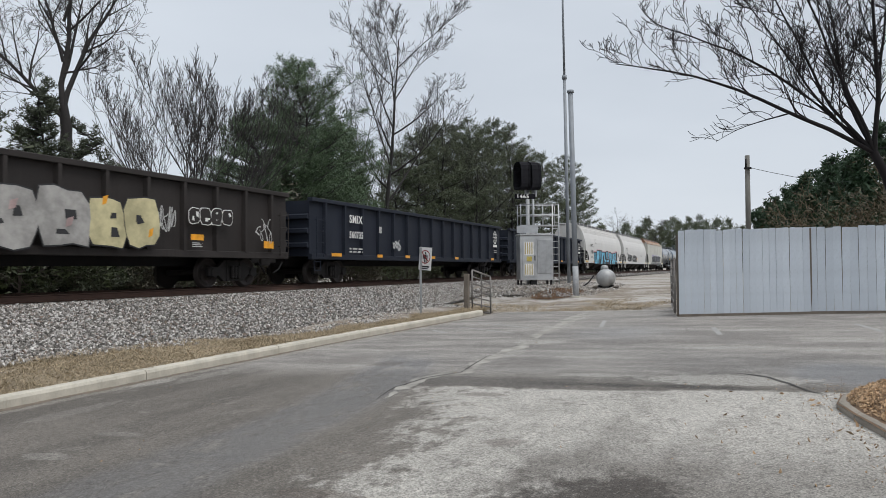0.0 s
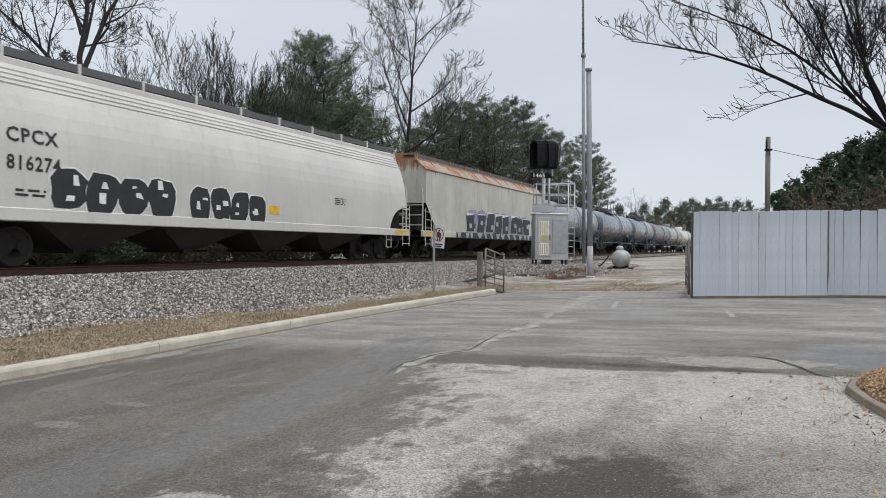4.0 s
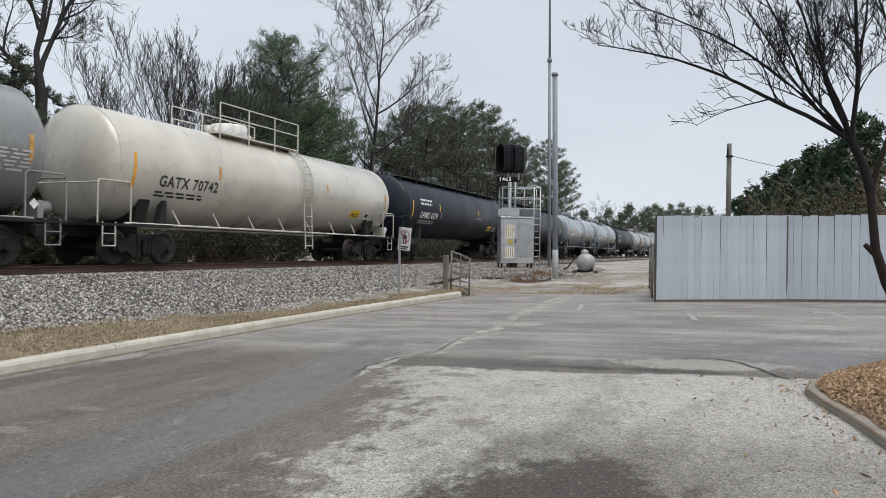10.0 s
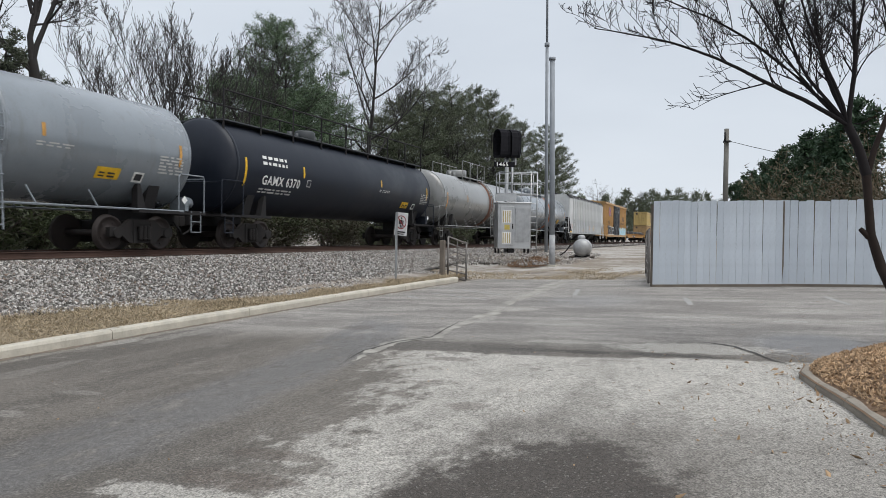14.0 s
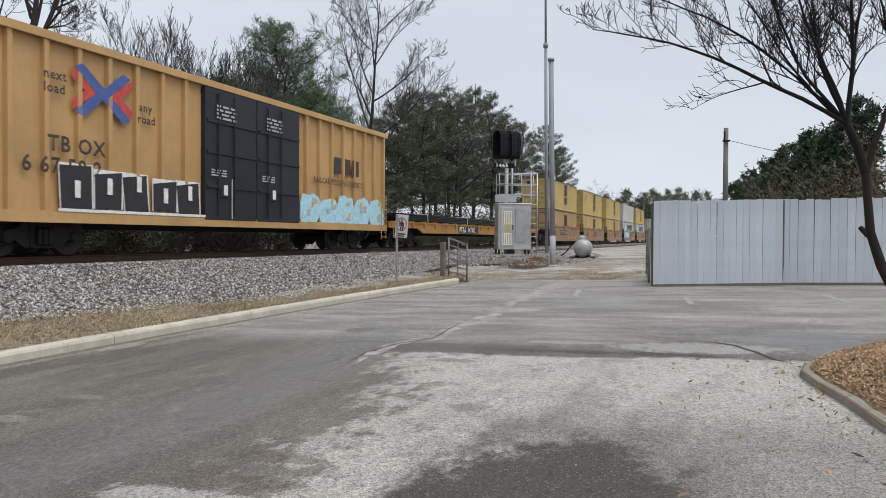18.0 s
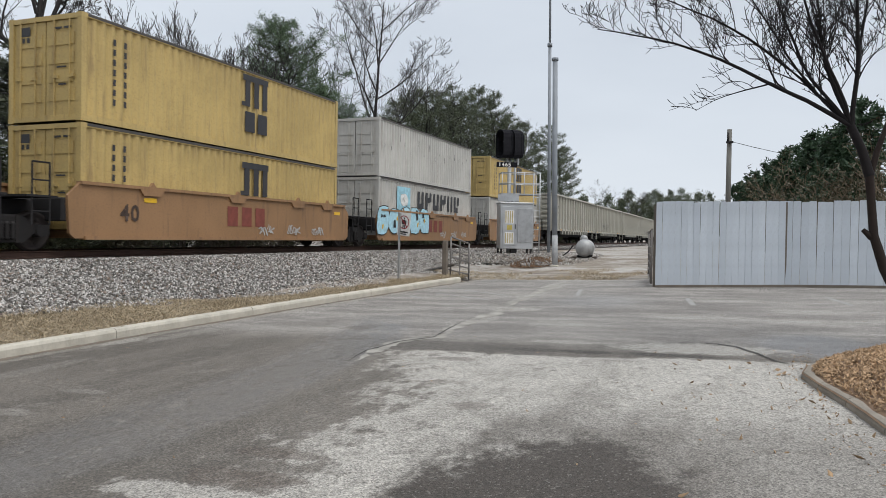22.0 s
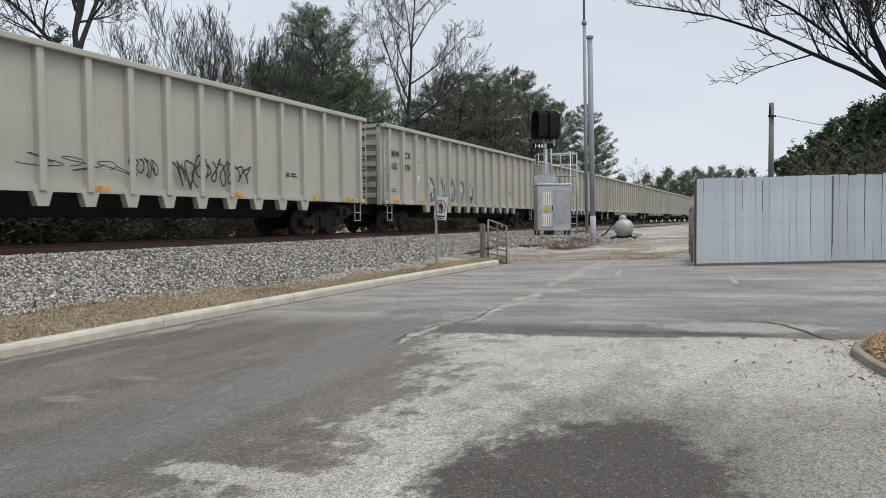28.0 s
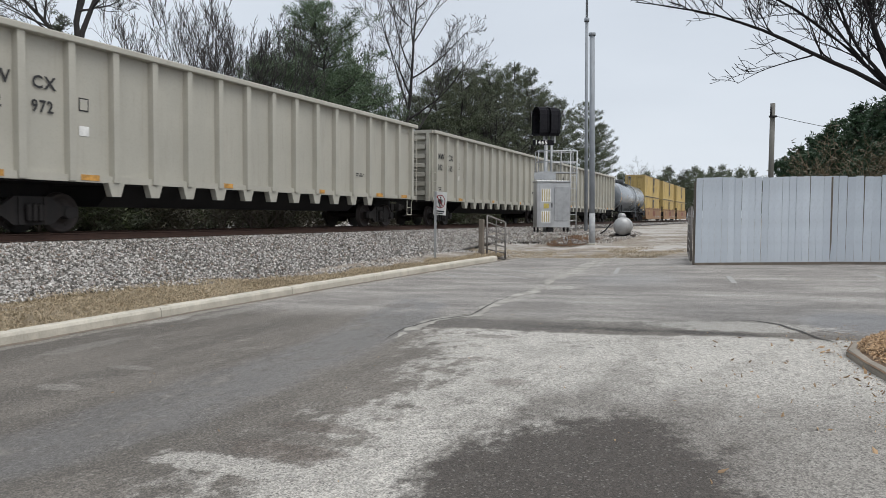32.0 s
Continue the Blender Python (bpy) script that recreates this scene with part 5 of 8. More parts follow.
# -- flat car with a load of long steel --
def flatcar(s0, L):
    car = start_car("flat_car", s0, "long yellow flat car with weathered side sills")
    yel = paint("yellow_flat_paint", (0.42, 0.21, 0.045), (0.09, 0.055, 0.04), 1.2, 0.65, scale=0.8, rust=(0.13, 0.065, 0.04), rust_at=0.57)
    W = 1.35
    for y in (-W, W):
        bm = B()
        prism(bm, [(0, 0.95), (0, 1.22), (L, 1.22), (L, 0.95), (L - 3.2, 0.95), (L - 3.9, 0.72), (3.9, 0.72), (3.2, 0.95)], "y", y - 0.05, y + 0.05)
        part("side_sill", bm, yel, car)
        bm = B()
        box(bm, 0, L, y - 0.1, y + 0.1, 1.2, 1.25)
        part("sill_flange", bm, yel, car)
        for i in range(18):
            bm = B()
            x = 1.0 + (L - 2.0) * i / 17
            box(bm, x - 0.08, x + 0.08, y - 0.12, y + 0.12, 1.0, 1.3)
            part("stake_pocket", bm, yel, car)
    bm = B()
    box(bm, 0.05, L - 0.05, -W, W, 1.12, 1.2)
    part("deck", bm, TIE, car)
    bm = B()
    box(bm, 0.3, L - 0.3, -0.3, 0.3, 0.6, 1.1)
    part("centre_sill", bm, UNDER, car)
    mark(car, 9.0, 0.76, 3.5, 0.4, -W - 0.055, BLACK, "number_panel")
    text_on(car, "PTTX  147042", 0.42, 9.15, 0.82, -W - 0.06, WHITE)
    for x, s in ((0, -1), (L, 1)):
        coupler(car, x, s)
        hose(car, x, s)
        truck(car, x - s * 2.6)
        bm = B()
        rail_path(bm, [(x - s * 0.4, -W - 0.05, 1.2), (x - s * 0.4, -W - 0.05, 0.5), (x - s * 0.8, -W - 0.05, 0.5), (x - s * 0.8, -W - 0.05, 1.2)], 0.02)
        part("stirrup_step", bm, yel, car)
    load = start_car("steel_bundle", s0, "stack of long dark steel bars strapped on a flat car", "steel load", "loads of the freight train")
    dk = paint("dark_mill_steel", (0.02, 0.022, 0.025), (0.06, 0.05, 0.045), 0.5, 0.55, 0.6, scale=1.5)
    r = random.Random(6)
    for k in range(4):
        for j in range(8):
            bm = B()
            y = -1.15 + j * 0.33
            box(bm, 0.8 + r.uniform(0, 0.6), L - 0.8 - r.uniform(0, 0.8), y - 0.13, y + 0.13, 1.34 + k * 0.085, 1.34 + k * 0.085 + 0.06)
            part("steel_bar", bm, dk, load)
    for i in range(9):
        x = 1.6 + i * (L - 3.2) / 8
        bm = B()
        box(bm, x - 0.07, x + 0.07, -1.3, 1.3, 1.25, 1.34)
        part("timber_bearer", bm, TIE, load)
        if i % 2:
            bm = B()
            rail_path(bm, [(x, -1.36, 1.1), (x, -1.31, 1.69), (x, 1.31, 1.69), (x, 1.36, 1.1)], 0.02)
            part("tie_down", bm, DIMWHITE, load)
    return car


flatcar(393.6, 27.6)

# -- articulated well car with stacked containers --
WELLP = paint("orange_brown_well_paint", (0.285, 0.158, 0.072), (0.085, 0.052, 0.038), 1.1, 0.6, scale=0.6, rust=(0.17, 0.095, 0.05), rust_at=0.62)
OCHREBOX = paint("ochre_container_paint", (0.48, 0.35, 0.13), (0.13, 0.085, 0.05), 1.2, 0.6, scale=0.6, streak=0.5, rust=(0.2, 0.11, 0.05), rust_at=0.63)
TANBOX = paint("faded_tan_container_paint", (0.42, 0.275, 0.13), (0.16, 0.1, 0.06), 1.2, 0.65, scale=0.6, streak=0.5, rust=(0.2, 0.11, 0.05), rust_at=0.67)
RUNNER = paint("dark_container_rail", (0.06, 0.055, 0.05), (0.15, 0.1, 0.06), 0.6, 0.7)
PALEBOX = paint("grey_white_container_paint", (0.47, 0.46, 0.43), (0.2, 0.14, 0.1), 0.7, 0.6, scale=0.6, streak=0.6, rust=(0.27, 0.17, 0.1), rust_at=0.68)
CGREY = paint("dark_grey_logo_paint", (0.026, 0.026, 0.03), (0.08, 0.065, 0.05), 0.4, 0.6)
SKY = plain("pale_blue_square", (0.32, 0.58, 0.68), 0.6)
CL, CH, CW = 12.19, 2.591, 1.22


def container_meshes():
    bm = B()
    k, p = 42, 11.85 / 42
    for sy in (-1, 1):
        prev = None
        for i in range(k * 4 + 1):
            ph = i % 4
            x = 0.17 + (i // 4) * p + (0, 0.07, 0.14, 0.21)[ph] * p / 0.28
            y = sy * (CW - 0.02 - (0.05 if ph in (1, 2) else 0.0) * (1 if ph in (1, 2) else 0))
            cur = (bm.verts.new((x, y, 0.15)), bm.verts.new((x, y, CH - 0.1)))
            if prev:
                bm.faces.new((prev[0], cur[0], cur[1], prev[1]))
            prev = cur
    # roof, floor and the plain end
    for z in (0.14, CH - 0.03):
        bm.faces.new([bm.verts.new(q) for q in ((0.1, -CW + 0.03, z), (CL - 0.1, -CW + 0.03, z), (CL - 0.1, CW - 0.03, z), (0.1, CW - 0.03, z))])
    box(bm, CL - 0.1, CL - 0.04, -CW + 0.08, CW - 0.08, 0.15, CH - 0.1)
    skin = finish(bm)
    bm = B()
    for x in (0, CL - 0.16):
        for y in (-CW, CW - 0.16):
            box(bm, x + 0.005, x + 0.155, y + 0.005, y + 0.155, 0.1, CH - 0.1)
            for z in (0, CH - 0.12):
                box(bm, x, x + 0.18 if x == 0 else x + 0.16, y, y + 0.16, z, z + 0.12)
    for y in (-CW + 0.005, CW - 0.085):
        box(bm, 0.16, CL - 0.16, y, y + 0.08, 0.0, 0.16)
        box(bm, 0.16, CL - 0.16, y, y + 0.08, CH - 0.1, CH - 0.012)
    for x in (0.01, CL - 0.11):
        box(bm, x, x + 0.1, -CW + 0.16, CW - 0.16, 0.02, 0.16)
        box(bm, x, x + 0.1, -CW + 0.16, CW - 0.16, CH - 0.13, CH - 0.012)
    frm = finish(bm)
    bm = B()
    box(bm, 0.05, 0.1, 0.02, CW - 0.16, 0.17, CH - 0.14)
    for z in (0.5, 0.95, 1.4, 1.85):
        box(bm, 0.03, 0.05, 0.12, CW - 0.28, z, z + 0.3)
    door = finish(bm)
    bm = B()
    for y in (0.32, 0.82):
        rod(bm, (0.01, y, 0.1), (0.01, y, CH - 0.1), 0.018)
        box(bm, -0.01, 0.04, y - 0.04, y + 0.14, 1.05, 1.12)
    lock = finish(bm)
    return skin, frm, door, lock


CONT = container_meshes()


def recolour(me, mat):
    m2 = me.copy()
    m2.materials.clear()
    m2.materials.append(mat)
    return m2


CONT_BY = {}


def container(s0, z0, mat, label):
    car = start_car("shipping_container", s0, label, "container", "containers on the well cars")
    MOVERS[-1] = (car, s0, TRACK, RAIL + z0)
    if mat.name not in CONT_BY:
        CONT_BY[mat.name] = [recolour(me, mat) for me in CONT]
    skin, frm, door, lock = CONT_BY[mat.name]
    part("corrugated_skin", skin, mat, car)
    part("corner_frame", frm, mat, car)
    for yy in (-CW - 0.003, CW - 0.06):
        bm = B()
        box(bm, 0.19, CL - 0.19, yy, yy + 0.063, CH - 0.075, CH - 0.005)
        part("top_rail", bm, RUNNER, car)
    bm = B()
    box(bm, 0.03, CL - 0.03, -CW + 0.07, CW - 0.07, CH - 0.028, CH - 0.006)
    part("roof_sheet", bm, RUNNER, car)
    for flip in (0, 1):
        m4 = Matrix.Diagonal((1, -1 if flip else 1, 1, 1))
        d = part("door", door, mat, car)
        d.matrix_basis = m4
        part("lock_bar", lock, mat, d)
    return car


def arch_logo(c, x, z, h, mat, lower=True):
    """Three legs under a bar, and two blocks below it: the line's emblem as plain shapes."""
    y = -CW - 0.004
    w = h * 1.35
    for k in range(3):
        mark(c, x + k * w * 0.36, z, w * 0.2, h, y, mat, "emblem_block")
    mark(c, x - w * 0.1, z + h * 0.86, w * 1.05, h * 0.2, y - 0.005, mat, "emblem_block")
    mark(c, x - w * 0.15, z, w * 0.2, h * 0.14, y - 0.005, mat, "emblem_block")
    if lower:
        mark(c, x, z - h * 0.85, w * 0.4, h * 0.68, y, mat, "emblem_block")
        mark(c, x + w * 0.52, z - h * 0.85, w * 0.4, h * 0.68, y, mat, "emblem_block")


def yellow_box(s0, z0, lower, faded=False):
    c = container(s0, z0, TANBOX if faded else OCHREBOX, "ochre-yellow corrugated shipping container with dark emblem, dirty")
    if lower:
        arch_logo(c, 6.3, 1.2, 1.0, CGREY, False)
    else:
        arch_logo(c, 6.3, 1.42, 0.95, CGREY, True)
    for k in range(2):
        for i in range(7):
            mark(c, 0.95 + k * 0.35, 0.5 + i * 0.25, 0.09, 0.16, -CW - 0.004, CGREY, "stencil_bar")
    for y0, y1, z1, z2 in ((0.5, 0.8, 2.14, 2.36), (0.52, 0.62, 1.98, 2.1), (0.68, 0.78, 1.98, 2.1), (-0.55, -0.3, 2.24, 2.29), (-0.85, -0.62, 2.24, 2.29), (-0.7, -0.4, 1.3, 1.34), (-0.7, -0.45, 0.88, 0.92)):
        bm = B()
        box(bm, 0.018, 0.024, y0, y1, z1, z2)
        part("stencil_bar", bm, CGREY, c)
    return c


def white_box(s0, z0, lettered):
    c = container(s0, z0, PALEBOX, "grey-white corrugated shipping container, scuffed and rust-streaked")
    if lettered:
        for k in range(6):
            x = 4.3 + k * 1.02
            mark(c, x, 1.35, 0.26, 0.85, -CW - 0.004, CGREY, "emblem_block")
            if k != 4:
                mark(c, x + 0.26, 1.35 + (0.0 if k in (0, 2, 5) else 0.35), 0.34, 0.26, -CW - 0.004, CGREY, "emblem_block")
            mark(c, x + 0.52, 1.35 if k % 2 == 0 else 1.75, 0.24, 0.85 if k % 2 == 0 else 0.45, -CW - 0.006, CGREY, "emblem_block")
        mark(c, 1.9, 1.2, 1.5, 1.1, -CW - 0.004, SKY, "emblem_square")
        spray(c, 2.3, 3.1, 1.4, 2.0, -CW - 0.008, 1, PALEBOX, WHITE, 8, fat=0.02)
    else:
        r = random.Random(4)
        for k in range(16):
            mark(c, 0.6 + k * 0.72 + r.uniform(-0.15, 0.15), r.uniform(1.2, 1.9), 0.035, r.uniform(0.12, 0.34), -CW - 0.003, CGREY, "scuff_mark")
    return c


def well_unit(s0, first, last, sd):
    car = start_car("well_car", s0, "rust-orange articulated well car unit with low side walls")
    for y in (-1, 1):
        bm = B()
        pts = [(-0.5, 0.42), (-0.55, 1.3), (-0.2, 1.62), (12.4, 1.62), (12.75, 1.3), (12.7, 0.42), (12.55, 0.3), (-0.35, 0.3)]
        prism(bm, pts, "y", min(y * 1.36, y * 1.44), max(y * 1.36, y * 1.44))
        part("well_side", bm, WELLP, car)
        bm = B()
        box(bm, -0.2, 12.4, min(y * 1.3, y * 1.5), max(y * 1.3, y * 1.5), 1.58, 1.66)
        part("top_chord", bm, WELLP, car)
        bm = B()
        box(bm, -0.1, 12.3, min(y * 1.3, y * 1.5), max(y * 1.3, y * 1.5), 0.27, 0.36)
        part("bottom_chord", bm, WELLP, car)
        if y < 0:
            for x in (1.6, 5.2, 8.6, 10.6):
                bm = B()
                prism(bm, [(x, 1.62), (x + 0.9, 1.62), (x + 0.75, 1.42), (x + 0.15, 1.42)], "y", -1.5, -1.44)
                prism(bm, [(x + 0.35, 1.62), (x + 0.5, 1.78), (x + 0.65, 1.62)], "y", -1.48, -1.4)
                part("guide_plate", bm, WELLP, car)
    for x in (0.3, 3, 6, 9, 11.8):
        bm = B()
        box(bm, x - 0.2, x + 0.2, -1.36, 1.36, 0.3, 0.48)
        part("cross_beam", bm, WELLP, car)
    for x, s in ((-0.1, -1), (12.3, 1)):
        bm = B()
        a, c = sorted((x, x + s * 1.7))
        box(bm, a, c, -0.45, 0.45, 0.72, 1.2)
        a, c = sorted((x + s * 0.1, x + s * 0.55))
        box(bm, a, c, -1.36, 1.36, 0.7, 1.25)
        part("end_beam", bm, UNDER, car, bevel=0.03)
        bm = B()
        for yy in (-1.4, 1.4):
            rail_path(bm, [(x + s * 0.9, yy, 0.6), (x + s * 0.9, yy, 2.0), (x + s * 1.35, yy, 2.0), (x + s * 1.35, yy, 0.6)], 0.022)
            for z in (0.9, 1.25, 1.6):
                rod(bm, (x + s * 0.9, yy, z), (x + s * 1.35, yy, z), 0.018)
        a, c = sorted((x + s * 0.7, x + s * 1.5))
        box(bm, a, c, -1.42, 1.42, 1.22, 1.27)
        part("end_ladder", bm, UNDER, car)
    truck(car, -1.83)
    if last:
        truck(car, 14.02)
        coupler(car, 14.3, 1)
    if first:
        coupler(car, -2.1, -1)
    px = 7.5 if last else 3.6
    mark(car, px, 0.83, 3.15, 0.42, -1.445, BLACK, "number_panel") if first or last else None
    if first or last:
        text_on(car, "DTTX 744208", 0.4, px + 0.14, 0.9, -1.455, DIMWHITE, thin=1.12)
    else:
        for k in range(3):
            mark(car, 5.2 + k * 0.7, 0.7, 0.5, 0.6, -1.445, plain("faded_red_brown", (0.2, 0.05, 0.035), 0.7), "emblem_block")
    text_on(car, "40", 0.6, 1.0, 0.75, -1.45, plain("faded_brown_stencil", (0.06, 0.038, 0.028), 0.8))
    for x in (1.8, 11.6):
        mark(car, x, 1.25, 0.45, 0.12, -1.445, YELLOW, "reflector")
    r = random.Random(sd)
    for k in range(3):
        scrawl(car, 6.8 + k * 1.6, 0.4, 0.8, 0.4, -1.46, DIMWHITE, sd * 7 + k, strokes=5, r0=0.016)
    return car


UNITS = [425.8, 441.65, 457.5, 473.35, 489.2]
for i, s in enumerate(UNITS):
    u = well_unit(s, i == 0, i == 4, i)
    if i == 3:
        spray(u, -0.6, 5.2, 0.45, 1.9, -1.46, 5, BLACK, PALEBLUE, 61, fat=0.06, accent=YELLOW)
    if i < 3:
        yellow_box(s, 0.5, True, i == 0)
        yellow_box(s, 3.13, False)
    elif i == 3:
        white_box(s, 0.5, True)
        white_box(s, 3.13, False)
    else:
        white_box(s, 0.5, True)
        yellow_box(s, 3.13, False)
for s in (738.5, 754.4, 770.3):
    well_unit(s, False, False, 9)
    yellow_box(s, 0.5, True)
    yellow_box(s, 3.13, False)

# -- tall beige gondolas --
BEIGE = paint("beige_gondola_paint", (0.4, 0.386, 0.335), (0.2, 0.17, 0.13), 0.55, 0.6, scale=0.6, streak=0.35, fade=0.06)


DULLBLUE = plain("spray_dull_blue", (0.12, 0.145, 0.165), 0.6)


def tall_gondola(s0, L, num, sd):
    W, low, top = 1.6, 1.18, 4.35
    car = start_car("gondola_car", s0, "tall beige ribbed gondola car with black stencils")
    for a, c, ya, yb, nm in ((0.2, L - 0.1, -W + 0.14, -W + 0.2, "side_sheet"), (0.2, L - 0.1, W - 0.2, W - 0.14, "side_sheet"), (0.15, 0.2, -W + 0.2, W - 0.2, "end_sheet"), (L - 0.2, L - 0.15, -W + 0.2, W - 0.2, "end_sheet")):
        bm = B()
        box(bm, a, c, ya, yb, low, top - 0.1)
        part(nm, bm, BEIGE, car)
    bm = B()
    box(bm, 0.2, L - 0.2, -W + 0.2, W - 0.2, low - 0.05, low + 0.05)
    part("floor_plate", bm, UNDER, car)
    for y in (-W + 0.1, W - 0.1):
        bm = B()
        box(bm, 0.1, L - 0.05, y - 0.17 if y < 0 else y - 0.1, y + 0.1 if y < 0 else y + 0.17, top - 0.15, top)
        part("top_chord", bm, BEIGE, car, bevel=0.02)
        bm = B()
        box(bm, 0.1, L - 0.05, y - 0.06, y + 0.06, low - 0.02, low + 0.14)
        part("side_sill", bm, BEIGE, car)
    bm = B()
    prism(bm, [(-0.1, 0), (-0.085, -0.16), (0.085, -0.16), (0.1, 0)], "z", low, top - 0.14)
    rib = finish(bm)
    bm = B()
    prism(bm, [(-0.24, low), (0.24, low), (0.13, low - 0.33), (-0.13, low - 0.33)], "y", -0.12, 0.06)
    pocket = finish(bm)
    for i in range(17):
        x = 0.45 + (L - 0.9) * i / 16
        for y, t in ((-W + 0.14, 0), (W - 0.14, 180)):
            part("side_rib", rib, BEIGE, car, at=pose(x, y, 0, 0, 0, t))
            if 2 < i < 14:
                part("rib_foot", pocket, BEIGE, car, at=pose(x, y, 0, 0, 0, t))
    # corrugated ends with corner posts
    for x, s in ((0.15, -1), (L - 0.15, 1)):
        for k in range(7):
            bm = B()
            z = low + 0.2 + k * 0.42
            prism(bm, [(0, z), (s * 0.14, z + 0.04), (s * 0.14, z + 0.2), (0, z + 0.24)], "y", -W + 0.4, W - 0.4)
            for v in bm.verts:
                v.co.x += x
            part("end_rib", bm, BEIGE, car)
        bm = B()
        for y in (-W + 0.2, W - 0.36):
            a, c = sorted((x - s * 0.02, x + s * 0.16))
            box(bm, a, c, y, y + 0.16, low - 0.05, top - 0.02)
        a, c = sorted((x - s * 0.1, x + s * 0.16))
        box(bm, a, c, -W + 0.05, W - 0.05, top - 0.14, top + 0.005)
        part("corner_post", bm, BEIGE, car)
        bm = B()
        a, c = sorted((x + s * 0.1, x + s * 0.16))
        box(bm, a, c, -0.55, 0.75, 2.2, top - 0.15)
        part("end_panel", bm, BEIGE, car)
        coupler(car, x, s)
        hose(car, x, s)
        ladder(car, x - s * 0.28, x + s * 0.1, -W + 0.1, low - 0.1, low + (1.4 if s < 0 else 2.9), BEIGE, 0.42)
        stirrup(car, x - s * 0.4, -W + 0.1, BEIGE)
        bm = B()
        a, c = sorted((x, x - s * 3.0))
        box(bm, a, c, -0.35, 0.35, 0.75, low)
        part("stub_sill", bm, UNDER, car)
        truck(car, x - s * 2.1)
    bm = B()
    prism(bm, [(-W + 0.25, low), (W - 0.25, low), (0.7, 0.62), (-0.7, 0.62)], "x", 4.2, L - 4.2)
    part("belly", bm, UNDER, car)
    text_on(car, "MW", 0.38, 0.76, 3.1, -W + 0.12, BLACK)
    text_on(car, "CX", 0.38, 1.95, 3.1, -W + 0.12, BLACK)
    text_on(car, num[:3], 0.36, 0.76, 2.6, -W + 0.12, BLACK, thin=0.9)
    text_on(car, num[3:], 0.36, 1.93, 2.6, -W + 0.12, BLACK, thin=0.9)
    lines_on(car, 0.7, 1.75, -W + 0.13, BLACK, None, 2, 0.5, 0.05, sd)
    mark(car, 3.1, 2.75, 0.26, 0.3, -W + 0.138, BLACK, "stencil_box")
    mark(car, 3.13, 2.78, 0.2, 0.24, -W + 0.134, BEIGE, "stencil_field")
    mark(car, 3.1, 2.2, 0.26, 0.22, -W + 0.138, WHITE, "notice")
    for x in (0.75, 3.05, 7.6, 12.3, L - 3.5, L - 1.4):
        mark(car, x, low + 0.02, 0.5, 0.13, -W + 0.035, DULLORANGE, "reflector")
    lines_on(car, L - 4.9, 2.0, -W + 0.13, BLACK, None, 2, 0.6, 0.04, sd)
    if sd == 1:
        for k in range(4):
            scrawl(car, 4.6 + k * 1.2, 1.35, 0.9, 1.0, -W + 0.02, BLACK, sd * 3 + k, strokes=4, r0=0.022)
    if sd == 5:
        scrawl(car, 4.0, 2.6, 1.0, 1.1, -W + 0.12, BLACK, 91, strokes=6, r0=0.016)
    if sd == 3:
        scrawl(car, 10.1, 1.3, 3.0, 1.1, -W + 0.0, BLACK, 72, strokes=9, r0=0.026)
        scrawl(car, 8.7, 1.5, 0.85, 0.8, -W + 0.02, BLACK, 73, strokes=4, r0=0.02)
        scrawl(car, 6.0, 1.6, 2.6, 0.4, -W + 0.02, BLACK, 5, strokes=3, r0=0.012)
    if sd == 4:
        for k in range(5):
            spray(car, 4.0 + k * 1.17, 4.95 + k * 1.17, 1.22, 2.55, -W + 0.14, 1, BLACK, DULLBLUE, 75 + k, fat=0.05, square=2.1)
            scrawl(car, 4.15 + k * 1.17, 1.4, 0.6, 0.95, -W + 0.11, WHITE, 80 + k, strokes=4, r0=0.016)
    return car


NUMS = ["102994", "102149", "102361", "103050", "102378", "102176", "102177", "102972", "102165", "102188"]
for i, s in enumerate((505.8, 527.2, 548.6, 570.0, 591.3, 612.6, 633.8, 655.1, 676.6, 698.2)):
    tall_gondola(s - 0.15, 19.9, NUMS[i], i)

# ---- fence of upright boards ----
def along_line(p, q, d):
    return (p[0] + (q[0] - p[0]) * d, p[1] + (q[1] - p[1]) * d)


BOARD = paint("pale_blue_grey_boards", (0.56, 0.61, 0.665), (0.2, 0.2, 0.2), 0.6, 0.85, scale=1.5, streak=0.6, grain=25, relief=0.3)
m = MATS["pale_blue_grey_boards"]
n, l = m.node_tree.nodes, m.node_tree.links
b = n["Principled BSDF"]
old = b.inputs["Base Color"].links[0].from_socket
inf = n.new("ShaderNodeObjectInfo")
l.new(mixc(n, l, math_node(n, l, "MULTIPLY", inf.outputs["Random"], 0.4), old, (0.38, 0.42, 0.47)), b.inputs["Base Color"])
OLDWOOD = paint("weathered_timber", (0.16, 0.135, 0.11), (0.06, 0.05, 0.045), 0.7, 0.9, scale=3, streak=0.7, grain=30, relief=0.5)


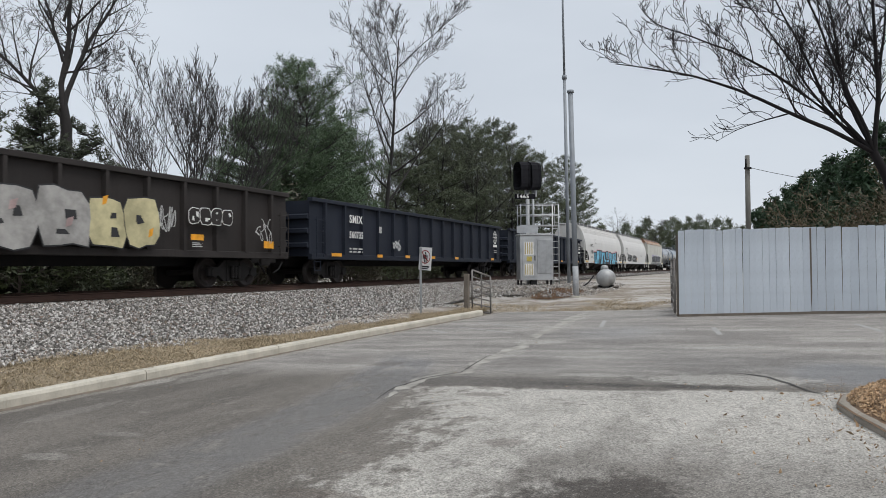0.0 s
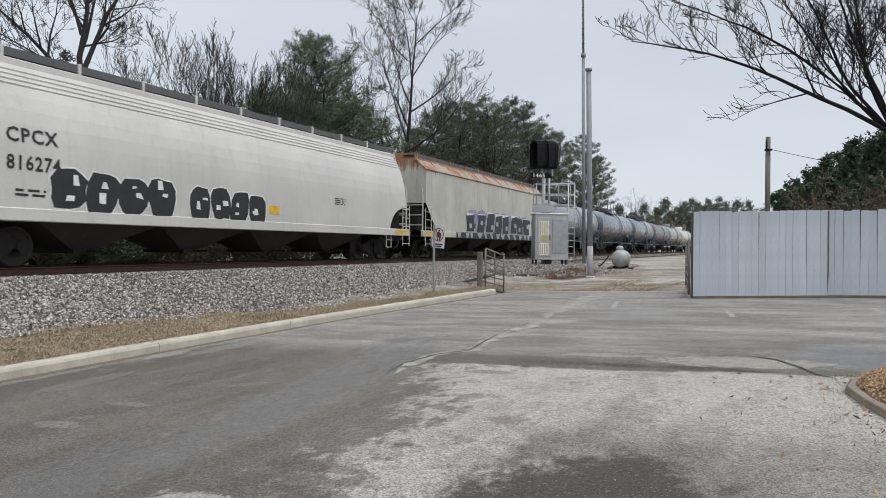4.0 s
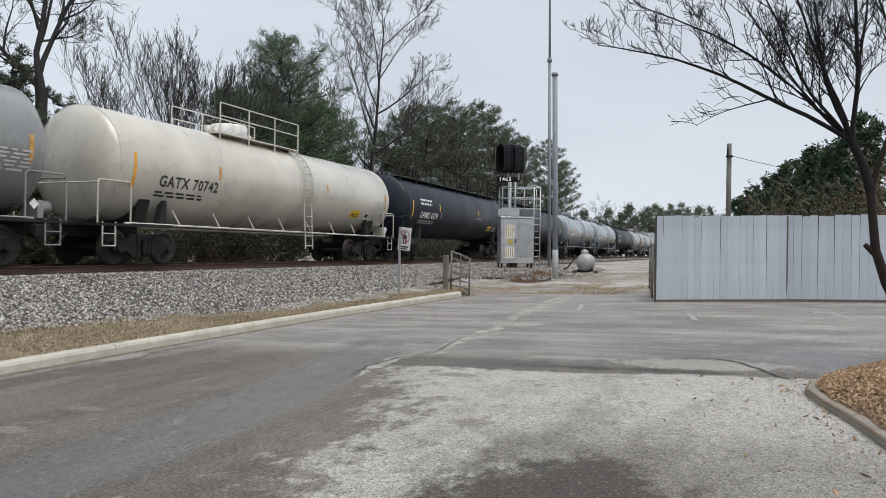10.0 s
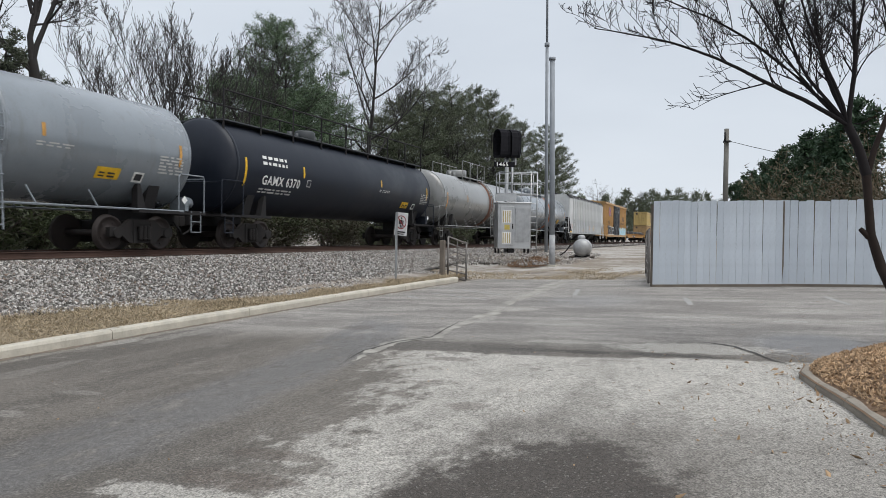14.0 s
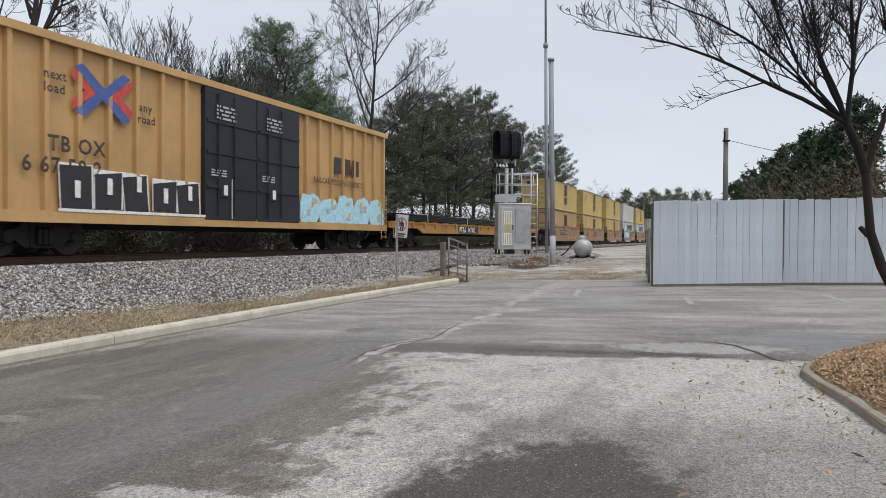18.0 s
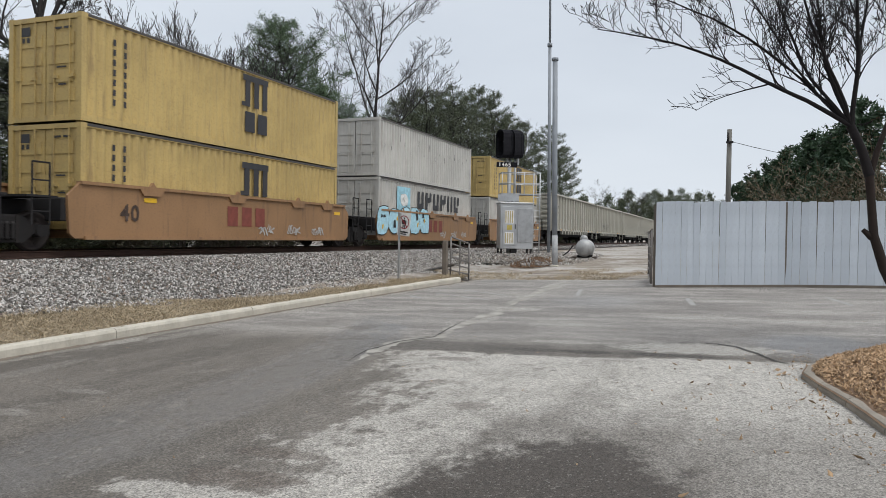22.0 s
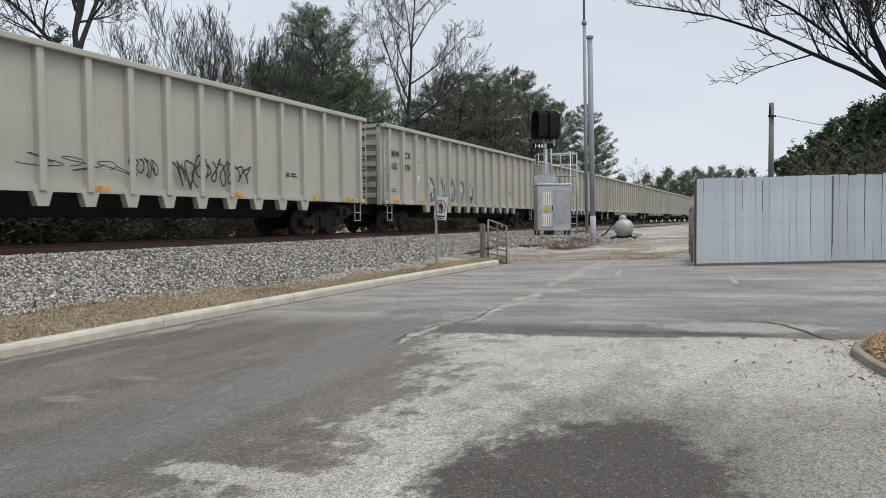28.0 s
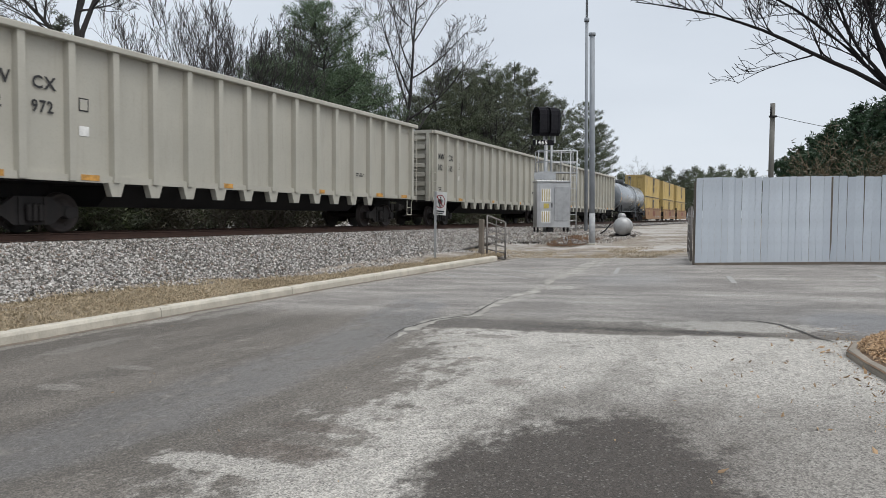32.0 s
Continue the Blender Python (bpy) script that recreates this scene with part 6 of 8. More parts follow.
def board_fence(p, q, h0, h1, count, label, sd, lift=0.0):
    f = tagged(new("fence"), label, "fence", "board fence panels")
    r = random.Random(sd)
    d = Vector((q[0] - p[0], q[1] - p[1], 0))
    turn = math.degrees(math.atan2(d.y, d.x))
    w = d.length / count
    meshes = []
    for k in range(6):
        bm = B()
        hw = w * 0.5 - (0.0012, 0.003, 0.0015, 0.005, 0.001, 0.002)[k]
        prism(bm, [(-hw, 0), (hw, 0), (hw, 1 - 0.008 * (k % 2)), (hw - 0.02, 1.0), (-hw + 0.02 * (k > 1), 1.0), (-hw, 1 - 0.008)], "y", -0.011, 0.011)
        meshes.append(finish(bm))
    for i in range(count):
        u = (i + 0.5) / count
        x, y = along_line(p, q, u)
        z = lot_z(x, y) + 0.03 + r.uniform(0, 0.02)
        h = h0 + (h1 - h0) * u - 0.03 + r.uniform(-0.02, 0.014)
        ob = part("board", meshes[r.randrange(6)], BOARD, f, at=pose(x, y, z, r.uniform(-0.3, 0.3), r.uniform(-0.28, 0.28), turn + r.uniform(-1.6, 1.6)) @ Matrix.Diagonal((1, 1, h, 1)))
    nrm = Vector((-d.y, d.x, 0)).normalized()
    if nrm.x < 0:
        nrm = -nrm
    for hz in (0.35, h0 - 0.35):
        bm = B()
        a, c = Vector((*p, lot_z(*p) + hz)) + nrm * 0.05, Vector((*q, lot_z(*q) + hz)) + nrm * 0.05
        rod(bm, a, c, 0.045, 4)
        part("fence_rail", bm, OLDWOOD, f)
    for k in range(int(d.length / 2.4) + 2):
        u = min(1, k * 2.4 / d.length)
        x, y = along_line(p, q, u)
        bm = B()
        box(bm, x + nrm.x * 0.1 - 0.05, x + nrm.x * 0.1 + 0.05, y + nrm.y * 0.1 - 0.05, y + nrm.y * 0.1 + 0.05, lot_z(x, y) - 0.2, lot_z(x, y) + h0 - 0.08)
        part("fence_post", bm, OLDWOOD, f)
    bm = B()
    a, c = Vector((*p, lot_z(*p) + 0.025)) - nrm * 0.03, Vector((*q, lot_z(*q) + 0.025)) - nrm * 0.03
    rod(bm, a, c, 0.05, 4)
    part("ground_board", bm, OLDWOOD, f)
    return f


board_fence((19.06, 1.76), (19.44, -1.22), 2.14, 2.07, 20, "pale blue-grey painted board fence, weathered upright planks", 1)
board_fence((19.5, -1.2), (19.34, -5.2), 2.05, 1.98, 23, "pale blue-grey painted board fence beside a gap in the planks", 2)
board_fence((19.34, -5.21), (18.6, -13.0), 1.98, 1.95, 46, "pale blue-grey painted board fence running beside the lot", 3)

GALV = paint("galvanised_steel", (0.42, 0.43, 0.44), (0.2, 0.19, 0.18), 0.5, 0.45, 0.7, scale=3, relief=0.1)
GATEM = paint("rusty_gate_tube", (0.2, 0.19, 0.18), (0.16, 0.08, 0.05), 0.7, 0.6, 0.5, scale=4)


def tube_gate(p, q, h, drop, label, bars=6):
    g = tagged(new("metal_gate"), label, "gate")
    P = [Vector((*p, ground_z(*p) + 0.1)), Vector((*q, ground_z(*q) + 0.1 - drop))]
    up = Vector((0, 0, h))
    bm = B()
    rail_path(bm, [P[0], P[0] + up, P[1] + up * 0.93, P[1], P[0]], 0.028, 8)
    mid = (P[0] + P[1]) / 2
    rod(bm, mid, mid + up * 0.96, 0.02)
    part("gate_frame", bm, GATEM, g)
    for k in range(1, bars):
        bm = B()
        rod(bm, P[0] + up * k / bars, P[1] + up * 0.93 * k / bars, 0.02)
        part("gate_bar", bm, GATEM, g)
    return g


tube_gate((20.5, 7.82), (20.95, 7.4), 1.2, 0.1, "sagging grey tube gate beside a timber post")
tube_gate((19.12, 1.86), (22.4, 2.26), 1.35, 0.0, "open rusty tube gate seen edge-on by the fence")

post = tagged(new("gate_post"), "weathered square timber gate post in the verge", "post")
bm = B()
z = ground_z(20.4, 7.96)
box(bm, 20.33, 20.47, 7.89, 8.03, z - 0.3, z + 1.16)
part("post_shaft", bm, OLDWOOD, post, bevel=0.012)
bm = B()
for k in (0.3, 0.9):
    rod(bm, (20.44, 7.93, z + k), (20.5, 7.82, z + k), 0.02)
part("gate_hinge", bm, GATEM, post)

# ---- warning sign ----
sign = tagged(new("warning_sign"), "white warning sign with a red ring on a steel post", "sign")
SX, SY = 18.5, 8.6
z = ground_z(SX, SY)
bm = B()
prism(bm, [(SX - 0.02, SY - 0.03), (SX + 0.005, SY - 0.03), (SX + 0.005, SY + 0.03), (SX - 0.02, SY + 0.03)], "z", z - 0.3, z + 1.9)
part("post_shaft", bm, GALV, sign)
SIGNW = paint("sign_white", (0.75, 0.75, 0.74), (0.4, 0.4, 0.38), 0.3, 0.4, scale=4)
SIGNR = plain("sign_red", (0.3, 0.025, 0.035), 0.4)
at = Matrix.Translation((SX + 0.02, SY - 0.13, z + 1.57)) @ pose(0, 0, 0, 0, 5, -107)
bm = B()
box(bm, -0.23, 0.23, -0.004, 0.004, -0.32, 0.32)
part("sign_plate", bm, SIGNW, sign, at=at, bevel=0.002)
bm = B()
k = 28
ring = []
for i in range(k):
    a = 6.28319 * i / k
    ring.append([bm.verts.new((rr * math.cos(a), -0.008, rr * math.sin(a) + 0.05)) for rr in (0.165, 0.19)])
for i in range(k):
    a, c = ring[i], ring[(i + 1) % k]
    bm.faces.new((a[0], a[1], c[1], c[0]))
q = [(-0.135, 0.165), (-0.115, 0.185), (0.135, -0.065), (0.115, -0.085)]
bm.faces.new([bm.verts.new((x, -0.009, zz)) for x, zz in q])
part("red_ring", bm, SIGNR, sign, at=at)
bm = B()
for x0, x1, z0, z1 in ((-0.035, 0.045, -0.01, 0.12), (-0.02, 0.03, 0.135, 0.185), (-0.045, -0.005, -0.11, -0.015), (0.02, 0.06, -0.11, -0.015), (-0.08, -0.04, 0.0, 0.1), (0.05, 0.085, 0.0, 0.1), (-0.17, 0.17, -0.24, -0.2), (-0.12, 0.12, -0.29, -0.26)):
    bm.faces.new([bm.verts.new((x, -0.0065, zz)) for x, zz in ((x0, z0), (x1, z0), (x1, z1), (x0, z1))])
part("sign_print", bm, BLACK, sign, at=at)

# ---- signal cabinet with its mast ----
CX, CY = 32.68, 9.37
cz = 0.84
sig = tagged(new("rail_signal"), "black two-lamp rail signal on a grey mast with a caged platform", "signal")
cab = tagged(new("signal_cabinet"), "silver aluminium equipment cabinet with striped notices", "cabinet")
ALU = paint("brushed_aluminium", (0.5, 0.51, 0.52), (0.3, 0.29, 0.28), 0.5, 0.42, 0.75, scale=1.5, streak=0.4, relief=0.1)
at = Matrix.Translation((CX, CY, cz)) @ pose(0, 0, 0, 0, 0, -62)
bm = B()
box(bm, -0.72, 0.8, -0.45, 0.45, 0.2, 2.25)
part("cabinet_body", bm, ALU, cab, at=at, bevel=0.015)
bm = B()
box(bm, -0.76, 0.84, -0.5, 0.5, 2.25, 2.32)
part("cabinet_roof", bm, ALU, cab, at=at, bevel=0.015)
bm = B()
for x in (-0.66, 0.72):
    for y in (-0.38, 0.38):
        box(bm, x - 0.04, x + 0.04, y - 0.04, y + 0.04, -0.05, 0.2)
box(bm, -0.2, 0.06, -0.4, -0.1, -0.02, 0.2)
part("cabinet_foot", bm, UNDER, cab, at=at)
bm = B()
box(bm, -0.62, 0.0, -0.475, -0.45, 0.35, 2.12)
door = part("cabinet_door", bm, ALU, cab, at=at, bevel=0.008)
bm = B()
box(bm, 0.08, 0.74, -0.475, -0.45, 0.5, 2.05)
part("cabinet_door", bm, GALV, cab, at=at, bevel=0.008)
bm = B()
box(bm, -0.06, -0.02, -0.5, -0.475, 1.1, 1.32)
part("door_handle", bm, UNDER, door)
SIGNY = plain("notice_yellow", (0.5, 0.4, 0.1), 0.6)
FADEDY = plain("faded_notice_yellow", (0.48, 0.4, 0.2), 0.6)
for z0, z1 in ((0.42, 0.95), (1.35, 1.95)):
    bm = B()
    box(bm, -0.52, -0.1, -0.482, -0.476, z0, z1)
    nt = part("notice", bm, SIGNW, door)
    for k in range(4):
        bm = B()
        box(bm, -0.5 + k * 0.1, -0.45 + k * 0.1, -0.487, -0.4825, z0 + 0.03, z1 - 0.03)
        part("notice_stripe", bm, FADEDY, nt)
bm = B()
box(bm, -0.42, -0.18, -0.482, -0.476, 1.06, 1.28)
part("notice", bm, SIGNY, door)
# mast, platform, cage, ladder
bm = B()
rod(bm, (-0.1, 0.75, -0.1), (-0.1, 0.75, 4.6), 0.09, 12)
rod(bm, (0.16, 0.75, 2.4), (0.16, 0.75, 4.45), 0.06, 10)
part("mast", bm, GALV, sig, at=at)
bm = B()
box(bm, -0.55, 1.35, 0.4, 1.2, 2.72, 2.78)
part("platform", bm, GALV, sig, at=at)
bm = B()
box(bm, -0.7, 0.3, 0.36, 0.42, 2.4, 2.72)
part("platform_bracket", bm, GALV, sig, at=at)
cage_pts = [(-0.5, 0.42), (1.3, 0.42), (1.3, 1.2), (-0.5, 1.2)]
for x, y in cage_pts + [(0.1, 0.42), (0.55, 0.42)]:
    bm = B()
    rod(bm, (x, y, 2.75), (x, y, 3.75), 0.024, 8)
    part("cage_post", bm, GALV, sig, at=at)
for zz in (3.25, 3.75):
    for (x0, y0), (x1, y1) in zip(cage_pts, cage_pts[1:] + cage_pts[:1]):
        bm = B()
        rod(bm, (x0, y0, zz), (x1, y1, zz), 0.024, 8)
        part("cage_rail", bm, GALV, sig, at=at)
bm = B()
for x in (1.0, 1.3):
    rod(bm, (x, 0.4, 0), (x, 0.4, 3.75), 0.03, 8)
for k in range(11):
    rod(bm, (1.0, 0.4, 0.2 + k * 0.3), (1.3, 0.4, 0.2 + k * 0.3), 0.016)
part("ladder", bm, GALV, sig, at=at)
SIGB = paint("signal_black", (0.005, 0.005, 0.008), (0.01, 0.01, 0.012), 0.3, 1.0, scale=3)
for x, y, tn in ((-0.27, 0.7, -68), (0.22, 0.8, -62)):
    ht = at @ Matrix.Translation((x, y, 5.1)) @ pose(0, 0, 0, 0, 0, tn)
    pts = [(-0.22, -0.64), (0.22, -0.64), (0.32, -0.52), (0.35, -0.36), (0.35, 0.32), (0.31, 0.5), (0.2, 0.63), (0.07, 0.68), (-0.07, 0.68), (-0.2, 0.63), (-0.31, 0.5), (-0.35, 0.32), (-0.35, -0.36), (-0.32, -0.52)]
    bm = B()
    prism(bm, pts, "y", 0.02, 0.2)
    hd = part("signal_head", bm, SIGB, sig, at=ht, bevel=0.02)
    bm = B()
    ring = []
    for px, pz in pts:
        ring.append([bm.verts.new(q) for q in ((px, 0.02, pz), (px, -0.38, pz - 0.02), (px * 0.9, -0.38, pz * 0.94 - 0.02), (px * 0.9, 0.01, pz * 0.94))])
    for i in range(len(pts)):
        a2, c2 = ring[i], ring[(i + 1) % len(pts)]
        for k in range(3):
            bm.faces.new((a2[k], c2[k], c2[k + 1], a2[k + 1]))
    part("sun_hood", bm, SIGB, hd)
    for zz in (-0.35, 0.03, 0.4):
        bm = B()
        lathe(bm, [(-0.02, 0.13), (-0.01, 0.1), (0.0, 0.03)], "y", (0, 0, zz), 16)
        part("lamp_lens", bm, plain("dark_lens", (0.03, 0.035, 0.03), 0.15), hd)
    bm = B()
    box(bm, -0.05, 0.05, 0.05, 0.15, -0.95, -0.6)
    part("head_bracket", bm, GALV, hd)
bm = B()
box(bm, -0.8, 0.18, 0.3, 0.33, 3.98, 4.22)
pl = part("number_plate", bm, SIGB, sig, "black plate with white figures", at=at)
letters("1465", 0.25, WHITE, pl, Matrix.Translation((-0.72, 0.292, 4.02)) @ pose(0, 0, 0, 90, 0, 0), thin=1.1)

pad = tagged(new("gravel_pad"), "low pad of pale gravel round the cabinet", "gravel pad", kind="structure")
bm = B()
lathe(bm, [(cz - 0.35, 3.6), (cz - 0.06, 2.7), (cz - 0.03, 2.0), (cz - 0.025, 0.05)], "z", (CX - 0.4, CY - 0.3, 0), 28)
part("pad_mound", bm, SOIL, pad)

# ---- poles ----
def pole(name, x, y, h, r0, r1, mat, label, lean=(0, 0)):
    ob = tagged(new(name), label, "pole")
    z = ground_z(x, y)
    bm = B()
    rod(bm, (x, y, z - 0.5), (x + lean[0], y + lean[1], z + h), r0, 14, r1)
    part("pole_shaft", bm, mat, ob)
    return ob, z


GREYP = paint("grey_pole_paint", (0.215, 0.235, 0.26), (0.13, 0.13, 0.13), 0.5, 0.6, 0.1, scale=2, streak=0.5)
ob, z = pole("light_pole", 27.65, 6.27, 7.9, 0.105, 0.095, GREYP, "grey steel pole with a pale painted foot", (0.0, 0.14))
bm = B()
rod(bm, (27.65, 6.27, z - 0.1), (27.65, 6.295, z + 1.2), 0.112, 14)
part("painted_foot", bm, plain("pale_pole_foot", (0.34, 0.35, 0.36), 0.7), ob)
bm = B()
box(bm, 27.5, 27.8, 6.13, 6.43, z - 0.15, z + 0.06)
part("base_plate", bm, CONCRETE, ob, bevel=0.02)
bm = B()
rod(bm, (27.65, 6.41, z + 7.88), (27.65, 6.41, z + 7.98), 0.13, 14)
part("pole_cap", bm, GREYP, ob)
ob, z = pole("antenna_mast", 35.4, 8.35, 10.2, 0.085, 0.075, GREYP, "slim grey antenna mast with a collar joint", (0.0, 0.13))
bm = B()
rod(bm, (35.4, 8.48, z + 10.15), (35.4, 8.56, z + 17), 0.06, 10, 0.04)
part("upper_mast", bm, GREYP, ob)
bm = B()
rod(bm, (35.4, 8.48, z + 10.1), (35.4, 8.48, z + 10.28), 0.12, 12)
part("collar", bm, GREYP, ob)
ob, z = pole("utility_pole", 45.0, 0.22, 7.1, 0.16, 0.13, paint("silvered_pole_timber", (0.14, 0.135, 0.122), (0.08, 0.075, 0.065), 0.6, 0.9, scale=2, streak=0.8), "weathered timber utility pole with a drop wire", (0, 0.0))
bm = B()
pts = [(45, 0.1, z + 6.4 + 0.0)] + [(45 - 0.6 * i, 0.1 - 1.1 * i, z + 6.4 - 0.42 * i + 0.015 * i * i) for i in range(1, 9)]
rail_path(bm, pts, 0.018, 4)
part("drop_wire", bm, UNDER, ob)
bm = B()
rod(bm, (44.85, 0.3, z + 6.4), (44.85, 0.3, z + 6.9), 0.05, 8)
box(bm, 44.75, 44.9, 0.0, 0.4, z + 6.3, z + 6.4)
part("pole_bracket", bm, UNDER, ob)

# ---- gas tank ----
tank = tagged(new("gas_tank"), "silver-grey domed gas tank lying on dark skids", "gas tank")
SILV = paint("silver_tank_paint", (0.36, 0.365, 0.365), (0.16, 0.145, 0.13), 0.7, 0.45, 0.3, scale=2.5, relief=0.08)
at = Matrix.Translation((32.0, 5.93, ground_z(32.0, 5.93) - 0.02)) @ pose(0, 0, 0, 0, 0, 6) @ Matrix.Scale(0.92, 4)
bm = B()
lathe(bm, head_profile(-0.8, 0.8, 0.42, 0.32), "x", (0, 0, 0.46), 28)
part("tank_shell", bm, SILV, tank, at=at)
bm = B()
lathe(bm, [(0.8, 0.18), (0.98, 0.18), (1.05, 0.12), (1.07, 0.03)], "z", (-0.15, 0.05, 0), 18)
part("valve_dome", bm, SILV, tank, at=at)
for x in (-0.45, 0.45):
    bm = B()
    box(bm, x - 0.1, x + 0.1, -0.32, 0.32, 0.02, 0.14)
    part("tank_foot", bm, UNDER, tank, at=at, bevel=0.02)
for y in (-0.5, 0.45):
    bm = B()
    box(bm, -1.0, 1.0, y - 0.1, y + 0.1, -0.05, 0.08)
    part("timber_skid", bm, TIE, tank, at=at, bevel=0.02)
bm = B()
rail_path(bm, [(-0.6, 0.5, 0.6), (-0.75, 0.75, 0.25), (-0.7, 1.1, 0.02)], 0.03)
part("hose", bm, UNDER, tank, at=at)

# ---- marks on the lot ----
def ribbon(name, pts, w, mat, label, lift=0.004, sd=1, rag=0.5, sub=14, parent=None):
    """A ragged strip lying on the asphalt along a line."""
    v, f = [], []
    for (a, c) in zip(pts, pts[1:]):
        d = Vector((c[0] - a[0], c[1] - a[1]))
        sub = max(8, int(d.length * 16))
        d.normalize()
        for i in range(sub):
            x, y = along_line(a, c, i / sub)
            for s in (-1, 1):
                q = Vector((x * 1.3, y * 1.3, sd * 7.3 + s))
                ww = w * 0.5 * s * max(0.05, 1 + rag * (1.6 * noise.noise(q) + 0.9 * noise.noise(q * 4) + 0.5 * noise.noise(q * 13)))
                px, py = x - d.y * ww, y + d.x * ww
                v.append((px, py, lot_z(px, py) + lift))
    for i in range(len(v) // 2 - 1):
        f.append((2 * i, 2 * i + 1, 2 * i + 3, 2 * i + 2))
    for i in range(len(v) // 2):
        k = min(1, (i + 1) / 9, (len(v) // 2 - i) / 9) if rag > 0.3 else 1
        a, c = Vector(v[2 * i]), Vector(v[2 * i + 1])
        v[2 * i], v[2 * i + 1] = a.lerp(c, 0.5 - 0.5 * k), c.lerp(a, 0.5 - 0.5 * k)
    ob = soup(name, v, f, mat, parent)
    return tagged(ob, label, name.replace("_", " "), kind="structure")


PALE = paint("pale_sealer", (0.3, 0.285, 0.255), (0.13, 0.12, 0.105), 1.6, 0.9, scale=3, grain=45, streak=0.4, fade=0.3, relief=0.5)
DARKC = paint("dark_crack_fill", (0.05, 0.046, 0.042), (0.2, 0.185, 0.165), 1.6, 0.9, scale=3, grain=60)
seam = [(7.75, 4.24), (8.46, 4.37), (9.3, 4.27), (9.76, 3.97), (10.58, 4.06), (11.6, 4.19), (12.9, 4.1), (13.9, 4.06)]
ribbon("pavement_seam", [(x, y - 0.08) for x, y in seam], 0.2, PALE, "pale broken seam across the asphalt", sd=3, rag=1.5)
ribbon("pavement_seam", [(13.9, 4.0), (15.3, 4.2), (17.8, 4.36), (20.4, 4.4)], 0.22, PALE, "pale broken seam across the asphalt", sd=8, rag=1.5)
ribbon("pavement_crack", seam[:6], 0.028, DARKC, "thin dark crack beside the pale seam", 0.007, 5, 0.9)
ribbon("pavement_crack", [(9.98, 0.85), (10.1, 0.45), (10.1, 0.16), (9.88, -0.1), (9.42, -0.33), (8.96, -0.5), (8.68, -0.7)], 0.035, DARKC, "dark curved edge of the pale patch", 0.007, 17, 0.8)
ribbon("gutter_dirt", [(x, kerb_y(x) - 0.07) for x in (2, 5, 8, 11, 14, 17, 20)], 0.16, paint("gutter_grit", (0.16, 0.13, 0.1), (0.06, 0.05, 0.04), 0.9, 0.95, scale=5, grain=60), "dark grit lying along the kerb", 0.004, 21, 0.9)
LINEP = paint("worn_line_paint", (0.31, 0.303, 0.29), (0.22, 0.21, 0.2), 1.8, 0.8, scale=5, grain=25, streak=0.2)
for a, c in (((14.8, 0.64), (16.3, 0.84)), ((15.25, -2.1), (16.9, -1.84)), ((16.4, 3.2), (18.2, 3.45)), ((15.3, 6.51), (15.95, 7.15)), ((15.14, 4.84), (16.72, 6.81)), ((16.3, 4.8), (17.9, 6.7))):
    ribbon("parking_line", [a, c], 0.1, LINEP, "worn white parking line on the asphalt", 0.005, 11, 0.15, 10)

# ---- mulch bed with its kerb ----
bed = [(11.6, -4.2), (10.7, -2.5), (9.7, -1.5), (8.95, -1.0), (8.45, -0.76), (8.05, -0.68), (7.5, -0.77), (6.9, -0.92), (6.07, -1.06), (5.0, -1.35), (3.6, -1.9), (2.0, -2.8), (0.5, -4.0)]
kerb_run("bed_kerb", bed, "weathered concrete kerb round a mulched planting bed", 0.14, 0.08, paint("dirty_kerb_concrete", (0.27, 0.24, 0.2), (0.1, 0.08, 0.06), 1.0, 0.9, scale=3, streak=0.3, grain=40, relief=0.4))
MULCH = paint("mulch_soil", (0.16, 0.1, 0.06), (0.06, 0.045, 0.035), 0.9, 0.95, scale=6, grain=50, relief=0.8)


def mulch_z(x, y):
    """Height over the lot inside the bed, rising from the kerb."""
    d = 9.0
    for (ax, ay), (cx2, cy2) in zip(bed, bed[1:]):
        e = Vector((cx2 - ax, cy2 - ay))
        t = max(0, min(1, (Vector((x - ax, y - ay)).dot(e)) / e.length_squared))
        d = min(d, (Vector((ax, ay)) + e * t - Vector((x, y))).length)
    return d


v, f = [], []
for i in range(len(bed) * 2 - 1):
    a, c = bed[i // 2], bed[min(i // 2 + 1, len(bed) - 1)]
    x, y = along_line(a, c, 0.5 * (i % 2))
    tx, ty = 6.5 + (x - 6.5) * 0.75, -7.0
    for j in range(9):
        u = (j / 8) ** 1.5
        px, py = x + (tx - x) * u, y + (ty - y) * u
        d = mulch_z(px, py)
        v.append((px, py, lot_z(px, py) + 0.06 + 0.3 * (1 - math.exp(-d * 1.1)) + 0.02 * noise.noise(Vector((px * 4, py * 4, 0)))))
for i in range(len(bed) * 2 - 2):
    for j in range(8):
        f.append((i * 9 + j, i * 9 + j + 1, (i + 1) * 9 + j + 1, (i + 1) * 9 + j))
tagged(soup("planting_bed", v, f, MULCH, None, True), "mound of brown wood-chip mulch in a kerbed bed", "planting bed", kind="structure")

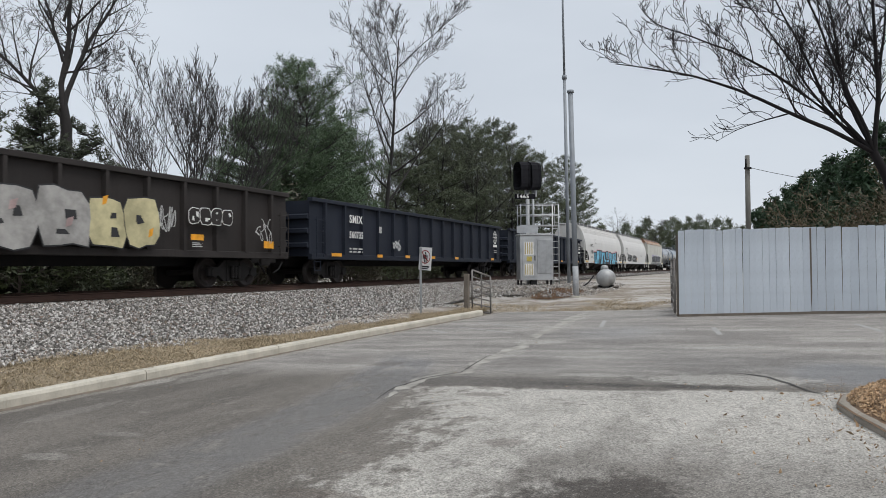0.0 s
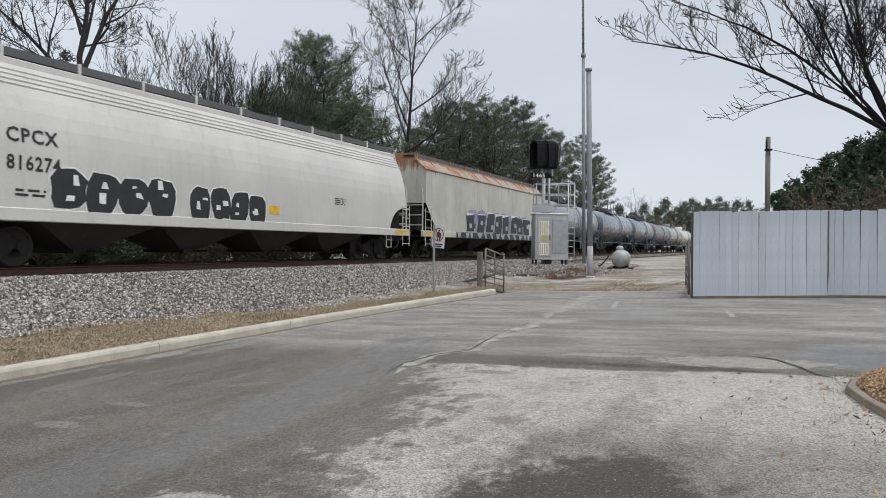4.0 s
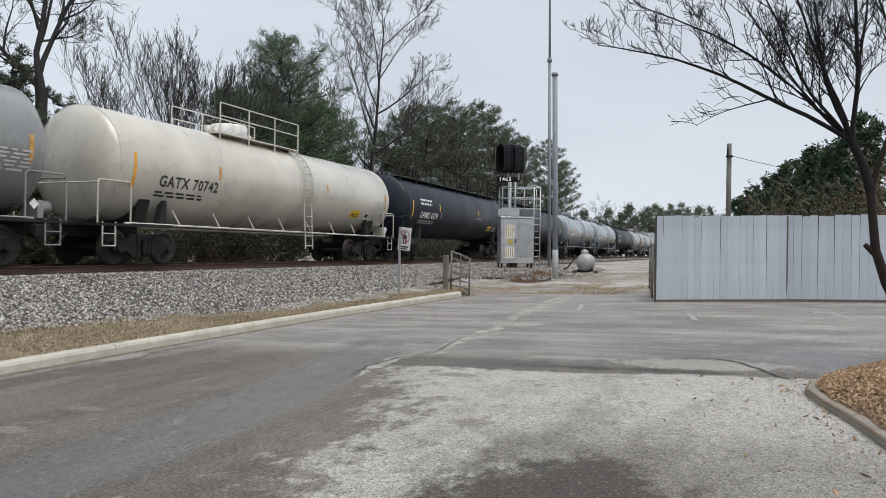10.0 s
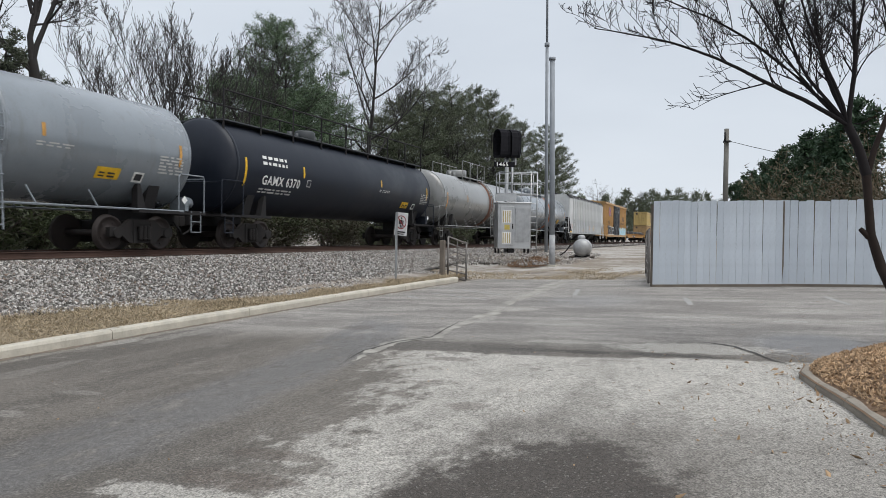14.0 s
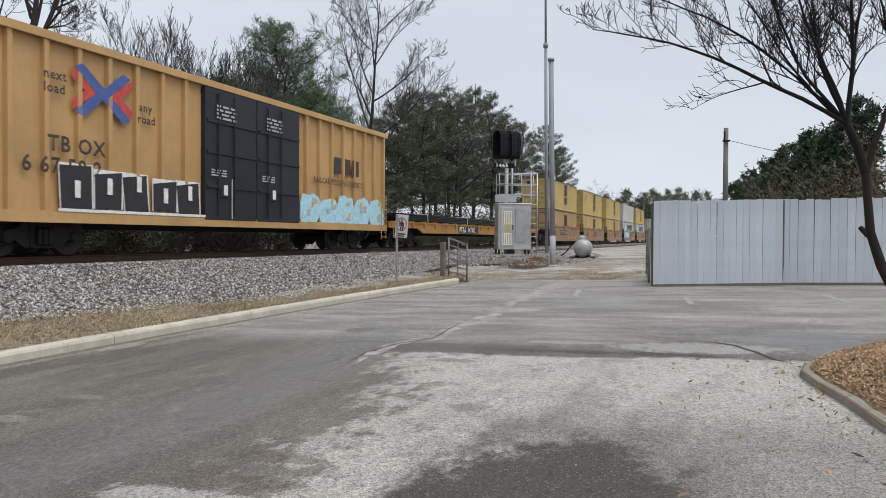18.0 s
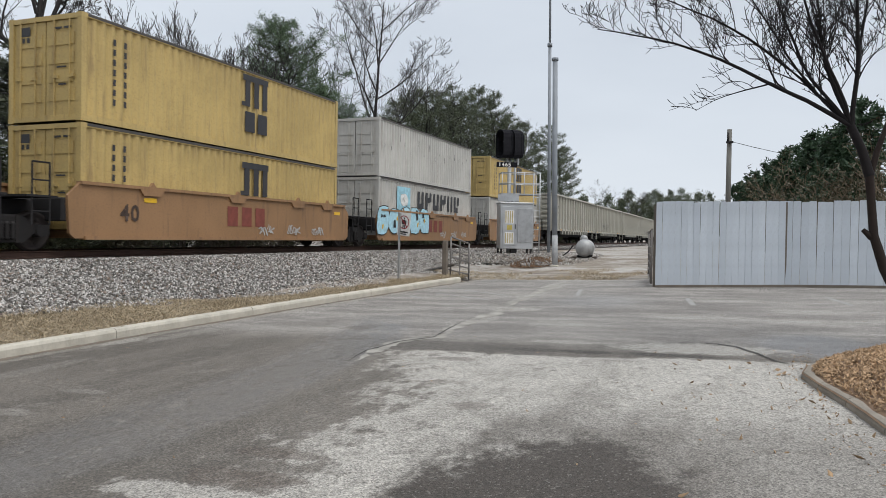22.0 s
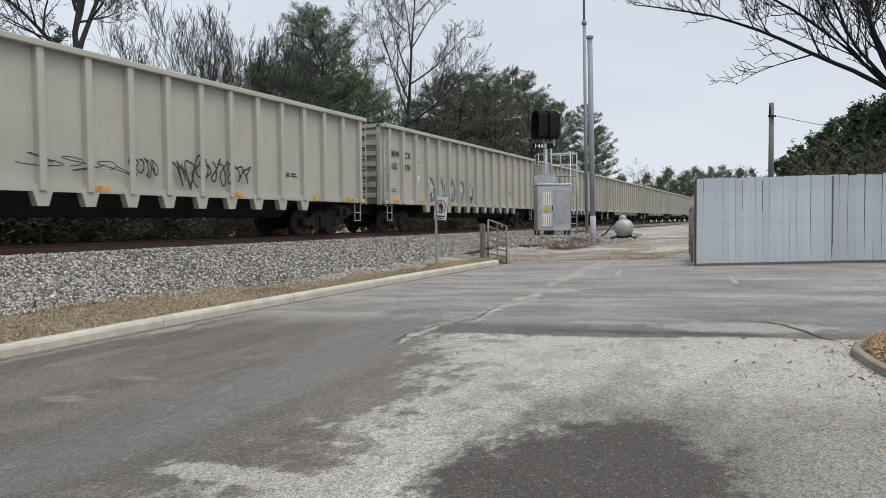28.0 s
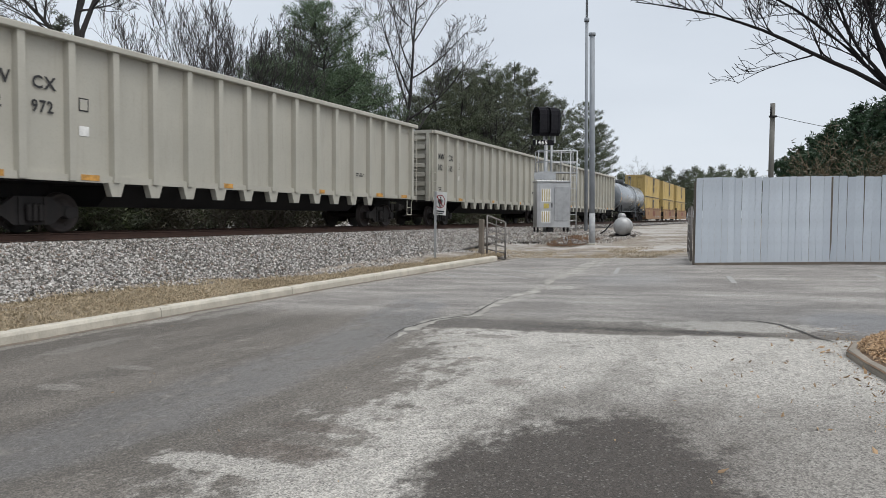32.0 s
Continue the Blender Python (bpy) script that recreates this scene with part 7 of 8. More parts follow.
# ---- trees ----
class Tubes:
    """Collects tapering limbs as one soup of faces; none is thinner than least."""

    def __init__(self, least=0.004):
        self.v, self.f, self.least = [], [], least

    def limb(self, pts, radii, k):
        base = len(self.v)
        for i, (p, r) in enumerate(zip(pts, radii)):
            d = (pts[min(i + 1, len(pts) - 1)] - pts[max(i - 1, 0)]).normalized()
            u = d.orthogonal().normalized()
            w = d.cross(u)
            for j in range(k):
                a = 6.28318 * j / k
                self.v.append(tuple(p + (u * math.cos(a) + w * math.sin(a)) * max(r, self.least)))
        for i in range(len(pts) - 1):
            for j in range(k):
                a, b2 = base + i * k + j, base + i * k + (j + 1) % k
                self.f.append((a, b2, b2 + k, a + k))


def grow(tb, r, p, d, length, rad, level, spec, tips=None, rise=0.4):
    """One limb and what springs from it. spec, level by level: (pieces, sides, wander, lift, children, child length, child angle, bare share)."""
    seg, k, wander, lift, kids, klen, kang, bare = spec[level]
    pts, radii = [p.copy()], [rad]
    q, dd = p.copy(), d.normalized()
    last = level + 1 >= len(spec)
    for i in range(seg):
        dd = (dd + Vector((r.gauss(0, wander), r.gauss(0, wander), r.gauss(0, wander) + lift))).normalized()
        q = q + dd * (length / seg)
        pts.append(q.copy())
        radii.append(max(0.004, rad * (1 - 0.8 * (i + 1) / seg)))
    tb.limb(pts, radii, k)
    if last:
        if tips is not None:
            tips.append(q)
        return
    for c in range(kids):
        t = bare + (1 - bare) * (c + r.random()) / kids
        i = min(seg - 1, int(t * seg))
        at = pts[i].lerp(pts[i + 1], t * seg - i)
        dr = (pts[i + 1] - pts[i]).normalized()
        side = Matrix.Rotation(r.uniform(0, 6.283), 3, dr) @ dr.orthogonal().normalized()
        if side.z < -0.1 and r.random() < rise:
            side = -side
        a = radians(kang * r.uniform(0.7, 1.3))
        nd = dr * math.cos(a) + side * math.sin(a)
        grow(tb, r, at, nd, length * klen * r.uniform(0.7, 1.2) * (1.15 - 0.55 * t), max(0.005, radii[i] * 0.55), level + 1, spec, tips, rise)


BARK = paint("grey_bark", (0.03, 0.027, 0.026), (0.016, 0.015, 0.015), 0.7, 0.95, scale=3, streak=0.7, grain=20, relief=0.5)
TWIG = paint("thin_twigs", (0.075, 0.062, 0.055), (0.05, 0.04, 0.035), 0.6, 0.95, scale=3, relief=0)
DARKBARK = paint("dark_smooth_bark", (0.010, 0.008, 0.009), (0.018, 0.013, 0.012), 0.5, 0.9, scale=2.5, streak=0.6, relief=0.3)


def bare_tree(x, y, h, rad, sd, label, spec, lean=(0, 0), least=0.011, rise=0.4):
    """Trunk and every main limb are parts of their own."""
    r = random.Random(sd)
    tree = tagged(new("bare_tree"), label, "tree", "trees beyond the track")
    tree.location = (x, y, ground_z(x, y) - 0.1)
    seg, k, wander, lift, kids, klen, kang, bare = spec[0]
    pts, radii, dd = [Vector((0, 0, 0))], [rad], Vector((lean[0], lean[1], 1)).normalized()
    for i in range(seg):
        dd = (dd + Vector((r.gauss(0, wander), r.gauss(0, wander), lift))).normalized()
        pts.append(pts[-1] + dd * (h / seg))
        radii.append(max(0.02, rad * (1 - 0.85 * (i + 1) / seg)))
    tb = Tubes(least)
    tb.limb(pts, radii, k)
    soup("trunk", tb.v, tb.f, BARK, tree, True)
    turn = r.uniform(0, 6.283)
    for c in range(kids):
        t = bare + (1 - bare) * (c + r.random()) / kids
        i = min(seg - 1, int(t * seg))
        at = pts[i].lerp(pts[i + 1], t * seg - i)
        dr = (pts[i + 1] - pts[i]).normalized()
        turn += 2.4 + r.gauss(0, 0.3)
        side = Matrix.Rotation(turn, 3, dr) @ dr.orthogonal().normalized()
        a = radians(kang * r.uniform(0.7, 1.3))
        tb = Tubes(least)
        grow(tb, r, at, dr * math.cos(a) + side * math.sin(a), h * klen * r.uniform(0.75, 1.15) * (1.2 - 0.6 * t), max(0.02, radii[i] * 0.6), 1, spec, None, rise)
        soup("limb", tb.v, tb.f, BARK, tree, True)
    return tree


TALL = [(9, 8, 0.04, 0.02, 13, 0.44, 50, 0.34), (8, 6, 0.06, 0.05, 9, 0.48, 40, 0.3), (5, 4, 0.09, 0.04, 6, 0.5, 42, 0.2), (4, 3, 0.11, 0.03, 4, 0.55, 40, 0.2), (3, 3, 0.1, 0.02, 0, 0, 0, 0)]
FAN = [(5, 7, 0.05, 0.02, 9, 0.98, 38, 0.08), (9, 5, 0.04, 0.045, 8, 0.48, 28, 0.3), (6, 4, 0.06, 0.05, 5, 0.52, 30, 0.2), (4, 3, 0.07, 0.05, 4, 0.55, 32, 0.15), (3, 3, 0.06, 0.03, 0, 0, 0, 0)]
FAR_FAN = FAN[:3] + [(3, 3, 0.08, 0.04, 0, 0, 0, 0)]
FAR_TALL = TALL[:3] + [(3, 3, 0.12, 0.03, 0, 0, 0, 0)]
OAK = [(8, 6, 0.1, 0.05, 9, 0.5, 40, 0.2), (6, 4, 0.13, 0.05, 6, 0.5, 42, 0.2), (5, 3, 0.15, 0.04, 5, 0.58, 42, 0.15), (4, 3, 0.16, 0.03, 2, 0.6, 40, 0.2), (3, 3, 0.15, 0.0, 0, 0, 0, 0)]


def branch_to(tree, r, a, c, rad, spec, arch, mat, least, rise=0.4, name="limb"):
    """A main limb that sets out from a and ends near c, with its twigs."""
    tb = Tubes(least)
    a, c = Vector(a), Vector(c)
    d = c - a
    grow(tb, r, a, d.normalized() + Vector((0, 0, arch)), d.length * 1.03, rad, 0, [(*spec[0][:3], -arch * 1.6 / spec[0][0], *spec[0][4:])] + spec[1:], None, rise)
    soup(name, tb.v, tb.f, mat, tree, True)


oak = tagged(new("bare_tree"), "tall bare oak with thick forking limbs behind the track", "tree", "trees beyond the track")
oak.location = (19.0, 23.2, ground_z(19.0, 23.2) - 0.1)
tb = Tubes()
tb.limb([Vector(p) for p in ((0.3, 0, 0), (0.25, 0, 2.5), (0.1, 0, 5.0), (0.15, 0, 6.6), (0, 0, 7.4))], [0.3, 0.25, 0.22, 0.2, 0.16], 9)
soup("trunk", tb.v, tb.f, BARK, oak, True)
rr = random.Random(41)
for a, u, w, z, rad, arch in ((7.3, -0.1, 0.3, 14.2, 0.12, 0.0), (7.2, 2.0, -0.4, 12.4, 0.11, 0.15), (7.0, -3.4, 0.6, 10.4, 0.1, 0.1), (8.4, 0.9, 1.0, 13.0, 0.07, 0.1), (9.0, -1.4, -0.8, 13.2, 0.07, 0.1), (8.6, 2.3, 0.8, 9.2, 0.045, 0.0), (10.5, 1.4, -1.2, 14.0, 0.06, 0.1), (6.9, -2.2, -1.2, 9.4, 0.05, 0.2)):
    branch_to(oak, rr, (0, 0, a), (0.773 * u + 0.634 * w, -0.634 * u + 0.773 * w, z), rad, OAK, arch, BARK, 0.0065)
for i, (x, y, h) in enumerate(((27.8, 25.6, 6.9), (29.4, 26.6, 7.5), (34.0, 29.5, 8.8), (49, 34, 9), (58, 33, 9), (66, 32, 9.5), (75, 31, 9), (86, 30, 10), (98, 30, 10))):
    bare_tree(x, y, h, 0.14, 20 + i, "fan-shaped bare tree with many thin upright stems", FAN if i < 3 else FAR_FAN, least=0.0095 if i < 3 else 0.014, rise=0.75)
bare_tree(53.6, 28.0, 19.8, 0.24, 33, "tall slender bare tree with spreading upright branches", TALL, least=0.0135)
for i, (x, y, h) in enumerate(((88, 34, 15), (64, 33, 13), (46, 33, 13), (72, 27, 12), (240, 40, 17), (205, 24, 13), (13.5, 26, 11))):
    bare_tree(x, y, h, 0.2, 50 + i, "slim bare tree in the wood behind the track", FAR_TALL)


def blades(r, centres, k, length, width, spread=1.0, up=0.2):
    """Thin three-cornered blades round each centre, as arrays."""
    c = np.repeat(np.asarray(centres, float), k, axis=0)
    m2 = len(c)
    d = r.normal(size=(m2, 3))
    d[:, 2] = d[:, 2] * 0.8 + up
    d /= np.linalg.norm(d, axis=1)[:, None]
    s = np.cross(d, r.normal(size=(m2, 3)))
    s /= np.linalg.norm(s, axis=1)[:, None] + 1e-9
    ln = length * r.uniform(0.5, 1.2, (m2, 1))
    st = c + r.normal(size=(m2, 3)) * spread * length * 0.35
    v = np.empty((m2, 3, 3))
    v[:, 0], v[:, 1], v[:, 2] = st - s * width, st + s * width, st + d * ln
    return v.reshape(-1, 3), np.arange(m2 * 3).reshape(-1, 3)


PINEN = foliage("pine_needles", (0.036, 0.066, 0.032), (0.115, 0.175, 0.085))
PINED = foliage("dull_pine_needles", (0.036, 0.052, 0.03), (0.12, 0.14, 0.075))
CEDAR = foliage("cedar_sprays", (0.026, 0.034, 0.02), (0.065, 0.078, 0.042))
CYPR = foliage("cypress_sprays", (0.012, 0.035, 0.014), (0.035, 0.075, 0.03))
BUSHG = foliage("undergrowth_leaves", (0.02, 0.032, 0.012), (0.06, 0.075, 0.025))
BUSHB = foliage("dry_brown_leaves", (0.028, 0.026, 0.015), (0.07, 0.062, 0.035))


def pine(x, y, h, sd, label, mat, low=0.2, width=0.3, shape=0.6, gap=0.6, tuft=0.22, thick=0.014, k=12, name="pine_tree", group="trees beyond the track", flat=0.08, side=8):
    """Whorls of boughs; each bough carries side shoots in one flat layer, tipped with tufts of needles."""
    r = random.Random(sd)
    nr = np.random.RandomState(sd)
    tree = tagged(new(name), label, "tree", group)
    tree.location = (x, y, ground_z(x, y) - 0.1)
    trunk = [Vector((r.gauss(0, 0.05) * i, r.gauss(0, 0.05) * i, h * i / 8)) for i in range(9)]
    tb = Tubes()
    tb.limb(trunk, [max(0.02, h * 0.013 * (1 - 0.85 * i / 8)) for i in range(9)], 7)
    cl = []
    z = h * low
    while z < h * 0.97:
        t = z / h
        reach = h * width * (1 - max(0.0, (t - low) / (1 - low)) ** (1 / shape)) * r.uniform(0.85, 1.1) + 0.3
        turn = r.uniform(0, 6.283)
        n3 = r.choice((4, 5, 5))
        for b3 in range(n3):
            a = turn + 6.283 * b3 / n3 + r.gauss(0, 0.25)
            ln = reach * r.uniform(0.6, 1.08)
            i = min(7, int(t * 8))
            pts = [trunk[i].lerp(trunk[i + 1], t * 8 - i)]
            d = Vector((math.cos(a), math.sin(a), r.uniform(-0.1, 0.25) + 0.35 * t * t))
            for s2 in range(4):
                d = (d + Vector((r.gauss(0, 0.08), r.gauss(0, 0.08), 0.06))).normalized()
                pts.append(pts[-1] + d * ln / 4)
            tb.limb(pts, [0.045, 0.035, 0.026, 0.018, 0.008], 3)
            for s2 in range(max(3, int(side * min(1.2, ln / 2.5)))):
                u = r.uniform(0.18, 1.0)
                j = min(3, int(u * 4))
                c = pts[j].lerp(pts[j + 1], u * 4 - j)
                dd = (pts[j + 1] - pts[j]).normalized()
                dd = Matrix.Rotation(r.choice((-1, 1)) * radians(r.uniform(25, 65)), 3, "Z") @ dd
                sl = max(0.25, ln * 0.34 * (1.25 - u))
                tip = c + dd * sl + Vector((0, 0, 0.08 * sl))
                tb.limb([c, tip], [0.014, 0.006], 3)
                for q in range(max(2, int(sl / tuft * 0.9))):
                    p = c.lerp(tip, 0.35 + 0.65 * r.random())
                    cl.append((p.x + r.gauss(0, 0.06), p.y + r.gauss(0, 0.06), p.z + r.gauss(0, flat)))
            cl.append(tuple(pts[-1]))
        z += gap * r.uniform(0.6, 1.4)
    cl.append((trunk[8].x, trunk[8].y, h))
    soup("trunk", tb.v, tb.f, BARK, tree, True)
    v, f = blades(nr, cl, k, tuft, thick, 1.25, 0.4)
    soup("crown", v.tolist(), f.tolist(), mat, tree)
    return tree


def conifer(x, y, h, sd, label, mat, low=0.15, width=0.3, shape=0.7, dense=1.0, name="pine_tree", k=16, blade=0.34, group="trees beyond the track", gap=0.028, inner=0.35, thick=0.035):
    r = random.Random(sd)
    nr = np.random.RandomState(sd)
    tree = tagged(new(name), label, "tree", group)
    tree.location = (x, y, ground_z(x, y) - 0.1)
    tb = Tubes()
    trunk = [Vector((r.gauss(0, 0.06) * i, r.gauss(0, 0.06) * i, h * i / 8)) for i in range(9)]
    tb.limb(trunk, [max(0.02, h * 0.013 * (1 - 0.85 * i / 8)) for i in range(9)], 7)
    cl = []
    z = h * low
    while z < h * 0.985:
        t = z / h
        reach = h * width * (1 - max(0.0, (t - low) / (1 - low)) ** (1 / shape)) * r.uniform(0.6, 1.12) + 0.2
        for _ in range(r.choice((3, 4, 5))):
            a = r.uniform(0, 6.283)
            ln = reach * r.uniform(0.55, 1.1)
            i = min(7, int(t * 8))
            p = trunk[i].lerp(trunk[i + 1], t * 8 - i)
            pts = [p]
            d = Vector((math.cos(a), math.sin(a), r.uniform(-0.1, 0.35)))
            for s in range(4):
                d = (d + Vector((r.gauss(0, 0.12), r.gauss(0, 0.12), 0.07))).normalized()
                pts.append(pts[-1] + d * ln / 4)
            tb.limb(pts, [0.05, 0.04, 0.03, 0.02, 0.008], 3)
            for s in range(max(2, int(ln * 3.2 * dense))):
                u = r.uniform(inner, 1.03) * 4
                j = min(3, int(u))
                c = pts[j].lerp(pts[j + 1], min(1.1, u - j))
                cl.append((c.x + r.gauss(0, ln * 0.11), c.y + r.gauss(0, ln * 0.11), c.z + abs(r.gauss(0, 0.12))))
        z += h * gap * r.uniform(0.7, 1.3)
    cl.append((trunk[8].x, trunk[8].y, h))
    soup("trunk", tb.v, tb.f, BARK, tree, True)
    v, f = blades(nr, cl, k, blade, thick, 1.0, 0.35)
    soup("crown", v.tolist(), f.tolist(), mat, tree)
    return tree


for i, (x, y, h, w, lo) in enumerate(((40.6, 27.2, 15.3, 0.38, 0.2), (46.4, 27.6, 11.6, 0.4, 0.2), (36.4, 28.2, 11.0, 0.38, 0.18), (43.6, 29.5, 12.6, 0.34, 0.3), (49.6, 29, 8.6, 0.35, 0.15))):
    pine(x, y, h, 100 + i, "full dark green pine with layered branches", PINEN, lo, w, 0.34, 0.42, 0.27, 0.017, 12, side=15)
for i, (az, y, tan) in enumerate(((26.4, 30, 0.16), (25.2, 29, 0.185), (23.9, 30, 0.195), (22.9, 28, 0.205), (21.9, 30, 0.195), (21.0, 28, 0.206), (20.0, 29, 0.19), (19.0, 31, 0.203), (17.6, 28, 0.194), (16.8, 29, 0.165), (15.2, 28, 0.15), (13.4, 27, 0.147), (12.4, 29, 0.12))):
    rg = y / math.sin(radians(az))
    pine(rg * math.cos(radians(az)), y, rg * (tan + 0.012) + 0.6, 120 + i, "tall pine with a bare lower trunk and ragged crown", PINED, 0.28, 0.27, 0.4, 0.8, 0.32, 0.022, 12, flat=0.07, side=13)
for i, (az, rg, tan) in enumerate(((10.6, 210, 0.055), (9.6, 260, 0.05), (8.9, 240, 0.057), (8.0, 300, 0.052), (7.4, 250, 0.066), (6.9, 330, 0.05), (6.4, 300, 0.055), (5.9, 320, 0.06), (5.4, 300, 0.066), (4.9, 330, 0.06), (4.3, 310, 0.064), (3.6, 330, 0.066), (3.0, 310, 0.06), (2.3, 330, 0.064), (1.6, 310, 0.06), (0.6, 330, 0.05))):
    pine(rg * math.cos(radians(az)), rg * math.sin(radians(az)), rg * tan + 1.2, 160 + i, "distant pine at the edge of the far wood", PINED, 0.2, 0.3, 0.6, 1.6, 1.1, 0.12, 6, flat=0.3, side=5)
for i, (x, y, h) in enumerate(((17.2, 22.4, 8.0), (18.4, 23.4, 7.6), (19.5, 22.6, 6.9), (20.6, 22.8, 5.8), (15.4, 22.8, 8.0), (13.6, 23.4, 8.0), (22.3, 24.0, 4.8))):
    conifer(x, y, h, 190 + i, "dark shaggy cedar close behind the track", CEDAR, 0.04, 0.29, 0.7, 2.4, "cedar_tree", 24, 0.15, gap=0.03, thick=0.018)

for i, (x, y, h) in enumerate(((22.6, 24.4, 5.6), (24.4, 25.0, 5.0), (26.4, 24.6, 4.9), (28.6, 25.4, 4.8), (31.0, 25.2, 5.0), (33.4, 26.0, 5.2))):
    conifer(x, y, h, 205 + i, "small dull green cedar in the thicket behind the track", CEDAR, 0.03, 0.3, 0.8, 1.9, "cedar_tree", 16, 0.17, gap=0.04, thick=0.02)

# hedge of cypresses behind the fence
for i in range(22):
    u = i / 21
    x, y = 64 - 38 * u, -0.55 - 3.4 * u
    x += random.uniform(-0.4, 0.4)
    conifer(x, y, 5.15 + random.uniform(-0.3, 0.3), 220 + i, "dense green cypress in a row behind the fence", CYPR, 0.02, 0.26, 0.9, 3.0, "cypress_tree", 13, 0.21, "cypresses behind the fence", thick=0.038)


def shrub(x, y, h, sd, mat, label, wide=1.0, group="undergrowth behind the track", name="shrub", k=10):
    r = random.Random(sd)
    nr = np.random.RandomState(sd)
    ob = tagged(new(name), label, "shrub", group)
    ob.location = (x, y, ground_z(x, y) - 0.08)
    tips = []
    for _ in range(6):
        a = r.uniform(0, 6.283)
        tb = Tubes()
        grow(tb, r, Vector((r.gauss(0, 0.2), r.gauss(0, 0.2), 0)), Vector((math.cos(a) * 0.6 * wide, math.sin(a) * 0.6 * wide, 1)), h * r.uniform(0.6, 1.05), 0.025, 0,
             [(4, 3, 0.12, 0.0, 7, 0.5, 45, 0.15), (2, 3, 0.15, 0.0, 4, 0.5, 40, 0.2), (2, 3, 0.1, 0, 0, 0, 0, 0)], tips)
        soup("stem", tb.v, tb.f, TWIG, ob)
    if mat:
        v, f = blades(nr, [tuple(t) for t in tips], k, 0.19, 0.026, 2.0, 0.2)
        soup("foliage", v.tolist(), f.tolist(), mat, ob)
    return ob


pats = [shrub(12 + i * 3, 21.3, 1.7 + 0.3 * i, 300 + i, BUSHG if i % 4 else BUSHB, "tangled undergrowth of dull green leaves and twigs" if i % 4 else "tangled undergrowth of dry brown leaves") for i in range(6)]
r = random.Random(8)
for i in range(120):
    x = 10 + 125 * (i / 120) ** 1.3
    src = r.choice(pats)
    y = r.uniform(20.5, 25.5)
    s = copy_thing(src, pose(x + r.uniform(-1, 1), y, ground_z(x, y) - 0.1, 0, 0, r.uniform(0, 360)))
    q = r.uniform(0.8, 1.5)
    s.scale = (q * 1.2, q * 1.2, q)
BUSHO = foliage("tan_withered_leaves", (0.04, 0.036, 0.02), (0.12, 0.1, 0.055))
TWIG, DARKTWIG = paint("tan_stems", (0.17, 0.125, 0.08), (0.09, 0.065, 0.045), 0.6, 0.95, scale=3, relief=0), TWIG
for i, (x, y, h) in enumerate(((24.9, -1.95, 3.0), (25.3, -2.3, 3.6), (24.6, -2.6, 3.4), (25.2, -3.4, 4.0), (24.2, -4.2, 4.3), (23.6, -5.2, 4.6), (24.8, -5.0, 4.8), (23.2, -6.4, 4.8), (22.8, -7.6, 4.9))):
    shrub(x, y, h, 330 + i, BUSHO, "brown bare-stemmed shrub leaning over the fence", 1.3, "shrubs behind the fence", "shrub", 3)

# the spreading tree in the mulch bed
near = tagged(new("ornamental_tree"), "leafless spreading tree with smooth dark branches in a mulched bed", "tree")
near.location = (10.28, -2.25, lot_z(10.28, -2.25) + 0.2)
tb = Tubes()
r = random.Random(12)
BROWNBARK = paint("peeling_brown_bark", (0.024, 0.016, 0.013), (0.011, 0.008, 0.007), 0.7, 0.9, scale=4, streak=0.7, grain=25, relief=0.4)
for name, mat, pts, radii in (
        ("trunk", BROWNBARK, ((0, 0.12, -0.25), (0.0, 0.28, 0.27), (0.02, 0.5, 0.75), (0.02, 0.62, 1.15), (0.02, 0.66, 1.6), (0.02, 0.69, 1.95)), (0.084, 0.068, 0.06, 0.052, 0.048, 0.052)),
        ("trunk", DARKBARK, ((0.02, 0.68, 1.88), (0.02, 0.77, 2.2), (0.0, 0.9, 2.5)), (0.06, 0.054, 0.05)),
        ("trunk", BROWNBARK, ((0.03, 0.68, 1.85), (0.05, 0.6, 2.2), (0.08, 0.48, 2.56), (0.1, 0.35, 3.04)), (0.04, 0.034, 0.032, 0.026)),
        ("trunk", DARKBARK, ((0.1, -0.1, -0.25), (0.12, 0.2, 0.8), (0.12, 0.34, 1.35), (0.1, 0.36, 1.9), (0.15, 0.2, 2.5)), (0.055, 0.044, 0.04, 0.036, 0.03)),
        ("branch_stub", BROWNBARK, ((0.02, 0.64, 1.12), (0.0, 0.74, 1.22)), (0.04, 0.028))):
    tb = Tubes()
    tb.limb([Vector(p) for p in pts], radii, 10)
    soup(name, tb.v, tb.f, mat, near, True)
SPREAD = [(12, 6, 0.07, 0, 13, 0.27, 36, 0.15), (7, 4, 0.11, 0.05, 6, 0.52, 42, 0.12), (5, 3, 0.15, 0.03, 4, 0.6, 44, 0.12), (4, 3, 0.18, 0.01, 0, 0, 0, 0)]
fork, high, back, far = (0.0, 0.88, 2.46), (0.0, 0.9, 2.5), (0.1, 0.35, 3.0), (0.15, 0.2, 2.5)
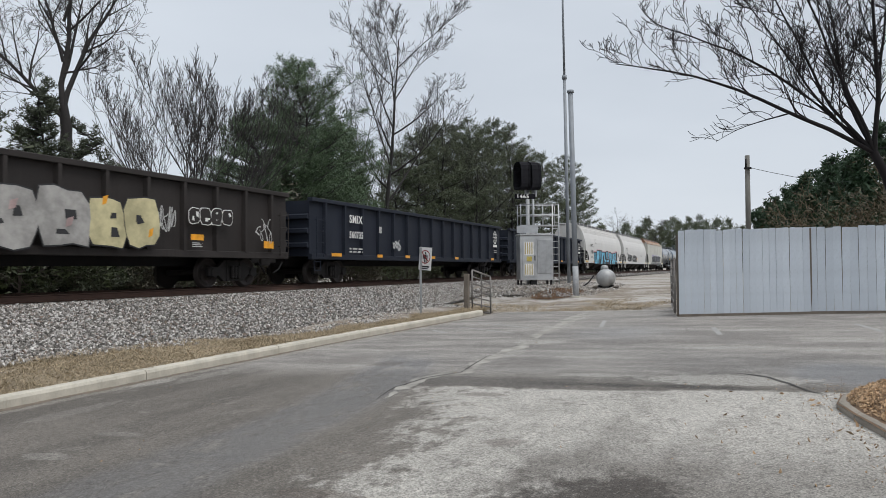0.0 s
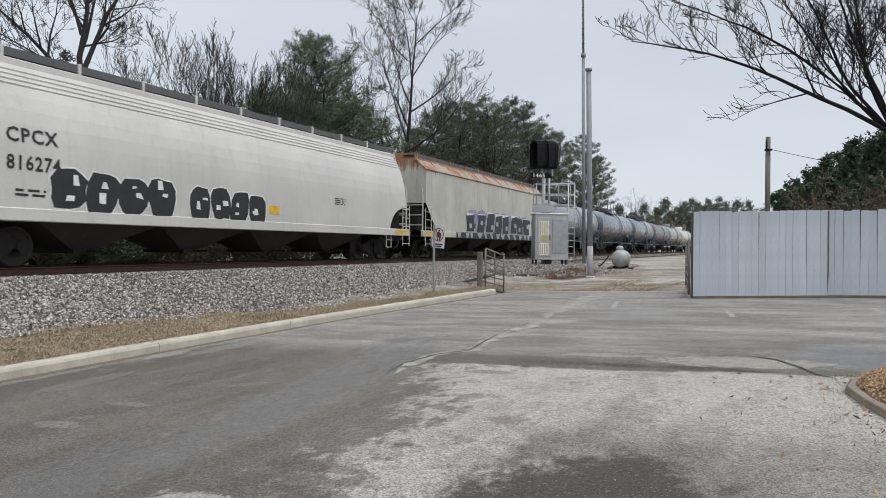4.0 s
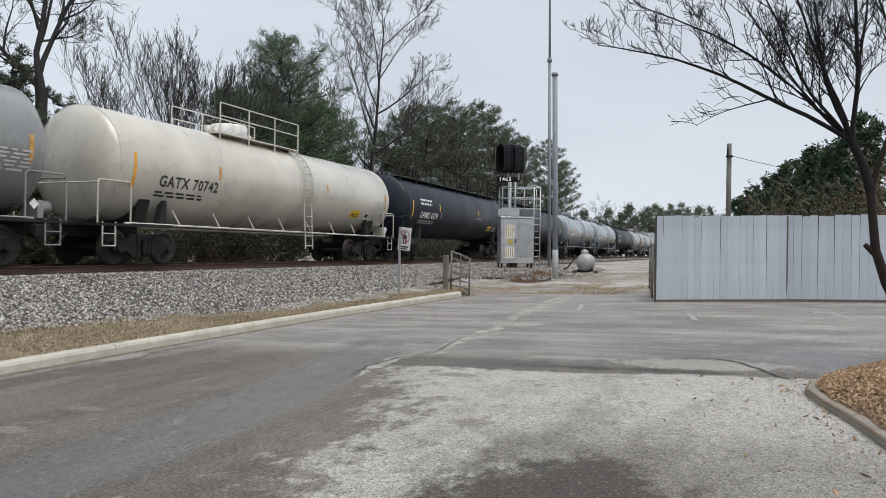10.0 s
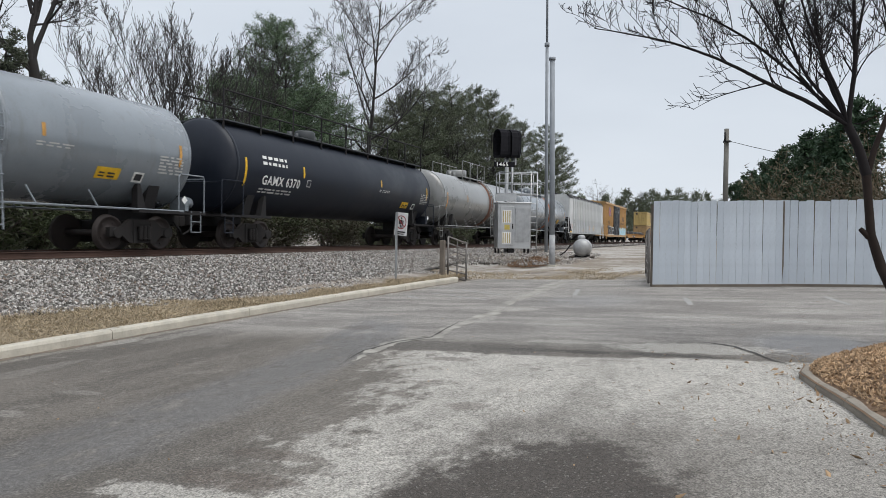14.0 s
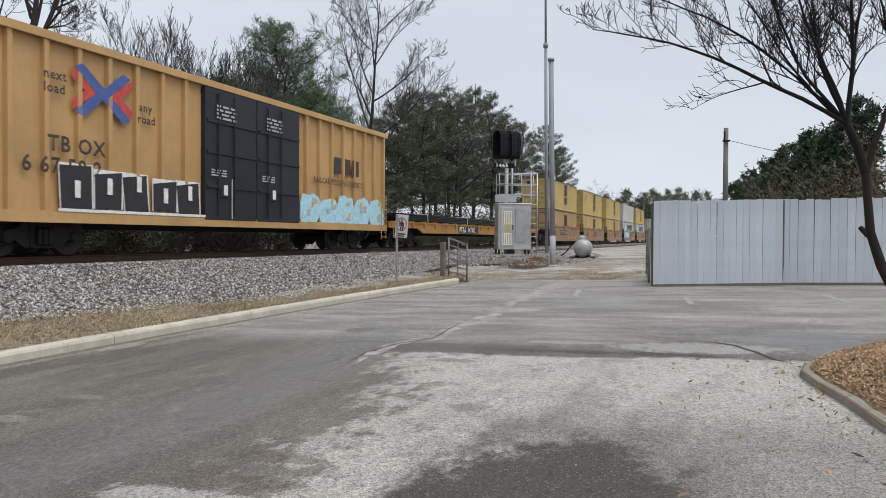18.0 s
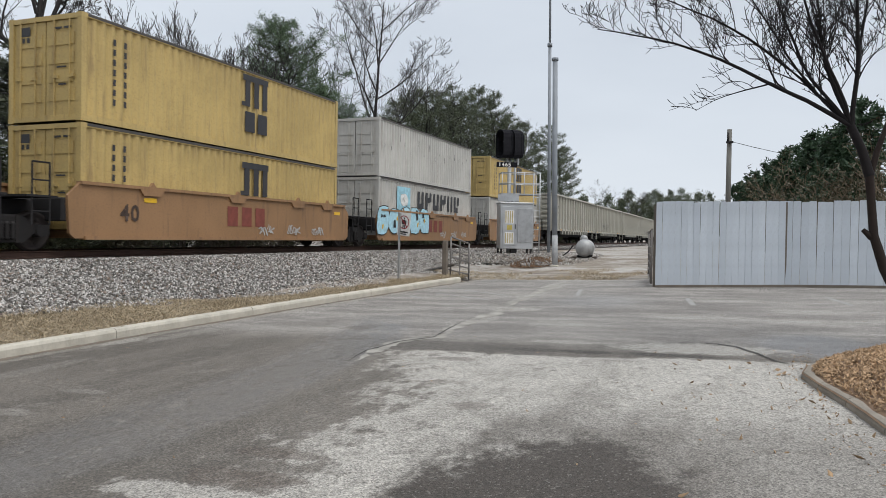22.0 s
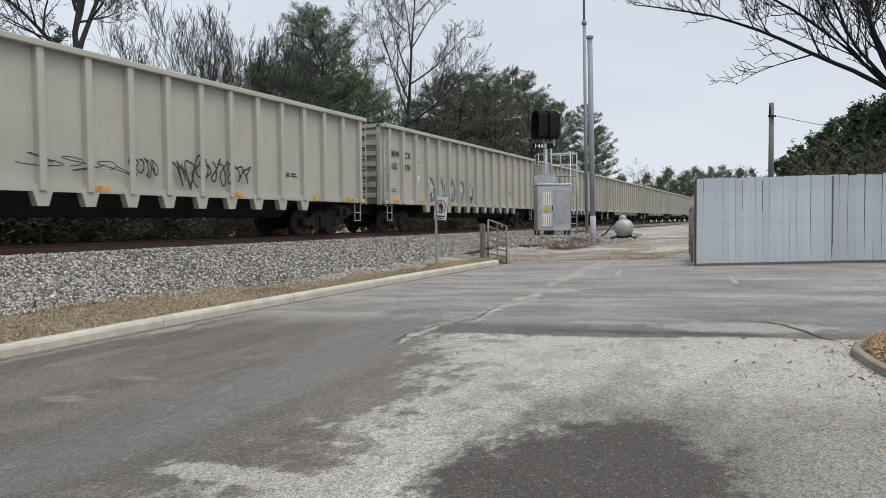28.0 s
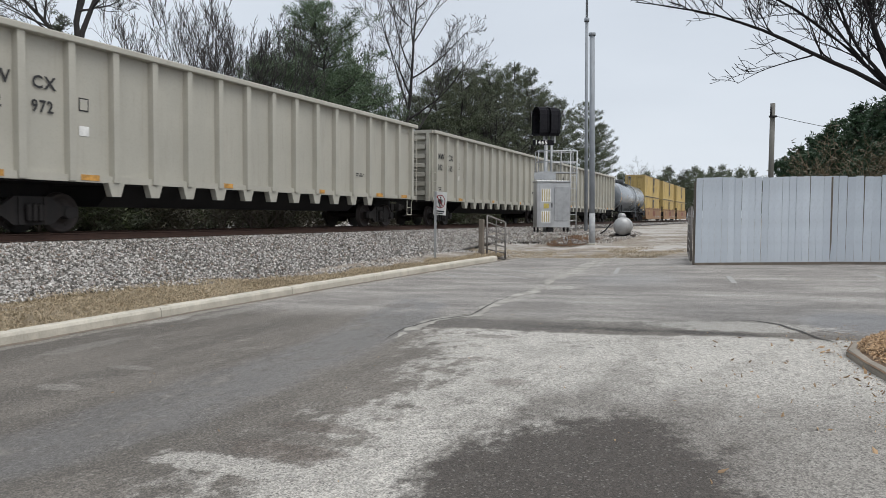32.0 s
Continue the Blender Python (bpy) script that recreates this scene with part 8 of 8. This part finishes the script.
for start, to, rad, arch in (
        (high, (0.1, 3.75, 4.5), 0.038, 0.02), (high, (0.4, 3.1, 4.85), 0.034, 0.12), (high, (0.3, 2.9, 4.35), 0.028, 0.06), (high, (-0.1, 2.6, 4.9), 0.034, 0.14), (high, (0.7, 2.2, 5.4), 0.032, 0.12),
        (high, (-0.5, 1.8, 5.5), 0.03, 0.1), (high, (0.0, 0.85, 5.8), 0.042, 0.0), (fork, (0.5, 0.7, 5.2), 0.036, 0.0), (back, (0.2, -0.9, 5.0), 0.03, 0.1), (back, (-0.4, 1.2, 5.4), 0.026, 0.1),
        (far, (0.4, -2.0, 4.6), 0.034, 0.15), (high, (1.3, 1.6, 4.9), 0.026, 0.12), (back, (0.4, 0.1, 5.6), 0.026, 0.05), (far, (0.0, -0.5, 4.4), 0.026, 0.1)):
    branch_to(near, r, start, to, rad * 0.78, SPREAD, arch, DARKBARK, 0.0026, 0.8)

# ---- loose stuff: ballast stones, dry grass, wood chips, leaves ----
m, n, l, b = nodes_of("ballast_stone", 0.9)
g = n.new("ShaderNodeNewGeometry")
rp = n.new("ShaderNodeValToRGB")
e = rp.color_ramp.elements
e[0].position, e[0].color = 0.0, (0.055, 0.05, 0.045, 1)
e[1].position, e[1].color = 1.0, (0.66, 0.64, 0.61, 1)
for p, cc in ((0.3, (0.15, 0.142, 0.13, 1)), (0.5, (0.33, 0.312, 0.29, 1)), (0.6, (0.2, 0.14, 0.105, 1)), (0.68, (0.36, 0.345, 0.33, 1))):
    el = e.new(p)
    el.color = cc
l.new(g.outputs["Random Per Island"], rp.inputs["Fac"])
gr = noise_node(n, l, 60, 4)
l.new(mixc(n, l, math_node(n, l, "MULTIPLY", ramp(n, l, gr, 0.4, 0.7), 0.35), rp.outputs["Color"], (0.2, 0.18, 0.16)), b.inputs["Base Color"])
STONE = m


def pebbles(name, spots, size, material, label, sd, flat=0.7):
    """Rough six-cornered stones at the spots, each turned and sized by chance."""
    nr = np.random.RandomState(sd)
    c = np.asarray(spots, float)
    k = len(c)
    corners = 1.35 * np.array([(1, 0, 0), (-1, 0, 0), (0, 1, 0), (0, -1, 0), (0, 0, 1), (0, 0, -1)], float)
    v = corners[None] * nr.uniform(0.65, 1.0, (k, 6, 1)) + nr.uniform(-0.45, 0.45, (k, 6, 3))
    q = nr.normal(size=(k, 4))
    q /= np.linalg.norm(q, axis=1)[:, None]
    w, x, y, z = q.T
    rot = np.stack([np.stack([1 - 2 * (y * y + z * z), 2 * (x * y - z * w), 2 * (x * z + y * w)], 1), np.stack([2 * (x * y + z * w), 1 - 2 * (x * x + z * z), 2 * (y * z - x * w)], 1), np.stack([2 * (x * z - y * w), 2 * (y * z + x * w), 1 - 2 * (x * x + y * y)], 1)], 1)
    sc = size * nr.uniform(0.5, 1.15, (k, 1, 1)) * np.array([1.0, 0.8 if flat > 0.5 else 0.4, flat])[None, None]
    v = np.einsum("kij,kpj->kpi", rot, v * sc) + c[:, None]
    tris = np.array(((0, 2, 4), (2, 1, 4), (1, 3, 4), (3, 0, 4), (2, 0, 5), (1, 2, 5), (3, 1, 5), (0, 3, 5)))
    f = (tris[None] + (np.arange(k) * 6)[:, None, None]).reshape(-1, 3)
    return tagged(soup(name, v.reshape(-1, 3).tolist(), f.tolist(), material), label, name.replace("_", " "), kind="stuff")


nr = np.random.RandomState(4)
spots = []
for i in range(58000):
    x = 7 + 33 * nr.rand() ** 1.3
    t = toe_y(x) if x < 24 else 10.8
    y = t - 0.1 + (14.55 - t) * nr.rand()
    spots.append((x, y, ballast_z(x, max(y, t)) + 0.01))
for i in range(9000):
    x = 40 + 90 * nr.rand()
    y = 11 + 3.6 * nr.rand()
    spots.append((x, y, ballast_z(x, y) + 0.01))
for i in range(7000):
    a, d = nr.rand() * 6.283, 3.6 * nr.rand() ** 0.6
    x, y = CX - 1.0 + d * math.cos(a) * 1.6, CY - 0.6 + d * math.sin(a)
    spots.append((x, y, max(ground_z(x, y), cz - 0.03 - max(0, d - 2) * 0.18) + 0.0))
pebbles("ballast_stones", spots, 0.035, STONE, "loose grey crushed stones of the ballast bank", 5)

spots = []
for i in range(5200):
    a, d = nr.rand() * 6.283, nr.rand() ** 0.5
    x, y = 28.7 + 2.0 * d * math.cos(a), 7.25 + 0.95 * d * math.sin(a)
    spots.append((x, y, max(ground_z(x, y), 0.0) + 0.05 + 0.22 * (1 - d)))
LITTER = foliage("pine_straw", (0.06, 0.038, 0.025), (0.32, 0.19, 0.11), 0.9)
pebbles("leaf_litter", spots, 0.04, LITTER, "low heap of rusty brown leaf litter by the pad", 15, 0.2)

# straw-coloured verge and its blades
m, n, l, b = nodes_of("dry_turf", 0.95)
t1 = noise_node(n, l, 2.0, 6, 0.7)
t2 = noise_node(n, l, 45.0, 4, 0.7)
c = mixc(n, l, ramp(n, l, t1, 0.35, 0.65), (0.18, 0.145, 0.1), (0.33, 0.27, 0.19))
c = mixc(n, l, mul(ramp(n, l, t2, 0.5, 0.7), 0.6), c, (0.09, 0.07, 0.04))
l.new(c, b.inputs["Base Color"])
bump(n, l, b, t2, 0.8, 0.03)
TURF = m
v, f = [], []
VX = steps((-16, 4, 2), (4, 21.5, 0.4))
for x in VX:
    k0, t = kerb_y(x) + 0.15, toe_y(x) + 0.35
    for j in range(7):
        y = k0 + (t - k0) * j / 6
        edge_z = lot_z(x, kerb_y(x)) + 0.13
        zz = edge_z + (ground_z(x, t) - edge_z) * (j / 6) ** 1.2 + 0.02 * noise.noise(Vector((x * 1.5, y * 1.5, 0)))
        v.append((x, y, zz))
for i in range(len(VX) - 1):
    for j in range(6):
        f.append((i * 7 + j, (i + 1) * 7 + j, (i + 1) * 7 + j + 1, i * 7 + j + 1))
tagged(soup("grass_verge", v, f, TURF, None, True), "strip of dead straw-coloured turf behind the kerb", "verge", kind="structure")
STRAW = foliage("straw_blades", (0.125, 0.1, 0.063), (0.6, 0.49, 0.335), 0.8)
cl = []
for i in range(26000):
    x = 4.5 + 16.5 * nr.rand()
    k0, t = kerb_y(x) + 0.13, toe_y(x) + 0.2 + 0.8 * noise.noise(Vector((x * 0.9, 0, 7)))
    u = nr.rand() ** 0.9
    y = k0 + (t - k0) * u
    edge_z = lot_z(x, kerb_y(x)) + 0.13
    cl.append((x, y, edge_z + (ground_z(x, toe_y(x) + 0.35) - edge_z) * max(0, (y - k0) / (t + 0.2 - k0)) ** 1.2))
for i in range(9000):
    x = 21.4 + 8 * nr.rand()
    y = 3.2 + 6.2 * nr.rand() - 0.25 * (x - 21.4)
    if noise.noise(Vector((x * 0.45, y * 0.6, 3))) + 0.12 * (24 - x) > -0.05:
        cl.append((x, y, ground_z(x, y)))
vv, ff = blades(np.random.RandomState(9), cl, 3, 0.095, 0.006, 0.8, 0.4)
tagged(soup("dry_grass", vv.tolist(), ff.tolist(), STRAW), "short dead straw-coloured grass", "grass", kind="stuff")

CHIP = foliage("wood_chips", (0.05, 0.035, 0.024), (0.68, 0.46, 0.27), 0.85)
spots = []
for i in range(17000):
    j = nr.randint(0, len(bed) - 1)
    x, y = along_line(bed[j], bed[j + 1], nr.rand())
    dx = 2.2 * nr.rand() ** 1.2 + 0.1
    y -= dx
    x += -0.25 * dx + 0.3 * nr.randn() * 0.2
    d = mulch_z(x, y)
    spots.append((x, y, lot_z(x, y) + 0.075 + 0.3 * (1 - math.exp(-d * 1.1))))
pebbles("wood_chips", spots, 0.028, CHIP, "shredded orange and brown wood-chip mulch", 6, 0.22)
spots = []
for i in range(170):
    x, y = 2.5 + 16 * nr.rand(), -3 + 11 * nr.rand()
    if y < kerb_y(x) - 0.1 and not (x < 11 and y < -0.6 and y < -0.68 - 0.2 * abs(x - 8)):
        spots.append((x, y, lot_z(x, y) + 0.006))
for i in range(150):
    x = 5 + 5 * nr.rand()
    y = -0.75 - 0.12 * abs(8 - x) + 0.5 * abs(nr.randn()) * 0.5
    spots.append((x, y, lot_z(x, y) + 0.006))
pebbles("fallen_leaves", spots, 0.014, CHIP, "scattered brown leaf scraps and twigs on asphalt", 7, 0.3)
spots = []
for i in range(90):
    x = 3.4 + 5.6 * nr.rand()
    y = -0.72 - 0.13 * abs(8 - x) + 1.5 * nr.rand() ** 2.2
    spots.append((x, y, lot_z(x, y) + 0.009))
pebbles("wood_slivers", spots, 0.034, CHIP, "pale and brown wood slivers strewn beside the bed", 17, 0.12)


# ---- what moves ----
def motions():
    for car, s0, y, z in MOVERS:
        walk(car, [(0, pose(s0, y, z)), (16, pose(s0 - SPEED * 16, y, z)), (32, pose(s0 - SPEED * 32, y, z))])
    # wheels roll while they pass; one turn is a little over four steps of a thirtieth of a second
    start = {car: s0 for car, s0, y, z in MOVERS}
    for w, dx in WHEELS:
        bogie = w.parent
        x0 = start[bogie.parent] + bogie.location.x
        t0, t1 = max(0.0, (x0 - 62) / SPEED), min(32.0, (x0 - 7) / SPEED)
        if t1 <= t0:
            continue
        k0, k1 = math.ceil(t0 * FPS), math.floor(t1 * FPS)
        turn = math.degrees(SPEED / FPS / 0.457)
        rows = [(k / FPS, pose(dx, 0, 0.459, 0, -turn * (k - k0), 0)) for k in range(k0, k1 + 1)]
        if k0 > 0:
            rows.insert(0, (0, pose(dx, 0, 0.459)))
        if k1 < 32 * FPS:
            rows.append((32, rows[-1][1]))
        walk(w, rows)


motions()
